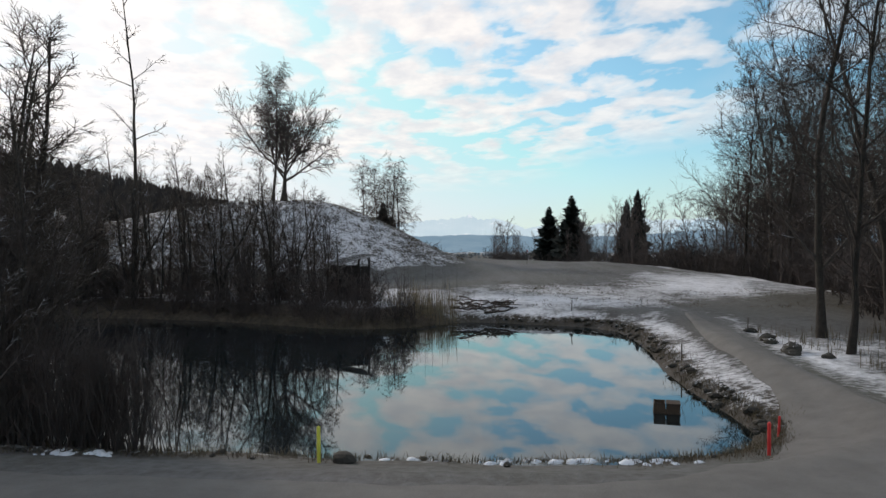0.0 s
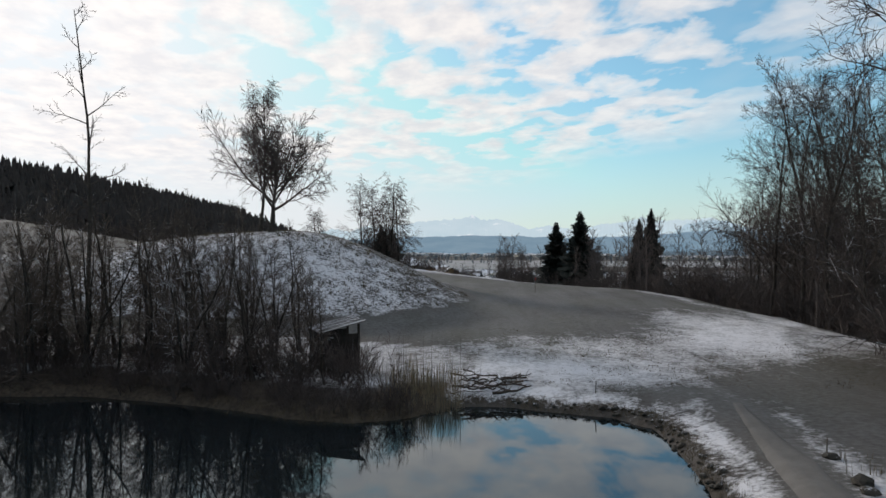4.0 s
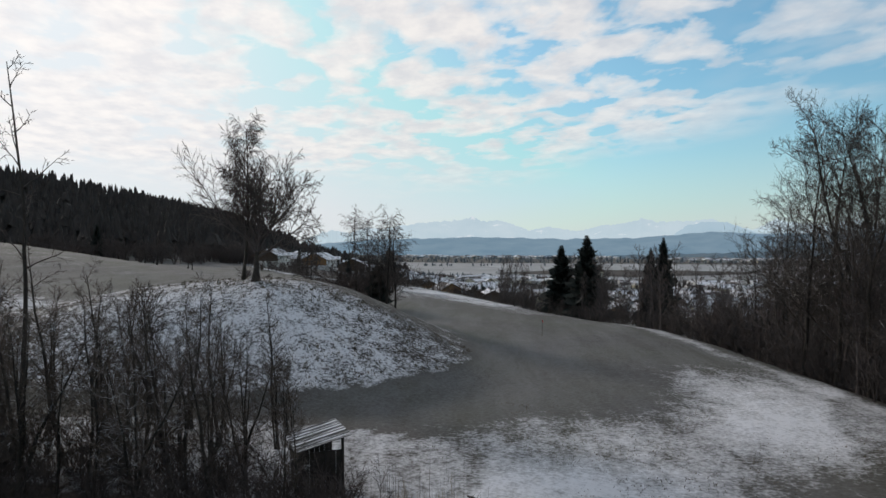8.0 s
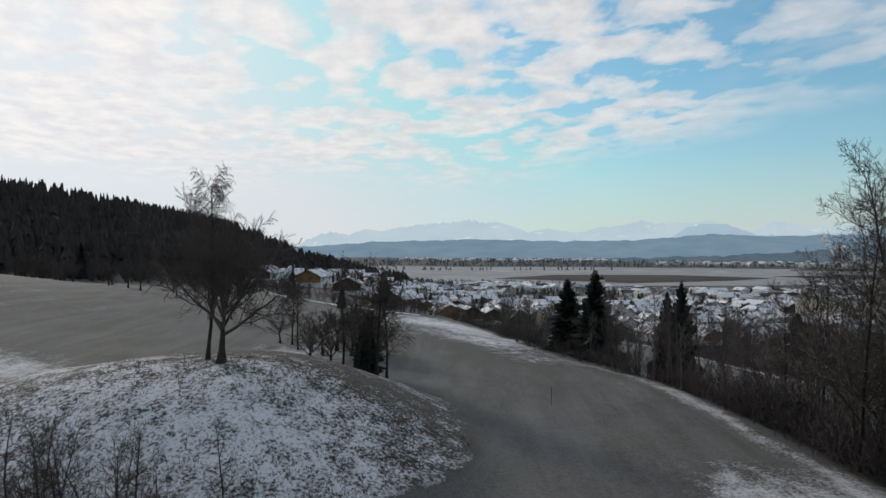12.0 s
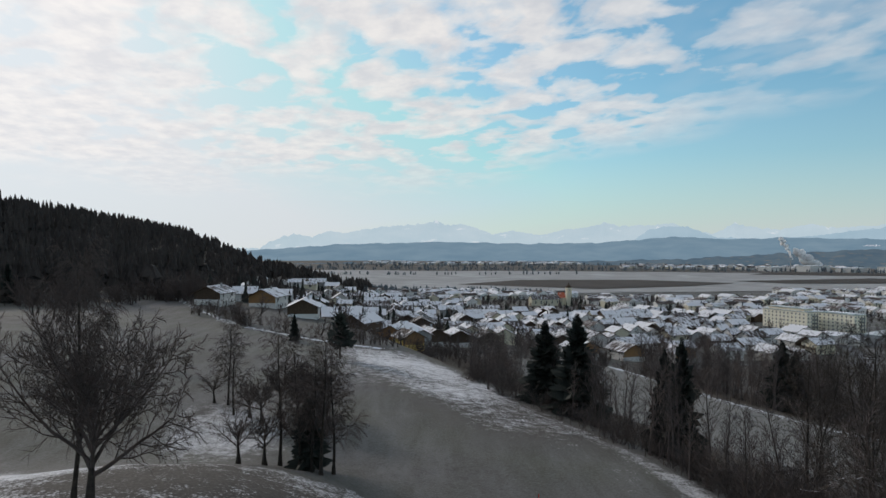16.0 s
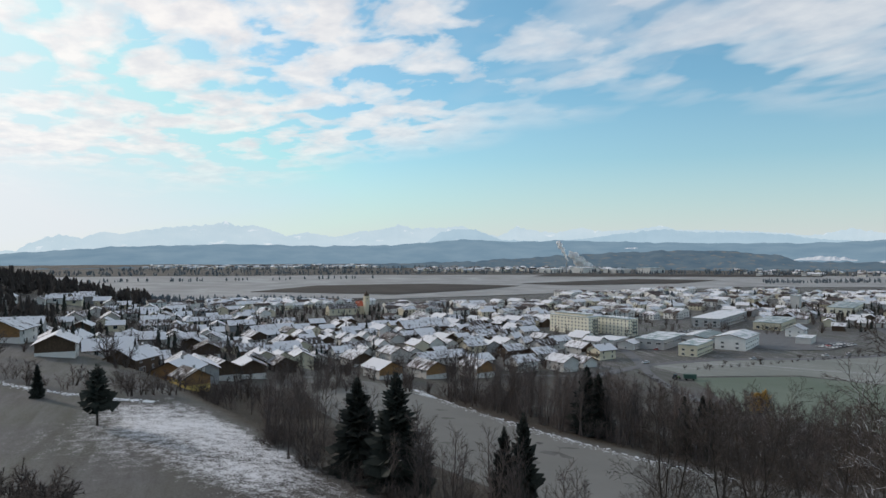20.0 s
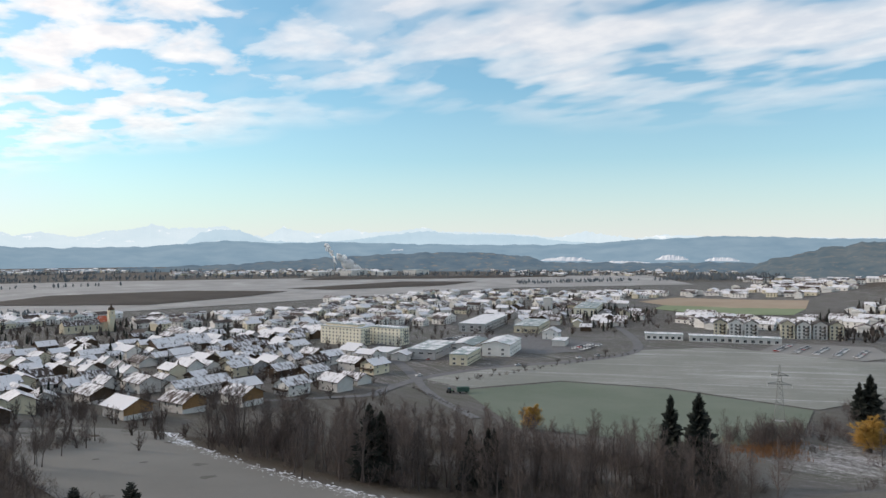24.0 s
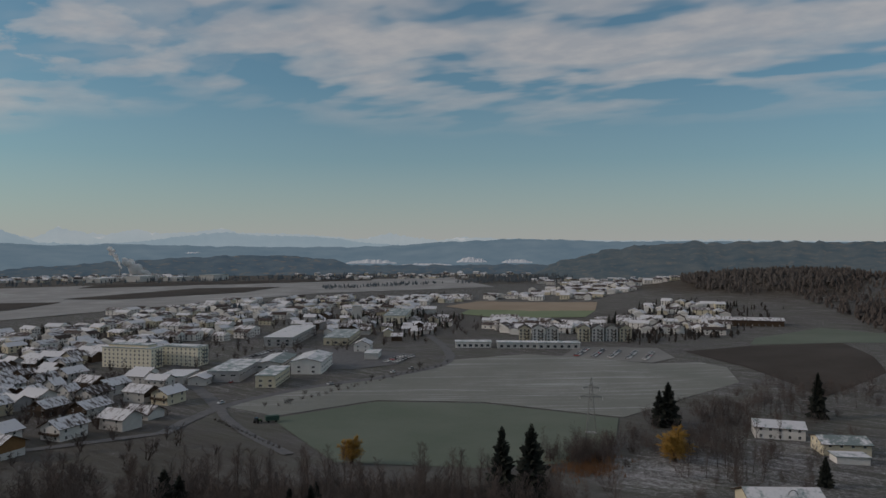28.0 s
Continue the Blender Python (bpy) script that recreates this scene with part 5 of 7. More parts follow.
FAR = [far_kind("white town house with a snowy roof", 21, 9.5, 12, 5.4, 2.5), far_kind("cream town house with a snowy roof", 22, 9, 11, 5.6, 2.4, "cream"), far_kind("timber-clad town house with a snowy roof", 23, 9.5, 10.5, 4.8, 2.4, "timber"),
       far_kind("long grey town house with a snowy roof", 24, 10, 16, 5.6, 2.5, "grey"), far_kind("small white town house with a snowy roof", 25, 8, 9.5, 4.6, 2.4)]
TAKEN = []


def settle(src, x, y, turn, group="", s=1.0):
    z = min(gz(x + dx, y + dy) for dx in (-5, 5) for dy in (-5, 5))
    z = max(z, gz(x, y) - 1.0)
    ob = copy_thing(src, pose(x, y, z, 0, 0, turn) @ Matrix.Diagonal((s, s, s, 1)))
    if group:
        ob["group"] = group
    TAKEN.append((x, y, 9.0))
    return ob


# the houses nearest the golf course
for k, x, y, turn in [(1, 73, 434, 195), (2, 76, 386, 198), (2, 101, 396, 200), (0, 101, 464, 195), (1, 139, 428, 285), (0, 162, 418, 285), (5, 179, 471, 285), (0, 208, 484, 285), (6, 205, 430, 200),
                      (3, 136, 503, 195), (0, 148, 563, 285), (1, 155, 533, 195), (4, 168, 513, 285), (6, 123, 556, 195), (0, 124, 596, 200), (1, 192, 572, 285), (0, 186, 416, 195), (1, 190, 452, 285), (2, 131, 406, 198), (4, 160, 490, 285), (0, 186, 500, 195), (1, 226, 468, 195), (4, 232, 452, 285), (0, 189, 546, 285), (6, 169, 612, 195), (0, 229, 556, 285), (5, 224, 520, 195), (1, 226, 500, 285)]:
    settle(NEAR[k], x, y, turn, "houses by the golf course", 1.08)
for x, y, turn in [(205, 545, 285), (206, 527, 285), (203, 503, 285), (101, 549, 195), (103, 526, 195), (103, 504, 195), (214, 552, 285), (86, 520, 195), (86, 545, 195)]:
    settle(TERRACE, x, y, turn, "terraced houses")
# the houses on the slope under the forest
for k, x, y, turn in [(1, -86, 332, 170), (2, -66, 340, 170), (1, -46, 310, 185), (5, -24, 308, 150), (6, -53, 350, 200), (1, -32, 350, 160), (2, -10, 300, 160), (5, -55, 392, 170), (6, -28, 392, 190), (1, 2, 330, 200), (1, -2, 404, 180),
                      (5, -84, 372, 200), (6, -70, 430, 185), (1, -40, 440, 170), (5, -8, 440, 165), (4, 20, 372, 190), (6, 30, 410, 170), (1, 44, 448, 185), (5, 18, 470, 190),
                      (5, 62, 512, 200), (1, 40, 500, 190), (6, 84, 590, 190), (3, 58, 556, 185), (1, 26, 540, 200), (0, 0, 500, 170), (6, -34, 490, 175), (5, -66, 480, 180), (3, -60, 540, 190), (5, -20, 560, 170)]:
    settle(NEAR[k], x, y, turn, "houses on the slope", 1.0)
YH = house_kind("yellow house with a snowy roof and porch", 31, 9.5, 11, 5.6, 2.6, wall="yellow", clad="honey", balcony=True)
sh = Shape()
sh.box(-3.4, -10.2, -1.2, 3.4, -5.6, 2.8, 0)
part("porch", sh.mesh("porch", "yellow"), YH, "low yellow annexe")
YH.matrix_basis = pose(-6, 283, gz(-6, 283) - 0.6, 0, 0, 205) @ Matrix.Diagonal((0.84, 0.84, 0.84, 1))
TAKEN.append((-4, 281, 9.0))


def slab_roof(parent, x0, y0, x1, y1, z, mat="sheet", over=0.5, thick=0.35, name="roof"):
    sh = Shape()
    sh.box(x0 - over, y0 - over, z, x1 + over, y1 + over, z + thick, 0, cut=0.05)
    part(name, sh.mesh(name, mat), parent)


def block(name, label, category, x, y, turn, w, l, h, mat, rows, cols, cols_end=2, win=(1.2, 1.35), roof="sheet", base=1.5, pitch=2.9, gable=0.0, sides=(1, 3), z=None):
    """A long building with rows of windows; flat-roofed unless gable is given. Its length runs along y."""
    top = thing(name, label, category, pose(x, y, (gz(x, y) if z is None else z) - 0.2, 0, 0, turn))
    if gable:
        part("wall", gable_walls(w, l, h, gable, mat), top)
        gable_roof(top, w, l, h, gable, 0.8, 0.8, roof)
    else:
        sh = Shape()
        sh.box(-w / 2, -l / 2, -1.5, w / 2, l / 2, h)
        part("wall", sh.mesh("wall", mat), top)
        slab_roof(top, -w / 2, -l / 2, w / 2, l / 2, h, roof)
    for r in range(rows):
        for side, n in [(s, cols) for s in sides] + [(0, cols_end), (2, cols_end)]:
            span = l if side in (1, 3) else w
            for c in range(n):
                part("window", WIN[win], top, at=side_pose(side, w, l, (c + 0.5 - n / 2) * span / max(n, 1) * 0.96, base + r * pitch))
    TAKEN.append((x, y, max(w, l) * 0.6))
    return top


TURN = -55     # the long streets on the plain
a = block("apartment_block", "pale yellow five-storey apartment block with snowy flat roof", "apartment block", 281, 577, 22, 13, 40, 14.2, "pale_yellow", 5, 11, 4, win=(1.2, 1.35), pitch=2.7)
sh = Shape()
sh.box(-4.6, -16, 14.55, 4.6, 16, 16.2)
part("penthouse", sh.mesh("penthouse", "cream"), a, "set-back cream top storey")
slab_roof(a, -4.6, -16, 4.6, 16, 16.2, name="penthouse_roof")
b_ = block("apartment_block", "pale yellow wing of the apartment block", "apartment block", 309, 557, 22, 13, 30, 13.4, "pale_yellow", 5, 8, 4, win=(1.2, 1.35), pitch=2.6)
slab_roof(b_, -4, -11, 4, 11, 13.8, name="penthouse_roof")
for k in range(4):
    part("balcony", balcony_mesh(4.5, 1.4, "metal"), a, "steel balcony", at=pose(1.5, -20, 2.6 + 2.7 * k, 0, 0, 180))
    part("balcony", balcony_mesh(4.5, 1.4, "metal"), b_, "steel balcony", at=pose(1.5, -15, 2.6 + 2.6 * k, 0, 0, 180))
block("long_house", "long white apartment house with many skylights", "house", 122, 441, 285, 11, 30, 6.0, "white", 2, 9, 2, gable=3.0, roof="tile")
block("barn", "long low hall under a dark roof partly cleared of snow", "barn", 165, 622, 285, 20, 44, 4.5, "timber", 1, 6, 2, gable=5.5, roof="tile")
block("factory_hall", "white industrial hall with pale teal doors", "hall", 350, 468, TURN, 20, 38, 8.5, "white", 2, 6, 2, win=(2.0, 1.4), gable=2.2, roof="sheet", base=2.0)
block("office_building", "cream two-storey office building with flat roof", "office", 303, 452, TURN, 12, 34, 7.4, "cream", 2, 9, 2, win=(2.0, 1.4))
block("workshop_hall", "long grey workshop with flat snowy roof", "hall", 303, 490, TURN, 20, 46, 7.0, "grey", 1, 8, 3, win=(3.2, 1.2), base=4.5)
block("workshop_hall", "low hall with a pale sheet roof", "hall", 341, 495, TURN, 18, 40, 6.0, "white", 1, 8, 3, win=(3.2, 1.2), base=3.5, gable=1.5, roof="sheet")
for x, y, t in [(249, 511, 22), (250, 490, 22), (258, 521, 22)]:
    block("detached_house", "white two-storey house near the car park", "house", x, y, t, 10, 13, 6.2, "white", 2, 3, 2, gable=2.4, roof="tile")
block("hall", "white hall with a dark roof", "hall", 276, 486, TURN, 11, 20, 4.4, "white", 1, 3, 1, gable=1.8, roof="tile")
block("hall", "low flat-roofed white hall", "hall", 270, 503, TURN, 16, 24, 5.0, "white", 1, 4, 2)
block("gabled_house", "white gabled workshop house", "house", 436, 502, TURN, 13, 16, 6.2, "white", 2, 4, 2, gable=3.2, roof="tile")
block("storage_hall", "white storage box hall", "hall", 413, 470, TURN, 10, 20, 4.8, "white", 0, 1, 1)
block("showroom", "long low showroom with snowy flat roof", "hall", 470, 560, TURN, 22, 62, 6.5, "cream", 1, 12, 3, win=(2.6, 2.2), base=2.4)
block("showroom", "long glazed showroom with snowy flat roof", "hall", 445, 600, TURN, 24, 90, 8.0, "grey", 2, 14, 3, win=(2.6, 2.2), base=2.2)
block("school", "orange and cream school building with flat roofs", "school", 640, 640, TURN, 24, 90, 9, "pale_yellow", 2, 14, 3, win=(2.6, 2.2), base=2.4)
block("tower_block", "plain white tower of the school", "tower", 600, 668, TURN, 9, 12, 18, "white", 0, 0, 0)
for x, y, l, lab in [(545, 383, 36, "low white pavilion with a flat snowy roof"), (527, 411, 34, "low white pavilion with long windows"), (508, 443, 30, "white clubhouse with a flat roof")]:
    block("pavilion", lab, "pavilion", x, y, TURN + 92, 12, l, 5.0, "white", 1, 6, 2, win=(2.6, 2.2), base=2.2)
# the row of gabled flats
for k in range(7):
    f = (k * 12.4 + (16 if k > 2 else 0)) / 90
    x, y = 568 + 55 * f, 428 - 71 * f
    t = block("apartment_house", "white apartment house with a dark gabled roof", "apartment house", x, y, TURN - 4, 10.6, 13, 11.8 + 0.5 * (k % 2), "white" if k % 3 else "cream", 4, 3, 3, win=(1.6, 2.1), gable=3.0, roof="dark_tile")
    for r in range(3):
        part("balcony", balcony_mesh(3.4, 1.3, "timber"), t, "dark balcony", at=pose(2.2, -6.5, 3.2 + 2.9 * r, 0, 0, 180))
# farm houses below the wood
HF = block("bungalow", "white bungalow with a broad snowy roof", "house", 204, 142, 35, 12.5, 17, 4.2, "cream", 1, 4, 3, gable=2.6, roof="sheet")
for q in ((2.0, 3.0), (-2.5, -2.0)):
    sh = Shape()
    ring = [(q[0], q[1] + 1.1 * math.cos(v_ * 0.3), 6.0 + 1.1 * math.sin(v_ * 0.3)) for v_ in range(22)]
    sh.tube(ring, [0.12] * len(ring), 5)
    part("roof_vent", sh.mesh("roof_vent", "metal"), HF, "curved metal vent")
block("farmhouse", "white flat-roofed house in a snowy garden", "house", 356, 174, 20, 14, 20, 5.2, "white", 2, 5, 3, gable=1.8, roof="sheet")
block("farmhouse", "white house with a flat snowy roof", "house", 344, 148, 30, 13, 18, 5.0, "cream", 2, 4, 3, gable=1.9, roof="sheet")
block("garage", "low white garage beside the house", "garage", 330, 143, 30, 7, 12, 3.0, "white", 0, 0, 1, roof="sheet")
block("farm_shed", "long red-brown shed with snowy roof", "shed", 790, 292, 20, 16, 66, 6, "timber", 1, 10, 2, gable=2.5, roof="tile")

# the church
ch = thing("church", "cream church with red-tiled choir roof", "church", pose(126, 781, gz(126, 781) - 0.3, 0, 0, 100) @ Matrix.Diagonal((0.8, 0.92, 0.66, 1)))
part("nave", gable_walls(15, 34, 11, 6.0, "cream"), ch)
gable_roof(ch, 15, 34, 11, 6.0, 0.7, 0.4, "tile")
sh = Shape()
sh.box(-6.5, -26, -1.5, 6.5, -17.05, 13, 0, cut=2.4)
part("choir", sh.mesh("choir", "cream"), ch)
sh = Shape()
sh.v += [(-7.1, -26.6, 13), (7.1, -26.6, 13), (7.1, -16.4, 13), (-7.1, -16.4, 13), (0, -23, 21), (0, -16.4, 21)]
sh.f += [(0, 1, 4), (1, 2, 5, 4), (3, 0, 4, 5), (2, 3, 5), (3, 2, 1, 0)]
sh.i += [0] * 5
part("choir_roof", sh.mesh("choir_roof", "red_tile"), ch, "red tiled roof of the choir")
for s in (1, 3):
    for k in range(5):
        part("window", WIN[(1.6, 2.1)], ch, at=side_pose(s, 15, 34, -13 + 6.5 * k, 6.2) @ Matrix.Diagonal((0.9, 1, 2.4, 1)))
tw = thing("church_tower", "square cream church tower with dark onion cap", "tower", pose(150, 775, gz(150, 775) - 0.3, 0, 0, 100) @ Matrix.Diagonal((0.68, 0.68, 0.70, 1)))
sh = Shape()
sh.box(-3.6, -3.6, -1.5, 3.6, 3.6, 27, 0, cut=0.15).box(-3.9, -3.9, 20, 3.9, 3.9, 20.5, 0).box(-4.0, -4.0, 27, 4.0, 4.0, 27.6, 0)
part("shaft", sh.mesh("shaft", "cream"), tw)
sh = Shape()
sh.tube([(0, 0, 27.6), (0, 0, 28.8), (0, 0, 30.4), (0, 0, 31.8), (0, 0, 32.8), (0, 0, 34.6), (0, 0, 37)], [3.9, 4.1, 3.6, 1.9, 1.1, 0.5, 0.0], 12)
part("onion_cap", sh.mesh("onion_cap", "timber", True), tw, "dark shingled cap")
for s in range(4):
    part("window", WIN[(1.0, 1.2)], tw, at=side_pose(s, 7.2, 7.2, 0, 24) @ Matrix.Diagonal((1.3, 1, 2.0, 1)))
    part("clock_face", mesh_of("clock_face", [(math.cos(v_ * 0.5236) * 1.3, 0.05, math.sin(v_ * 0.5236) * 1.3) for v_ in range(12)], [tuple(range(12))[::-1]], "frame"), tw, at=side_pose(s, 7.2, 7.2, 0, 18))
TAKEN += [(126, 781, 34), (150, 775, 14), (128, 760, 20)]


# ---- the rest of the town, street by street ----
def free(x, y, r):
    return all((x - a) ** 2 + (y - b) ** 2 > (r + c * 0.55) ** 2 for a, b, c in TAKEN)


rt = random.Random(77)


REST = []
OPEN_FIELD = [(690, 430), (850, 430), (935, 505), (920, 730), (770, 730), (700, 620)]


def quarter(poly, n, kinds, turn, gap, group, single=True):
    xs, ys = [p[0] for p in poly], [p[1] for p in poly]
    made = 0
    for _ in range(n * 12):
        if made >= n:
            break
        x, y = rt.uniform(min(xs), max(xs)), rt.uniform(min(ys), max(ys))
        if not bool(inside(poly, np.array(x), np.array(y))) or not free(x, y, gap):
            continue
        if bool(inside(OPEN_FIELD, np.array(x), np.array(y))):
            continue
        if single:
            settle(kinds[rt.randrange(len(kinds))], x, y, turn + rt.choice((0, 90)) + rt.uniform(-9, 9), group, rt.uniform(0.85, 1.15))
        else:
            TAKEN.append((x, y, 9.0))
            REST.append((x, y))
        made += 1


quarter([(-92, 350), (-20, 305), (20, 335), (60, 430), (60, 560), (-80, 560)], 42, FAR + NEAR[:2], 185, 6.0, "houses on the slope")
quarter([(60, 440), (195, 505), (260, 620), (140, 720), (40, 640), (20, 560)], 76, FAR, 195, 6.0, "houses round the church")
quarter([(-130, 570), (20, 560), (60, 650), (60, 820), (-110, 760)], 58, FAR, 185, 6.5, "houses on the slope")
quarter([(150, 700), (270, 640), (420, 640), (560, 760), (380, 860), (200, 860)], 92, FAR, 200, 6.5, "houses in the town", False)
quarter([(200, 560), (262, 610), (330, 625), (420, 690), (300, 690), (230, 640)], 26, FAR, 200, 6.0, "houses in the town")
quarter([(500, 500), (640, 560), (760, 640), (560, 740), (480, 660)], 50, FAR, 35, 6.5, "houses in the town")
quarter([(600, 450), (680, 400), (760, 440), (740, 560), (640, 520)], 36, FAR, 35, 6.0, "houses in the town", False)
quarter([(690, 300), (880, 330), (930, 420), (800, 470), (690, 400)], 46, FAR, 20, 6.5, "houses on the far slope", False)


def far_houses(name, label, place, n, seed):
    rng = random.Random(seed)
    sh = Shape()
    for _ in range(n):
        x, y = REST.pop() if REST else place(rng)
        z, t = gz(x, y), rng.choice((0.3, 1.87)) + rng.uniform(-0.2, 0.2)
        w, l, h, r = rng.uniform(9, 13), rng.uniform(11, 22), rng.uniform(4, 6.5), rng.uniform(2, 3)
        m = Matrix.Translation((x, y, z)) @ Matrix.Rotation(t, 4, "Z")
        sh.box(-w / 2, -l / 2, -1, w / 2, l / 2, h, rng.choice((0, 0, 0, 2)), m)
        for zw in (1.6, 4.2):
            for c in (-0.3, 0.0, 0.3):
                if zw < h - 0.6:
                    sh.quad([m @ Vector((w * c + a_, -l / 2 - 0.06, zw + b_)) for a_, b_ in ((-0.7, -0.7), (0.7, -0.7), (0.7, 0.7), (-0.7, 0.7))], 3)
                    sh.quad([m @ Vector((w / 2 + 0.06, l * c + a_, zw + b_)) for a_, b_ in ((-0.7, -0.7), (0.7, -0.7), (0.7, 0.7), (-0.7, 0.7))], 3)
                    sh.quad([m @ Vector((-w / 2 - 0.06, l * c + a_, zw + b_)) for a_, b_ in ((0.7, -0.7), (-0.7, -0.7), (-0.7, 0.7), (0.7, 0.7))], 3)
        k = len(sh.v)
        sh.v += [tuple(m @ Vector(q)) for q in ((-w / 2 - 0.8, -l / 2 - 0.8, h - 0.2), (w / 2 + 0.8, -l / 2 - 0.8, h - 0.2), (w / 2 + 0.8, l / 2 + 0.8, h - 0.2), (-w / 2 - 0.8, l / 2 + 0.8, h - 0.2), (0, -l / 2 - 0.8, h + r), (0, l / 2 + 0.8, h + r))]
        sh.f += [(k, k + 1, k + 4), (k + 2, k + 3, k + 5), (k + 1, k + 2, k + 5, k + 4), (k + 3, k, k + 4, k + 5)]
        sh.i += [0, 0, 1, 1]
    return tagged(new(name, sh.mesh(name, ["white", "far_tile", "cream", "glass"])), label, "houses", kind="stuff")


def strip(polys):
    def place(rng):
        while True:
            poly = polys[rng.randrange(len(polys))]
            x, y = rng.uniform(min(p[0] for p in poly), max(p[0] for p in poly)), rng.uniform(min(p[1] for p in poly), max(p[1] for p in poly))
            if bool(inside(poly, np.array(x), np.array(y))) and not bool(inside(OPEN_FIELD, np.array(x), np.array(y))):
                return x, y
    return place


far_houses("distant_town", "far rows of small houses with snowy roofs", strip([[(380, 800), (560, 740), (900, 900), (700, 1000), (450, 960)], [(760, 560), (900, 480), (1100, 620), (900, 800)],
           [(-60, 830), (80, 850), (200, 900), (0, 960)], [(620, 700), (780, 640), (960, 820), (760, 860)], [(980, 520), (1250, 470), (1320, 640), (1080, 720)]]), 480 + len(REST), 5)
far_houses("distant_village", "far village strip on the plain with snowy roofs", strip([[(500, 1900), (1100, 1800), (1200, 2000), (600, 2150)], [(1200, 1400), (1900, 1000), (2100, 1200), (1400, 1700)],
           [(-200, 2300), (500, 2250), (500, 2500), (-200, 2550)], [(1300, 720), (1700, 560), (1900, 800), (1500, 1000)]]), 520, 6)

# ---- fields, roads and distance ----
drape("field_3", [(583, 290), (640, 253), (684, 192), (581, 160), (524, 147), (445, 171), (477, 191), (525, 229)], "plough", 12, 0.3, "dark ploughed field", "field")
drape("field_10", [(690, 190), (648, 256), (700, 264), (800, 228), (780, 150), (700, 140)], "green", 16, 0.3, "pale winter green field beyond the ploughed one", "field")
drape("field_4", [(806, 698), (897, 701), (911, 516), (836, 484), (802, 560), (784, 640)], field_mat("tan_stubble", (0.30, 0.22, 0.15), (0.36, 0.28, 0.20), snow=0.1), 20, 0.5, "pale tan stubble field", "field")
drape("field_5", [(784, 640), (836, 484), (775, 468), (721, 549), (732, 619)], field_mat("bright_green_field", (0.16, 0.21, 0.10), (0.20, 0.25, 0.13), snow=0.05), 20, 0.5, "fresh green field", "field")
drape("field_6", [(-400, 1010), (150, 960), (480, 1010), (900, 1050), (1250, 900), (1560, 1250), (950, 1560), (300, 1760), (-400, 1800)], "far_plain", 60, 0.6, "wide pale frosted fields on the plain", "field")
drape("field_7", [(51, 1171), (173, 1316), (382, 1315), (514, 1199), (421, 1127), (250, 1051)], "plough", 40, 1.2, "dark ploughed field on the plain", "field")
drape("field_8", [(544, 1266), (844, 1353), (982, 1258), (825, 1174), (598, 1190)], "plough", 40, 1.2, "dark ploughed field on the plain", "field")
drape("field_9", [(700, 1540), (1300, 1300), (1400, 1380), (800, 1640)], "plough", 40, 1.2, "dark ploughed field on the plain", "field")
drape("meadow_lower", [(34, 345), (76, 340), (74, 299), (84, 255), (92, 232), (103, 209), (115, 193), (150, 150), (110, 140), (70, 165), (52, 190), (38, 228), (26, 285)], "meadow", 8, 0.12, "frosted meadow in the hollow", "field")
M["snowbank"] = plain_mat("drifted_snow", (0.58, 0.60, 0.64), (0.80, 0.82, 0.85), 1.2, 0.8, 0.5)


def snow_edge(pts, width, seed, lift=0.1):
    """A ragged low drift along a field's edge."""
    rng = random.Random(seed)
    line = smooth_line([(x, y, 0) for x, y in pts], 24)
    sh = Shape()
    for a, b in zip(line, line[1:]):
        d = (b - a).normalized()
        s = Vector((-d.y, d.x, 0))
        for _ in range(rng.choice((3, 6, 9, 12, 15))):
            c = a.lerp(b, rng.random()) + s * rng.gauss(0, width * 0.35)
            r = rng.uniform(0.05, 0.24) * width * 0.5
            k, n = len(sh.v), 7
            zc = gz(c.x, c.y)
            sh.v.append((c.x, c.y, zc + lift + r * 0.06))
            for q in range(n):
                w = r * rng.uniform(0.6, 1.2)
                p = c + d * (w * 1.7 * math.cos(6.283 * q / n)) + s * (w * math.sin(6.283 * q / n))
                sh.v.append((p.x, p.y, gz(p.x, p.y) + 0.02))
            sh.f += [(k, k + 1 + q, k + 1 + (q + 1) % n) for q in range(n)]
            sh.i += [0] * n
    tagged(new("snow_drift", sh.mesh("snow_drift", "snowbank", True)), "thin white snow lying along the field edge", "snow", kind="stuff")


snow_edge([(79, 340), (76, 318), (74, 298), (83, 255), (91, 232), (101.5, 209), (113, 193)], 4.2, 3, 0.16)
snow_edge([(-140, 405), (-90, 318), (-60, 268), (-30, 240), (-12, 232)], 2.6, 4, 0.12)

for line, w, lab in [([(190, 390, 0), (240, 418, 0), (303, 422, 0), (361, 408, 0), (430, 412, 0), (500, 470, 0), (560, 540, 0)], 7, "grey asphalt road along the workshops"),
                     ([(240, 418, 0), (262, 470, 0), (276, 520, 0), (330, 590, 0), (420, 690, 0)], 7, "grey asphalt street into the town"),
                     ([(203, 320, 0), (214, 360, 0), (228, 395, 0), (240, 418, 0)], 5, "narrow lane beside the wood"),
                     ([(500, 470, 0), (540, 440, 0), (590, 395, 0), (650, 330, 0)], 6, "road past the car park"),
                     ([(60, 470, 0), (88, 440, 0), (120, 415, 0), (190, 392, 0)], 6, "village street between the houses")]:
    ribbon("road", line, w, "road", 0.3, lab, "road", 2)
drape("parking_lot", [(504, 358), (562, 372), (590, 314), (545, 284), (514, 290)], field_mat("frosted_gravel", (0.17, 0.165, 0.16), (0.24, 0.235, 0.225), snow=0.3), 8, 0.35, "frosted gravel car park", "car park", "structure")
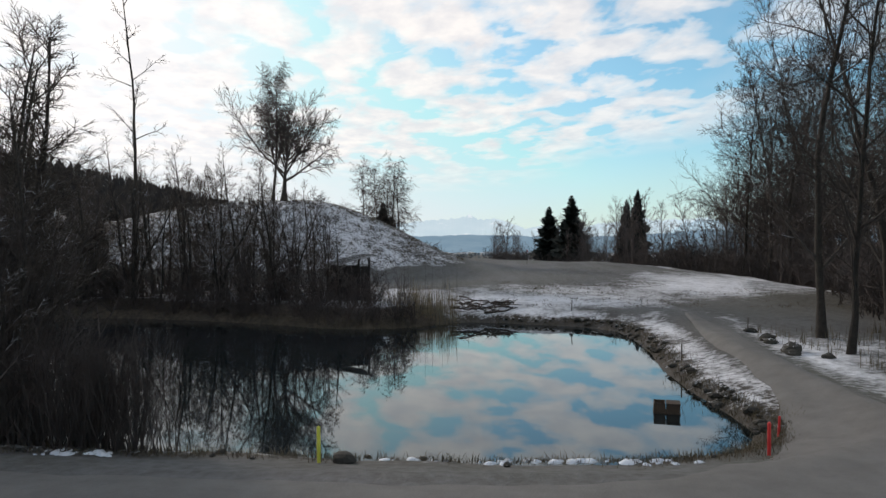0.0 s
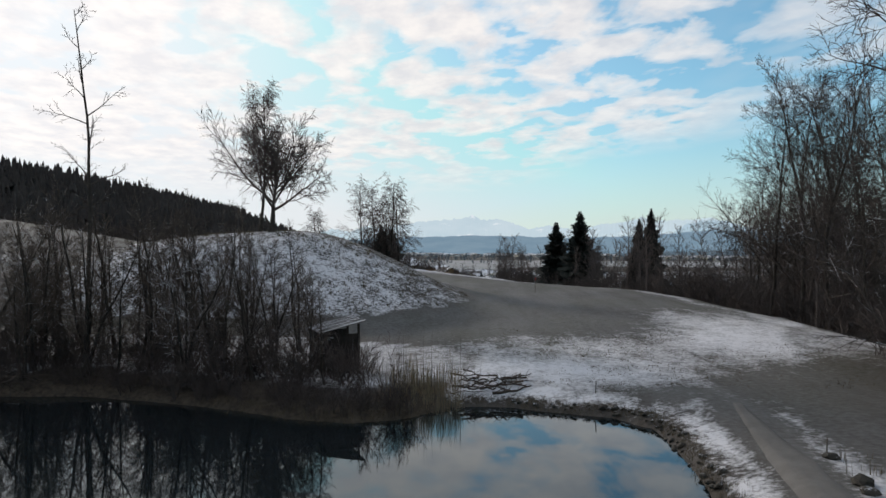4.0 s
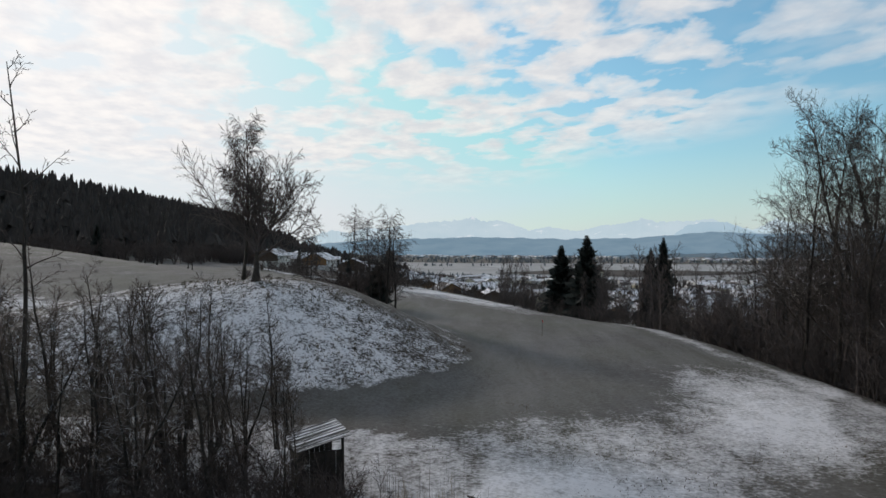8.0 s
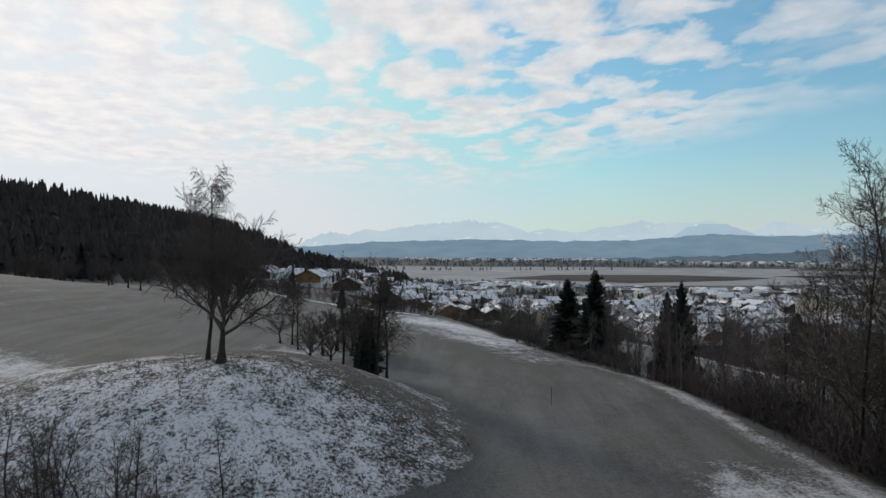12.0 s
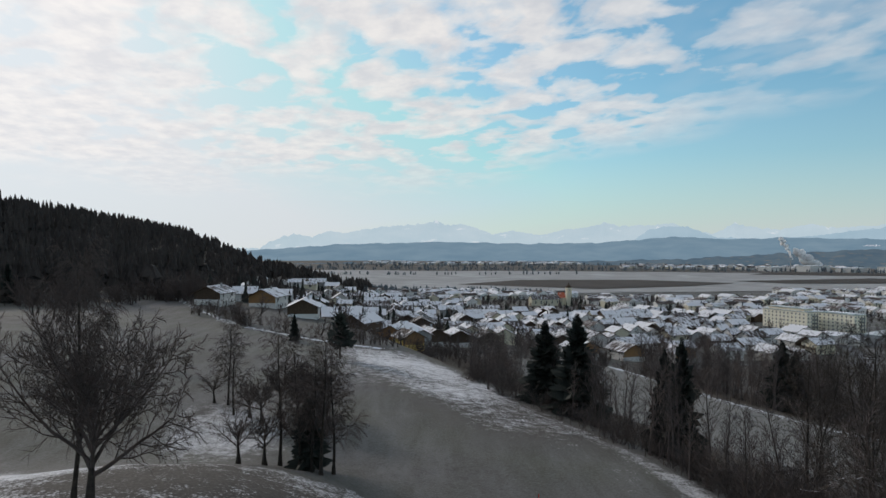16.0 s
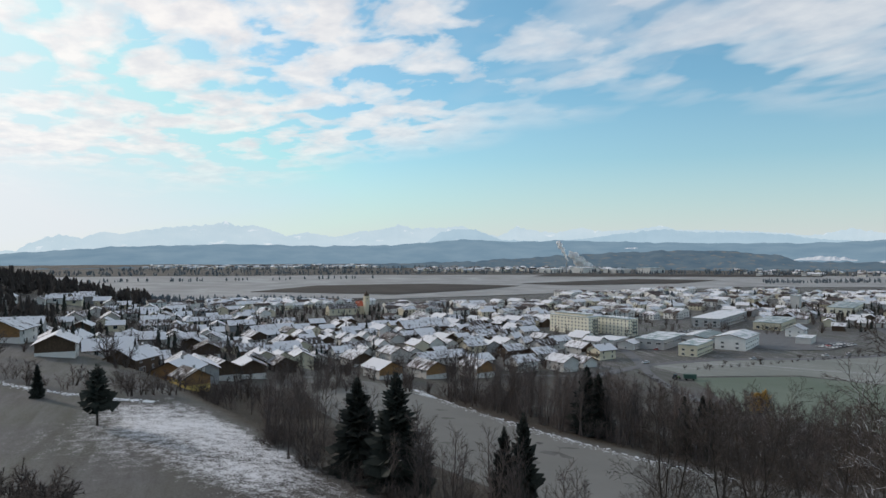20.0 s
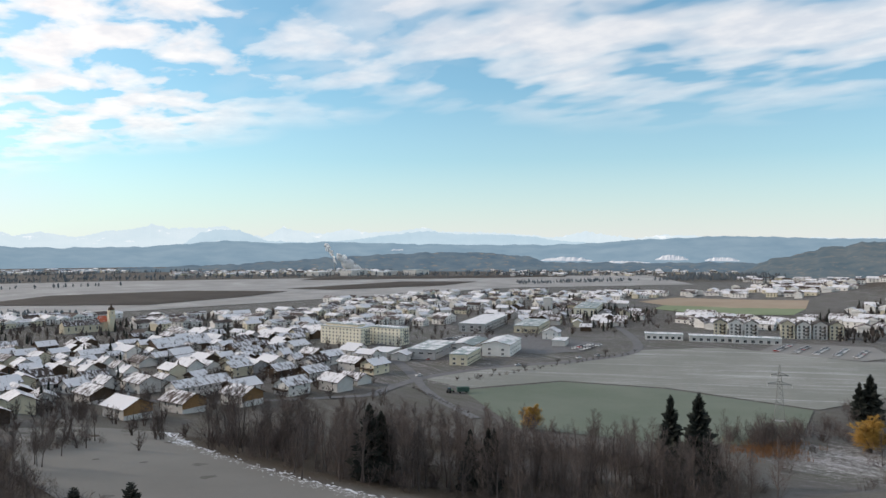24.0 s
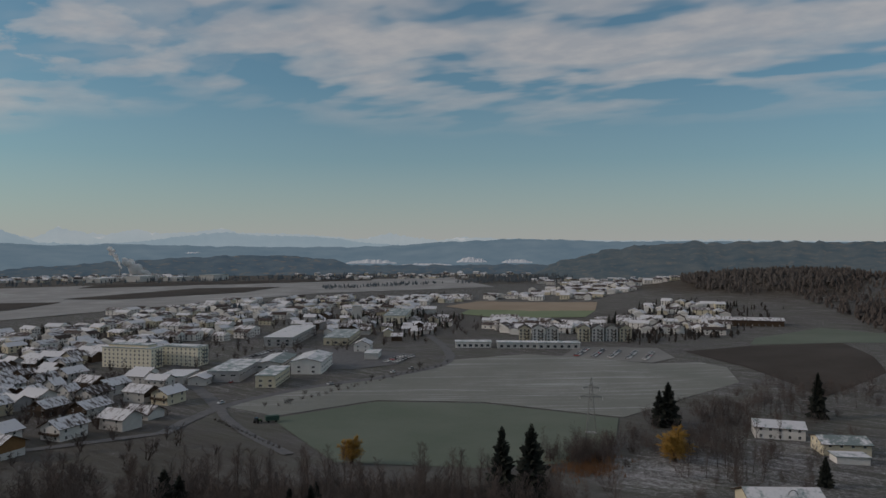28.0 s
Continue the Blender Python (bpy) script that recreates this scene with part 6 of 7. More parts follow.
drape("yard", [(330, 520), (335, 545), (400, 568), (440, 510), (445, 455), (400, 435), (365, 445)], "road", 10, 0.3, "asphalt yard full of parked cars", "car park", "structure")


def car_kind(label, paint, van=False):
    top = thing("car", label, "car", pose(0, 0, -500))
    prof = [(-2.1, 0.35), (-2.15, 0.75), (-1.95, 0.92), (-0.75 if not van else -1.5, 0.98), (2.0, 1.0), (2.15, 0.7), (2.1, 0.35)]
    sh = Shape()
    n, k = len(prof), 0
    for y in (-0.85, 0.85):
        sh.v += [(x, y, z) for x, z in prof]
    sh.f += [tuple(range(n)), tuple(range(2 * n - 1, n - 1, -1))] + [(i, n + i, n + (i + 1) % n, (i + 1) % n) for i in range(n)]
    sh.i += [0] * (n + 2)
    part("body", sh.mesh("body", paint), top)
    sh = Shape()
    h = 1.9 if van else 1.45
    a, b = [(-1.0, -0.8), (1.8, -0.8), (1.8, 0.8), (-1.0, 0.8)], [(-0.35, -0.66), (1.3, -0.66), (1.3, 0.66), (-0.35, 0.66)]
    sh.v += [(x, y, 0.97) for x, y in a] + [(x, y, h) for x, y in b]
    sh.f += [(i, (i + 1) % 4, 4 + (i + 1) % 4, 4 + i) for i in range(4)]
    sh.i += [0] * 4
    part("cabin_glass", sh.mesh("cabin_glass", "glass"), top)
    sh = Shape()
    sh.box(-0.38, -0.68, h, 1.33, 0.68, h + 0.05, cut=0.08)
    part("roof_panel", sh.mesh("roof_panel", "roofsnow"), top)
    w = Shape()
    w.tube([(0, -0.1, 0), (0, 0.1, 0)], [0.32, 0.32], 10, cap=True)
    wm = w.mesh("wheel", "rubber")
    for x in (-1.35, 1.35):
        for y in (-0.8, 0.8):
            part("wheel", wm, top, at=pose(x, y, 0.32))
    return top


M["roofsnow"] = snowy_mat("frosted_car_roof", (0.2, 0.2, 0.2), (0.3, 0.3, 0.3), 0.62, 1.5, 0.5, 0.4, 0.3)
for nm, a, b in (("car_white", (0.6, 0.6, 0.6), (0.7, 0.7, 0.7)), ("car_dark", (0.02, 0.022, 0.026), (0.04, 0.042, 0.046)), ("car_silver", (0.32, 0.33, 0.34), (0.42, 0.43, 0.44)), ("car_red", (0.32, 0.03, 0.025), (0.4, 0.05, 0.04))):
    M[nm] = snowy_mat(nm + "_paint", a, b, 0.56, 0.9, 0.35, 0.2, 0.6)
CARS = [car_kind("parked white car frosted with snow", "car_white"), car_kind("parked dark car frosted with snow", "car_dark"), car_kind("parked silver car frosted with snow", "car_silver"), car_kind("parked red car frosted with snow", "car_red")]
rc = random.Random(9)


def park(x, y, turn, group):
    copy_thing(CARS[rc.choice((0, 0, 1, 1, 2, 2, 2, 3))], pose(x, y, gz(x, y) + 0.36, 0, 0, turn))["group"] = group


for r in range(5):
    for c in range(9):
        park(512 + 3 * r + c * 4.6, 349 - 12.5 * r + c * 1.1, 103, "cars in the car park")
for r in range(2):
    for c in range(9):
        park(342 + 8 * r + c * 5.2, 536 - 9 * r + c * 2.4, 115, "cars in the dealer's yard")
    for c in range(7):
        park(402 + 2 * r + c * 4.8, 447 - 7 * r + c * 1.3, 105, "cars in the dealer's yard")
for x, y, t in [(246, 425, 5), (318, 417, -10), (372, 414, 5), (390, 413, 5), (285, 470, 40), (290, 474, 40), (82, 452, 20), (112, 424, 20), (118, 470, 110)]:
    park(x, y, t, "cars by the road")

# tractor and trailer on the lane
tr = thing("tractor", "small green tractor on the farm track", "tractor", pose(232, 376, gz(232, 376), 0, 0, 100))
sh = Shape()
sh.box(-0.6, -1.6, 0.8, 0.6, 0.6, 1.6, cut=0.1)
part("bonnet", sh.mesh("bonnet", plain_mat("tractor_paint", (0.05, 0.10, 0.04), (0.07, 0.13, 0.05), 1.0, 0.5, 0.1)), tr)
sh = Shape()
sh.box(-0.8, 0.5, 0.9, 0.8, 2.0, 2.7, cut=0.12)
part("cab", sh.mesh("cab", "glass"), tr)
for x in (-0.95, 0.95):
    for y, r in ((-1.2, 0.5), (1.4, 0.85)):
        w = Shape()
        w.tube([(-0.2, 0, 0), (0.2, 0, 0)], [r, r], 14, cap=True)
        part("wheel", w.mesh("wheel", "rubber"), tr, at=pose(x, y, r))
tl = thing("trailer", "dark green box trailer", "trailer", pose(237, 372, gz(237, 372), 0, 0, 60))
sh = Shape()
sh.box(-1.4, -3.2, 1.0, 1.4, 3.2, 3.2, cut=0.06)
M["trailer"] = plain_mat("dark_green_tarpaulin", (0.03, 0.07, 0.055), (0.05, 0.10, 0.08), 1.0, 0.7, 0.2)
part("box", sh.mesh("box", "trailer"), tl)
for x in (-1.2, 1.2):
    for y in (-1.8, 1.8):
        w = Shape()
        w.tube([(-0.15, 0, 0), (0.15, 0, 0)], [0.5, 0.5], 12, cap=True)
        part("wheel", w.mesh("wheel", "rubber"), tl, at=pose(x, y, 0.5))

# lattice pylon in the green field
py = thing("pylon", "grey lattice electricity pylon with two cross-arms", "pylon", pose(311, 242, gz(311, 242), 0, 0, 118))
H = 25.0


def leg_at(sx, sy, z):
    k = 1.9 * (1 - z / H) + 0.25
    return (sx * k, sy * k, z)


for sx in (-1, 1):
    for sy in (-1, 1):
        sh = Shape()
        sh.tube([leg_at(sx, sy, -0.3), leg_at(sx, sy, H)], [0.14, 0.10], 4)
        part("leg", sh.mesh("leg", "metal"), py)
for k in range(11):
    z0, z1 = H * (1 - (1 - k / 11) ** 1.0), H * (k + 1) / 11
    sh = Shape()
    for a, b in (((-1, -1), (1, -1)), ((1, -1), (1, 1)), ((1, 1), (-1, 1)), ((-1, 1), (-1, -1))):
        sh.tube([leg_at(*a, z0), leg_at(*b, z1)], [0.07, 0.07], 3)
        sh.tube([leg_at(*b, z0), leg_at(*a, z1)], [0.07, 0.07], 3)
    part("brace", sh.mesh("brace", "metal"), py)
for z, half in ((16.5, 5.0), (20.5, 3.6)):
    sh = Shape()
    sh.tube([(-half, 0, z), (0, 0.4, z + 0.1), (half, 0, z)], [0.16, 0.24, 0.16], 4)
    sh.tube([(-half, 0, z), (0, 0, z + 1.3), (half, 0, z)], [0.13, 0.16, 0.13], 4)
    part("cross_arm", sh.mesh("cross_arm", "metal"), py)
    for s in (-1, 1):
        sh = Shape()
        sh.tube([(s * half, 0, z), (s * half, 0, z - 1.2)], [0.12, 0.10], 6)
        part("insulator", sh.mesh("insulator", "frame"), py)
sh = Shape()
sh.box(-2.6, -2.6, -0.4, 2.6, 2.6, 0.3, cut=0.3)
part("footing", sh.mesh("footing", "grey"), py, "pale concrete footing")

# far factory and its steam
fx, fy = 985, 1765
for k in range(4):
    block("factory", "long pale factory hall far out on the plain", "factory", fx - 120 + 75 * k, fy - 40 * k, -65, 40, 70, 10 + 4 * (k % 2), "white", 0, 0, 0, roof="sheet")


def steam_build(add, math_, ramp, mix, noise_):
    n = noise_(add("ShaderNodeTexCoord").outputs["Object"], 0.08, 4, 0.6)
    col = mix(n, (0.96, 0.96, 0.96), (0.99, 0.99, 0.99))
    a = add("ShaderNodeBsdfDiffuse", ins={0: col}).outputs[0]
    b = add("ShaderNodeBsdfTranslucent", ins={0: col}).outputs[0]
    return add("ShaderNodeMixShader", ins={0: 0.72, 1: a, 2: b}).outputs[0]


M["steam"] = material("white_steam", steam_build)
st = thing("chimney_stack", "thin grey factory chimney on the plain", "chimney", pose(fx - 62, fy + 30, gz(fx, fy)))
c = Shape()
c.tube([(0, 0, 0), (0, 0, 30)], [1.6, 1.1], 10, cap=True)
part("stack", c.mesh("stack", "grey"), st)
ico = bmesh.new()
bmesh.ops.create_icosphere(ico, subdivisions=2, radius=1.0)
ico.verts.index_update()
puff_v, puff_f = [v.co.copy() for v in ico.verts], [tuple(v.index for v in f_.verts) for f_ in ico.faces]
ico.free()
# a plume: the way from its foot, and how it swells
for line, n, seed in (([(0, 6, 6), (-12, 17, 11), (-28, 30, 13), (-46, 42, 10), (-58, 52, 5)], 34, 71), ([(-62, 30, 2), (-70, 42, 3.5), (-78, 56, 5), (-84, 68, 6), (-92, 76, 5), (-96, 80, 2.5)], 26, 72)):
    sh = Shape()
    rng = random.Random(seed)
    for k in range(n):
        f = k / (n - 1) * (len(line) - 1)
        j = min(int(f), len(line) - 2)
        cs, cz, rr = (line[j][q] + (line[j + 1][q] - line[j][q]) * (f - j) for q in range(3))
        rr *= rng.uniform(0.6, 1.0)
        cs, cz = cs + rng.gauss(0, rr * 0.45), cz + rng.gauss(0, rr * 0.45)
        n0 = len(sh.v)
        for v in puff_v:
            q = v * rr * (1 + 0.35 * noise.noise(v * 1.8 + Vector((k, 0, 0))) + 0.2 * noise.noise(v * 5 + Vector((k, 4, 0))))
            sh.v.append((fx + cs * 0.8 + q.x, fy + 10 - cs * 0.5 + q.y, gz(fx, fy) + cz + q.z))
        sh.f += [tuple(n0 + i for i in f_) for f_ in puff_f]
        sh.i += [0] * len(puff_f)
    tagged(new("steam_plume", sh.mesh("steam_plume", "steam", True)), "white steam rising from the factory", "steam", kind="stuff")

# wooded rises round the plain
# nearer rises, with less haze in their glowing colour
ridge("backdrop_right_hills", 2400, [(58, -50), (62, 5), (66, 46), (70, 60), (76, 64), (84, 62), (92, 70), (110, 60)], haze_mat("hazy_mixed_hills", (0.052, 0.084, 0.106), (0.105, 0.124, 0.130), 0.014, 1.0, (1, 1, 3.0), (0.58, (0.132, 0.136, 0.130))), "brown and dark green wooded hills", 700, -60, 11, 9, 0.25)
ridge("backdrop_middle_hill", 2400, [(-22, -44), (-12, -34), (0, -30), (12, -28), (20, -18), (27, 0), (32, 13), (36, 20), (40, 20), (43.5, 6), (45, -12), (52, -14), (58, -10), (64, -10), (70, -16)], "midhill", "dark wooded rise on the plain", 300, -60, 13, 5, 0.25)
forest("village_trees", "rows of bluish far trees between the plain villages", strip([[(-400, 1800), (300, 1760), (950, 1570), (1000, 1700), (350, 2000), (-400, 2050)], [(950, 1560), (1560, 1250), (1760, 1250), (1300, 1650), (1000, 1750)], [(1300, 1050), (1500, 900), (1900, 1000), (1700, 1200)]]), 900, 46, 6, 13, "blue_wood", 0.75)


def far_patch(az0, az1, r0, r1, z0, z1):
    sh = Shape()
    n = 26
    rows = []
    for k in range(n + 1):
        a = radians(az0 + (az1 - az0) * k / n)
        e = min(1.0, 4 * k / n, 4 * (n - k) / n) * (0.65 + 0.35 * noise.noise((k * 0.6, az0, 0)))
        b = 0.5 * (1 + noise.noise((k * 0.45, az0 + 5, 2)))
        rows.append([(r0 * math.sin(a), r0 * math.cos(a) + 60, z0 + 5 * b), (r1 * math.sin(a), r1 * math.cos(a) + 60, z0 + 6 * b + (z1 - z0) * max(e, 0.02))])
    for a, b in zip(rows, rows[1:]):
        sh.quad([a[0], b[0], b[1], a[1]])
    tagged(new("backdrop_snowfield", sh.mesh("backdrop_snowfield", "snowbank")), "bright snow-covered far slope", "snow field", kind="structure")


for v in ((44.6, 48.6, 2560, 2680, -14, 2), (53.4, 55.8, 2480, 2600, -8, 12), (57.0, 59.4, 2460, 2580, -10, 4), (49.0, 53, 2600, 2650, -22, -14), (32.5, 33.6, 2700, 2740, 22, 27)):
    far_patch(*v)
# brown paled in the base colour for a kilometre of haze
forest("far_woods", "dark mixed wood on the far rise", strip([[(960, 330), (1040, 240), (1300, 230), (1300, 470), (1120, 480), (1000, 410)]]), 1250, 41, 6, 13, plain_mat("far_hazed_brown_wood", (0.075, 0.066, 0.062), (0.130, 0.114, 0.104), 0.03, 0.9, 0.2), 0.9)
forest("slope_trees", "bare trees between the houses on the far slope", strip([[(680, 280), (900, 280), (950, 430), (720, 428)], [(600, 330), (690, 290), (700, 400), (640, 440)], [(700, 760), (940, 740), (1000, 860), (760, 840)]]), 430, 48, 4, 9, "dark_wood", 0.8)
forest("bare_far_woods", "bare brown woods on the far rise", strip([[(860, 200), (1000, 120), (1400, 120), (1400, 330), (1000, 300)], [(700, 130), (860, 60), (1000, 120), (900, 220)]]), 1400, 42, 6, 12, plain_mat("purple_brown_wood", (0.062, 0.052, 0.048), (0.118, 0.098, 0.088), 0.05, 0.9, 0.3), 0.95)
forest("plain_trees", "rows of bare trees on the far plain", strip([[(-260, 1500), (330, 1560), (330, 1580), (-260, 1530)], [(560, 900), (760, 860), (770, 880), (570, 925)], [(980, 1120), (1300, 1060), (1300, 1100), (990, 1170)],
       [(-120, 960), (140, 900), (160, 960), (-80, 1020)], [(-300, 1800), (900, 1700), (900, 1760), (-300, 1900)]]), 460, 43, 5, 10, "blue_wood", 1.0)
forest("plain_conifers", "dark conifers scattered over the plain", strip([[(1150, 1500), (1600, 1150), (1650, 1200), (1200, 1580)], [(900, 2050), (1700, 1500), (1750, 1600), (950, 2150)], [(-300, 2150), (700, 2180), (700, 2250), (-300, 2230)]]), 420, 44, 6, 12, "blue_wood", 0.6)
forest("slope_woods", "dark mixed woods above the last houses", strip([[(-420, 600), (-150, 620), (-115, 780), (-60, 870), (-100, 1000), (-420, 1100)]]), 1300, 45, 9, 18, "dark_wood", 0.75)
forest("hillside_trees", "dark mixed trees between the hill and the houses", strip([[(-190, 335), (-104, 350), (-98, 420), (-84, 520), (-150, 610), (-260, 610)]]), 420, 52, 7, 14, "dark_wood", 0.45)
forest("town_trees", "brown bare garden trees further into the town", strip([[(-100, 570), (60, 580), (300, 660), (420, 650), (560, 770), (380, 860), (-60, 830)], [(500, 500), (760, 600), (560, 740)]]), 330, 47, 4.5, 9, "twig_far", 1.0)
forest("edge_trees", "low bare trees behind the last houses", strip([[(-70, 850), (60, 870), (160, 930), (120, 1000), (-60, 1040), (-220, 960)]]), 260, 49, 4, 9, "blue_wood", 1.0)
forest("town_conifers", "dark garden conifers among the houses", strip([[(-110, 350), (0, 320), (70, 460), (60, 640), (-110, 760)], [(70, 470), (200, 510), (280, 640), (420, 640), (560, 770), (380, 860), (60, 800)], [(500, 500), (760, 600), (560, 740)], [(600, 420), (900, 330), (930, 420), (740, 560)]]), 480, 46, 5, 12, "needle")

# trees among the houses
rq = random.Random(55)


def town_spots(n, lo, hi):
    out = []
    while len(out) < n:
        x, y = rq.uniform(-130, 900), rq.uniform(290, 860)
        if (x - float(edge_of(y))) * 0.95 < (22 if y > 330 else 6) and x > -20 or (y < 500 and x > 190 and x < 560) or (y < 640 - 0.35 * x and x > 300) or not free(x, y, 0.0) or bool(inside(OPEN_FIELD, np.array(x), np.array(y))):
            continue
        if x < -20 and x < float(edge_of(y)) - 60:
            continue
        out.append((x, y, rq.uniform(lo, hi)))
    return out


joined("village_bushes", "bare garden trees round the nearest houses", "undergrowth", GARDEN, scatter(200, 58, [(40, 350), (70, 400), (110, 430), (150, 450), (195, 470), (215, 520), (180, 560), (120, 540)], 24.0, 1.1, 2.9, lambda x, y: free(x, y, 1.0) and not (y < 395 and x > 85))
       + scatter(150, 63, [(-95, 352), (-50, 338), (-10, 330), (30, 385), (20, 450), (-40, 450), (-60, 520), (30, 560)], 22.0, 1.2, 3.0, lambda x, y: free(x, y, 1.0) and x > float(edge_of(y)) + 8), 59, "twig")
joined("garden_bushes", "bare garden trees and hedges among the houses", "undergrowth", GARDEN, town_spots(900, 1.3, 3.0), 56, "twig")
for x, y, s in town_spots(46, 0.4, 0.75):
    plant(POPLARS, x, y, s, group="trees among the houses", rng=rq, wide=1.3)
for x, y, s in town_spots(26, 0.9, 1.5):
    plant(ROUNDS, x, y, s, group="trees among the houses", rng=rq)
for x, y, s in [(392, 407, 1.7), (310, 402, 1.2), (288, 406, 0.9), (268, 395, 1.0), (345, 408, 1.0), (425, 408, 0.8), (255, 400, 0.8), (498, 486, 1.2)]:
    plant(ROUNDS, x, y, s, group="trees along the road")
for k in range(26):
    f = k / 25
    plant(SHRUBS, 262 + 150 * f, 398 + 8 * f + rq.uniform(-2, 2), rq.uniform(0.5, 0.9), group="bushes along the road", rng=rq)
for k in range(16):
    f = k / 15
    plant(SHRUBS, 206 + 16 * f, 330 + 66 * f, rq.uniform(0.4, 0.7), group="hedge along the lane", rng=rq)
for x, y, s in [(262, 228, 1.0), (268, 218, 1.0), (275, 228, 0.9), (283, 222, 0.9), (290, 214, 1.0), (298, 208, 1.0), (270, 208, 0.8)]:
    plant(SHRUBS, x, y, s * 1.4, group="bushes by the reed bed")

# ---- small things round the pond ----
def stake(x, y, h, mat, label, r=0.035, z=None, name="marker_stake", lean=0.0):
    top = thing(name, label, "stake", pose(x, y, (gz(x, y) if z is None else z), lean, lean * 0.5, 0))
    sh = Shape()
    sh.tube([(0, 0, -0.3), (0, 0, h - r), (0, 0, h)], [r, r, r * 0.5], 8, cap=True)
    part("shaft", sh.mesh("shaft", mat), top)
    return top


stake(7.2, 16.4, 0.78, "red", "red painted marker stake at the pond corner", 0.042)
stake(8.5, 18.8, 0.5, "red", "short red marker stake on the bank", 0.035, lean=3)
stake(-3.1, 15.5, 0.8, "lime", "yellow painted marker stake by the path", 0.042, lean=-2)
for x, y, h in [(7.8, 48.6, 0.8), (9.6, 30.4, 0.75), (14.7, 36.0, 0.7), (33, 87, 0.8), (-0.4, 47.6, 1.0), (2.2, 47.8, 0.5)]:
    stake(x, y, h, "post", "thin weathered wooden marker post", 0.03, lean=rw.uniform(-4, 4))
fl = thing("flag_pole", "thin golf flag pole on the fairway", "flag pole", pose(10.8, 111, gz(10.8, 111)))
sh = Shape()
sh.tube([(0, 0, -0.2), (0, 0, 2.1)], [0.04, 0.03], 6, cap=True)
part("shaft", sh.mesh("shaft", "post"), fl)
sh = Shape()
sh.box(0, -0.012, 1.75, 0.10, 0.012, 2.08)
part("flag", sh.mesh("flag", "red"), fl)

# floating nest box
db = thing("nest_box", "dark weathered wooden duck nest floating on the pond", "nest box", pose(6.75, 22.9, 0, 0, 0, -14))
for nm, b in (("float_board", (-0.42, -0.30, -0.04, 0.42, 0.30, 0.05)), ("side_board", (-0.40, -0.28, 0.05, -0.04, -0.25, 0.34)), ("side_board", (-0.40, 0.25, 0.05, -0.04, 0.28, 0.34)), ("end_board", (-0.40, -0.25, 0.05, -0.37, 0.25, 0.34)),
              ("end_board", (-0.07, -0.25, 0.05, -0.04, 0.25, 0.30)), ("lid", (-0.02, -0.30, 0.30, 0.42, 0.30, 0.34)), ("front_board", (0.0, -0.28, 0.05, 0.40, -0.25, 0.30)), ("front_board", (0.0, 0.25, 0.05, 0.40, 0.28, 0.30))):
    sh = Shape()
    sh.box(*b, cut=0.006)
    part(nm, sh.mesh(nm, "timber"), db)

# shelter hut at the wood's edge
M["hut_wood"] = plain_mat("dark_weathered_boards", (0.014, 0.011, 0.009), (0.036, 0.028, 0.023), 4.0, 0.9, 0.4)
hut = thing("shelter_hut", "small timber shelter with a snow-streaked sheet roof", "hut", pose(-8.3, 53.5, gz(-8.3, 53.5), 0, 0, 24))
for x in (-1.1, 1.1):
    for y in (-1.4, 1.4):
        sh = Shape()
        sh.box(x - 0.07, y - 0.07, -0.3, x + 0.07, y + 0.07, 3.0 + 0.25 * x, cut=0.01)
        part("post", sh.mesh("post", "hut_wood"), hut)
for k in range(9):
    sh = Shape()
    sh.box(-1.12, -1.33 + k * 0.3, 0.1, -1.04, -1.05 + k * 0.3, 2.7)
    part("plank", sh.mesh("plank", "hut_wood"), hut)
for y in (-1.42, 1.38):
    for k in range(7):
        sh = Shape()
        sh.box(-1.0 + k * 0.29, y, 0.1, -0.73 + k * 0.29, y + 0.05, 2.65)
        part("plank", sh.mesh("plank", "hut_wood"), hut)
M["hut_roof"] = snowy_mat("snow_streaked_sheet", (0.09, 0.085, 0.08), (0.14, 0.13, 0.125), 0.56, 1.6, 0.6, 0.1, 0.3, (0.25, 2.2, 1))
roof_m = pose(0, 0, 3.12, 0, -13, 0)
for k in range(7):
    sh = Shape()
    y0 = -1.75 + k * 0.5
    sh.box(-1.55, y0, 0.0, 1.55, y0 + 0.47, 0.05, 0, roof_m).box(-1.55, y0 + 0.44, 0.05, 1.55, y0 + 0.5, 0.10, 0, roof_m)
    part("roof_sheet", sh.mesh("roof_sheet", "hut_roof"), hut)

# boulders and bank stones
def stone_mesh(seed, flat=0.6):
    bm = bmesh.new()
    bmesh.ops.create_icosphere(bm, subdivisions=2, radius=1.0)
    for v in bm.verts:
        q = v.co.copy()
        v.co = q * (1 + 0.35 * noise.noise(q * 1.3 + Vector((seed * 7.1, 0, 0))) + 0.12 * noise.noise(q * 4 + Vector((seed, 3, 0))))
        v.co.z *= flat
    me = bpy.data.meshes.new("stone")
    bm.to_mesh(me)
    bm.free()
    me.materials.append(M["rock"])
    return me


STONES = [stone_mesh(k, 0.55 + 0.08 * k) for k in range(4)]


def stone(x, y, r, k, label, group, name="boulder", sink=0.25):
    ob = new(name, STONES[k % 4])
    ob.matrix_basis = pose(x, y, gz(x, y) + r * sink, 0, 0, k * 77) @ Matrix.Diagonal((r * 1.2, r, r, 1))
    tagged(ob, label, "boulder", group)


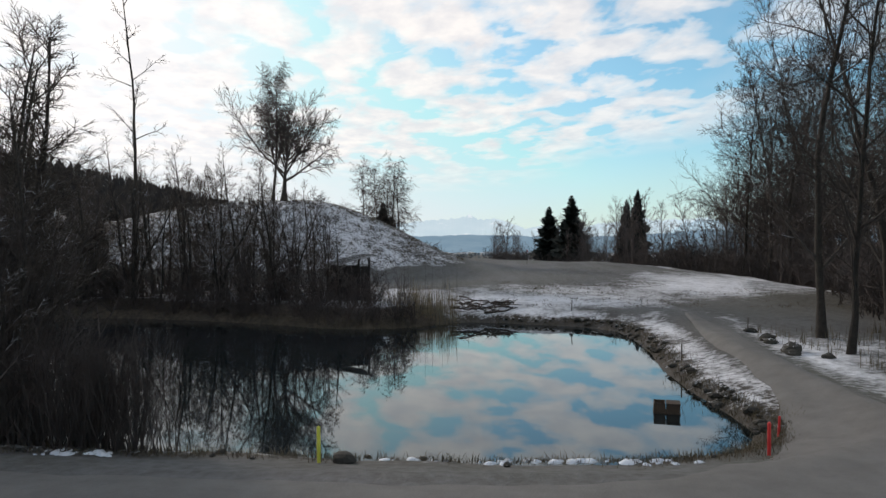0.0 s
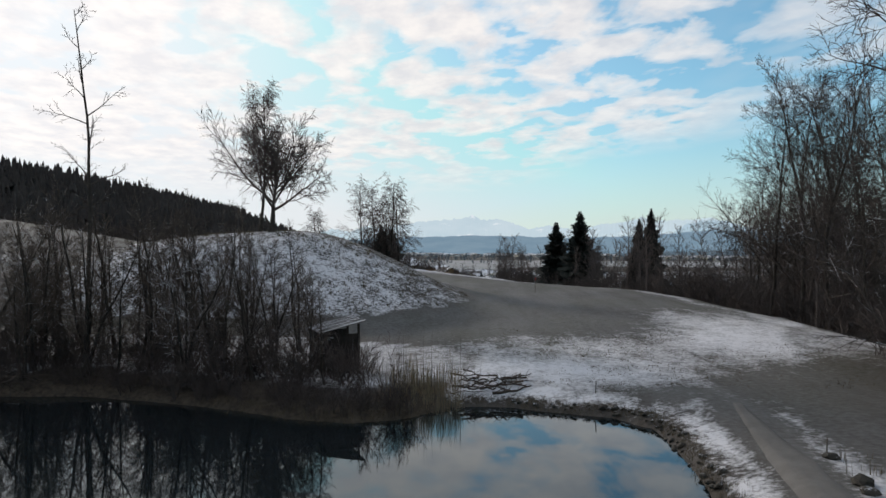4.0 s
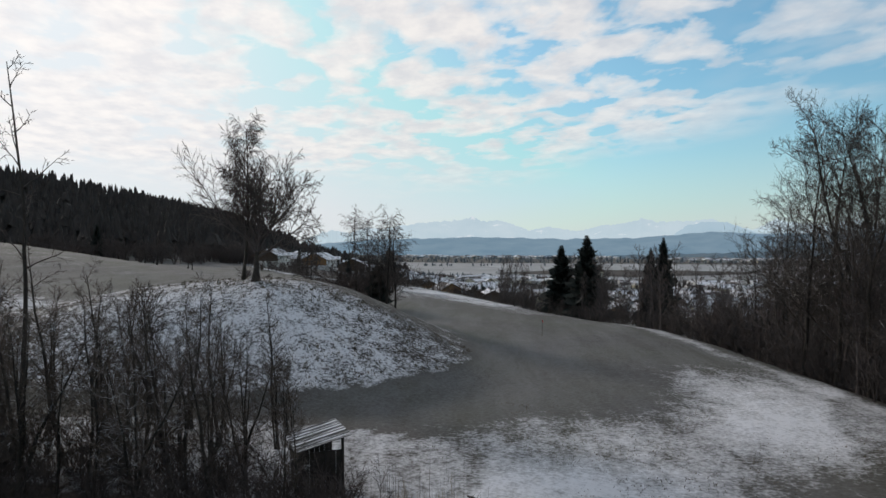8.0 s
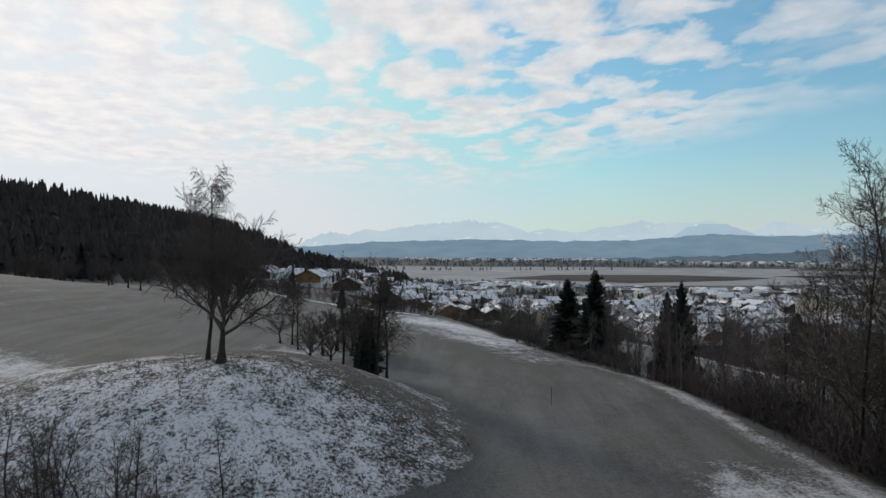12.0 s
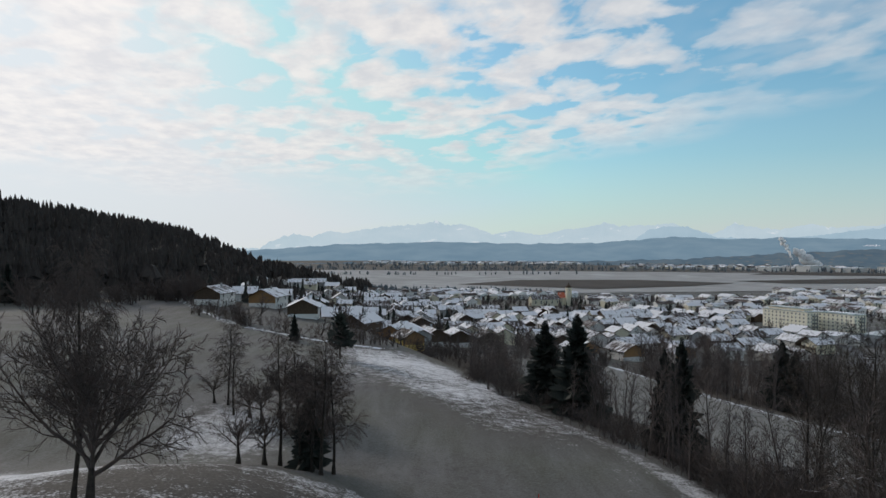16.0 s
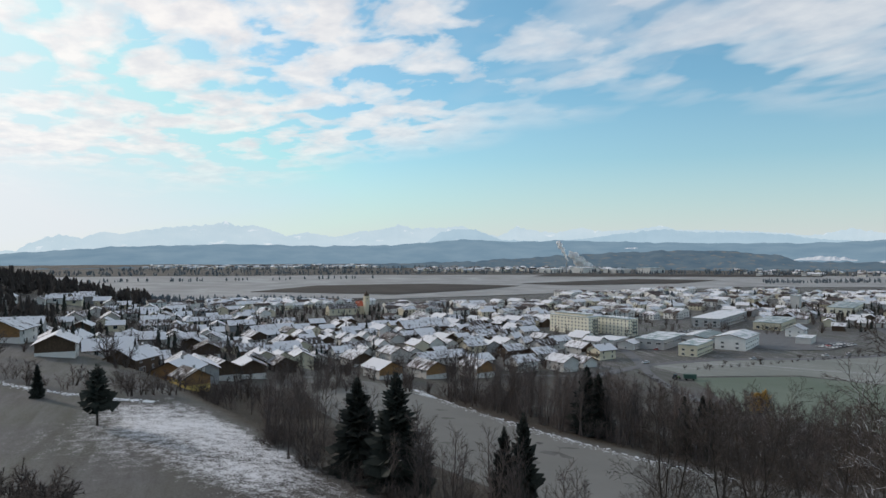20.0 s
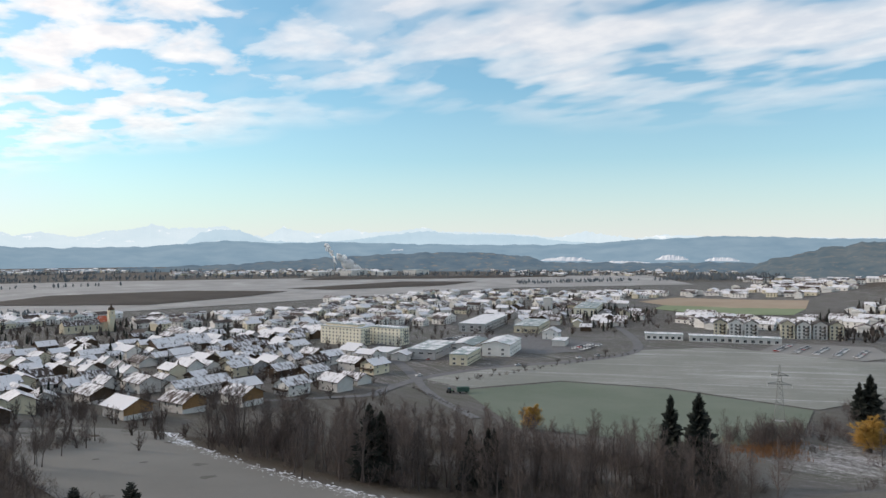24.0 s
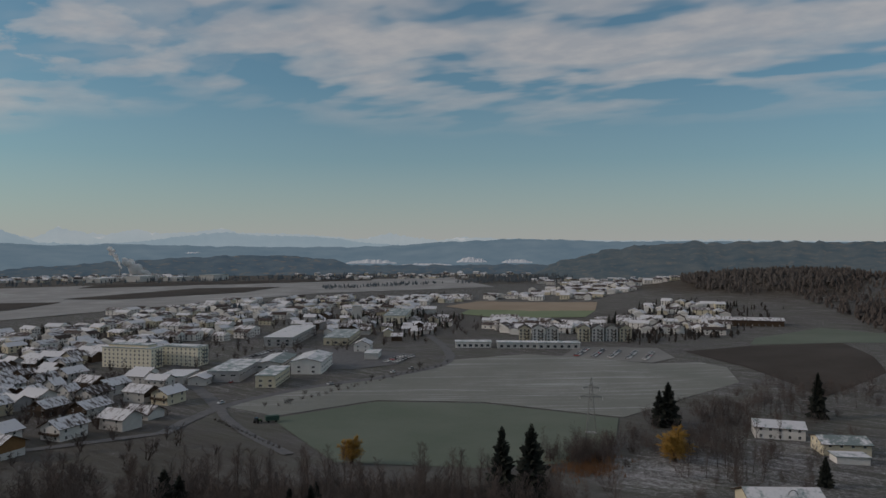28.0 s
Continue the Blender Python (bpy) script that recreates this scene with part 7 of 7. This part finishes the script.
for k, (x, y, r) in enumerate([(14.7, 35.6, 0.42), (14.2, 32.6, 0.55), (13.9, 31.6, 0.4), (13.7, 29.2, 0.6), (13.4, 28.4, 0.42), (14.4, 27.6, 0.35)]):
    stone(x, y, r * 0.68, k, "dark mossy boulder beside the path", "boulders by the path")
stone(-2.55, 15.6, 0.26, 2, "dark stone beside the yellow stake", "stones on the near bank")
rs = random.Random(14)
bank_line = smooth_line([(8.6, 19.5, 0), (9.0, 22.5, 0), (8.9, 26, 0), (9.1, 30, 0), (9.8, 35, 0), (10.2, 40, 0), (10.1, 43.6, 0), (8.2, 46.3, 0), (5, 47.4, 0), (2.5, 48.7, 0)], 9)
for k in range(120):
    p = bank_line[rs.randrange(len(bank_line))]
    r = rs.choice((0.06, 0.08, 0.10, 0.14, 0.19)) * rs.uniform(0.8, 1.2)
    stone(p.x + rs.gauss(0, 0.22), p.y + rs.gauss(0, 0.22), r, rs.randrange(4), "dark earthy stone at the water's edge", "stones along the bank", "bank_stone", 0.1)
for k in range(16):
    stone(rs.uniform(-11, 7), 16.4 + rs.gauss(0, 0.25), rs.uniform(0.05, 0.13), k, "small dark stone on the near bank", "stones on the near bank", "bank_stone", 0.2)


# tufts, reeds, dead stalks and snow lumps
def blades(name, label, spots, seed, hlo, hhi, per, spread, mat, width=0.012, lean=0.35):
    rng = random.Random(seed)
    sh = Shape()
    for x, y, s in spots:
        for _ in range(per):
            bx, by = x + rng.gauss(0, spread), y + rng.gauss(0, spread)
            h, a = rng.uniform(hlo, hhi) * s, rng.uniform(0, 6.28)
            ln = rng.uniform(0, lean) * h
            z = (max(gz(bx, by), -0.05) if bx < 20 else gz(bx, by)) - 0.03
            c_, s_ = math.cos(a), math.sin(a)
            w = width * rng.uniform(0.7, 1.4)
            p1, p2 = (bx + c_ * ln * 0.35, by + s_ * ln * 0.35, z + h * 0.6), (bx + c_ * ln, by + s_ * ln, z + h)
            n = len(sh.v)
            sh.v += [(bx - s_ * w, by + c_ * w, z), (bx + s_ * w, by - c_ * w, z), (p1[0] + s_ * w * 0.8, p1[1] - c_ * w * 0.8, p1[2]), (p1[0] - s_ * w * 0.8, p1[1] + c_ * w * 0.8, p1[2]), p2, (bx + c_ * w, by + s_ * w, z)]
            sh.f += [(n, n + 1, n + 2, n + 3), (n + 3, n + 2, n + 4), (n + 1, n + 5, n + 2), (n + 5, n, n + 3)]
            sh.i += [0] * 4
    return tagged(new(name, sh.mesh(name, mat)), label, "grass", kind="stuff")


rr = random.Random(23)
blades("reeds", "tall dry tan reeds at the water's edge", [(rr.uniform(-4.4, -0.2), rr.uniform(46.6, 50.8), rr.uniform(0.6, 1.2)) for _ in range(46)], 24, 1.0, 2.4, 12, 0.22, "reed", 0.012, 0.2)
blades("reeds_far_bank", "thin dry stalks standing on the bank", [(rr.uniform(-6, 0.5), rr.uniform(48.5, 53), rr.uniform(0.8, 1.5)) for _ in range(26)], 25, 1.6, 2.8, 2, 0.3, "post", 0.012, 0.12)
M["tuft"] = plain_mat("dry_brown_grass", (0.060, 0.048, 0.030), (0.150, 0.118, 0.072), 2.0, 0.9, 0.1)
edge_spots = []
for k, p in enumerate(rim):
    if p.x > -14:
        edge_spots += [(p.x + (p.x - cx) * 0.03 + rr.gauss(0, 0.25), p.y + (p.y - cy) * 0.025 + rr.gauss(0, 0.3), rr.uniform(0.5, 1.1)) for _ in range(6)]
blades("bank_grass", "withered brown grass hanging over the bank", edge_spots, 26, 0.08, 0.30, 16, 0.26, "tuft", 0.008, 1.2)
blades("verge_grass", "short withered grass along the near bank", [(rr.uniform(-12, 7.5), rr.gauss(16.5, 0.40), rr.uniform(0.5, 1.0)) for _ in range(210)], 27, 0.05, 0.17, 14, 0.16, "tuft", 0.006, 1.2)
blades("dry_stalks", "dry weed stalks standing in the snow", [(rr.uniform(14.5, 22), rr.uniform(24, 36), rr.uniform(0.6, 1.2)) for _ in range(120)], 28, 0.3, 0.8, 5, 0.25, "tuft", 0.012, 0.35)
blades("reed_bed", "rusty brown reed bed beside the green field", [(262 + rr.gauss(0, 8), 219 + rr.gauss(0, 6), 1.0) for _ in range(150)], 29, 1.2, 2.2, 14, 1.2, plain_mat("rusty_reed", (0.17, 0.085, 0.04), (0.27, 0.14, 0.07), 0.5, 0.9, 0.1), 0.06, 0.3)
mt = random.Random(31)
blades("mound_tufts", "brown grass tussocks poking through the snow", [q for q in ((mt.gauss(-16, 13), mt.uniform(69, 92), mt.uniform(0.5, 1.2)) for _ in range(1300)) if float(mound(np.array(q[0]), np.array(q[1]))) > 1.3], 32, 0.12, 0.30, 6, 0.16, "tuft", 0.03, 0.9)
blades("fairway_rough", "sparse withered grass in the thin snow", [(mt.uniform(-4, 30), mt.uniform(49, 74), mt.uniform(0.5, 1.0)) for _ in range(700)], 33, 0.06, 0.16, 6, 0.25, "tuft", 0.02, 0.9)


def lumps(name, label, spots, seed):
    rng = random.Random(seed)
    sh = Shape()
    for x, y, r in spots:
        n, k = len(sh.v), 9
        z = gz(x, y)
        sh.v.append((x, y, z + r * 0.45))
        for q, f in ((0, 0.6), (1, 1.0)):
            for s in range(k):
                w = r * f * rng.uniform(0.7, 1.25)
                sh.v.append((x + w * 1.4 * math.cos(6.283 * s / k), y + w * math.sin(6.283 * s / k), z + (r * 0.32 * rng.uniform(0.7, 1.2) if q == 0 else -0.02)))
        sh.f += [(n, n + 1 + s, n + 1 + (s + 1) % k) for s in range(k)]
        sh.f += [(n + 1 + s, n + 1 + k + s, n + 1 + k + (s + 1) % k, n + 1 + (s + 1) % k) for s in range(k)]
        sh.i += [0] * (2 * k)
    return tagged(new(name, sh.mesh(name, "snowbank", True)), label, "snow", kind="stuff")


lumps("snow_lumps", "small lumps of snow on the near bank", [(rr.choice((rr.uniform(-10, -8), rr.uniform(-2.3, 5.5), rr.uniform(0, 5))), 16.2 + rr.gauss(0, 0.28), rr.choice((0.03, 0.04, 0.06, 0.09, 0.13))) for _ in range(80)], 33)

# heap of cut branches on the far shore
for k in range(26):
    a = rr.uniform(-0.5, 0.5) + rr.choice((0, 3.14))
    x, y, ln = rr.uniform(0.2, 3.6), rr.uniform(49.4, 51.6), rr.uniform(1.0, 2.8)
    z = gz(x, y)
    rad = rr.uniform(0.03, 0.10)
    lg = thing("cut_branch", "dark cut branch lying in a heap on the shore", "branch", pose(x, y, z + rad + rr.uniform(0, 0.35), 0, rr.uniform(-14, 14), math.degrees(a)), "heap of cut branches")
    sh = Shape()
    pts = [(-ln / 2 + ln * q / 5, rr.gauss(0, 0.06), rr.gauss(0, 0.05)) for q in range(6)]
    sh.tube(pts, [rad * (1 - 0.12 * q) for q in range(6)], 6, cap=True)
    part("stem", sh.mesh("stem", "limb"), lg)
    for q in range(4):
        sh = Shape()
        b0 = pts[1 + q]
        sh.tube([b0, (b0[0] + rr.uniform(0.1, 0.5), b0[1] + rr.gauss(0, 0.25), b0[2] + rr.uniform(0.1, 0.5))], [rad * 0.4, 0], 4)
        part("side_shoot", sh.mesh("side_shoot", "limb"), lg)
# fallen log with snow on the left bank
lg = thing("fallen_log", "pale fallen trunk lying on the wooded bank", "log", pose(-24, 61, gz(-24, 61) + 0.5, 0, -16, 25))
sh = Shape()
sh.tube([(-4, 0, 0), (-1, 0.1, 0), (2, 0, 0.1), (4, 0.2, 0)], [0.26, 0.23, 0.18, 0.1], 8, cap=True)
part("stem", sh.mesh("stem", "limb", True), lg)

# posts of the wire fence along the slope
for k in range(26):
    y = 96 + k * 4.2
    x = float(edge_of(y)) + 0.3
    stake(x, y, 1.0, "post", "weathered fence post along the slope", 0.05, name="fence_post", lean=rr.uniform(-3, 3))["group"] = "fence posts"

# the patterns that the copies were taken from
for ob in [o for o in scene.objects if o.parent is None and o.location.z < -400]:
    for child in list(ob.children_recursive):
        bpy.data.objects.remove(child)
    bpy.data.objects.remove(ob)
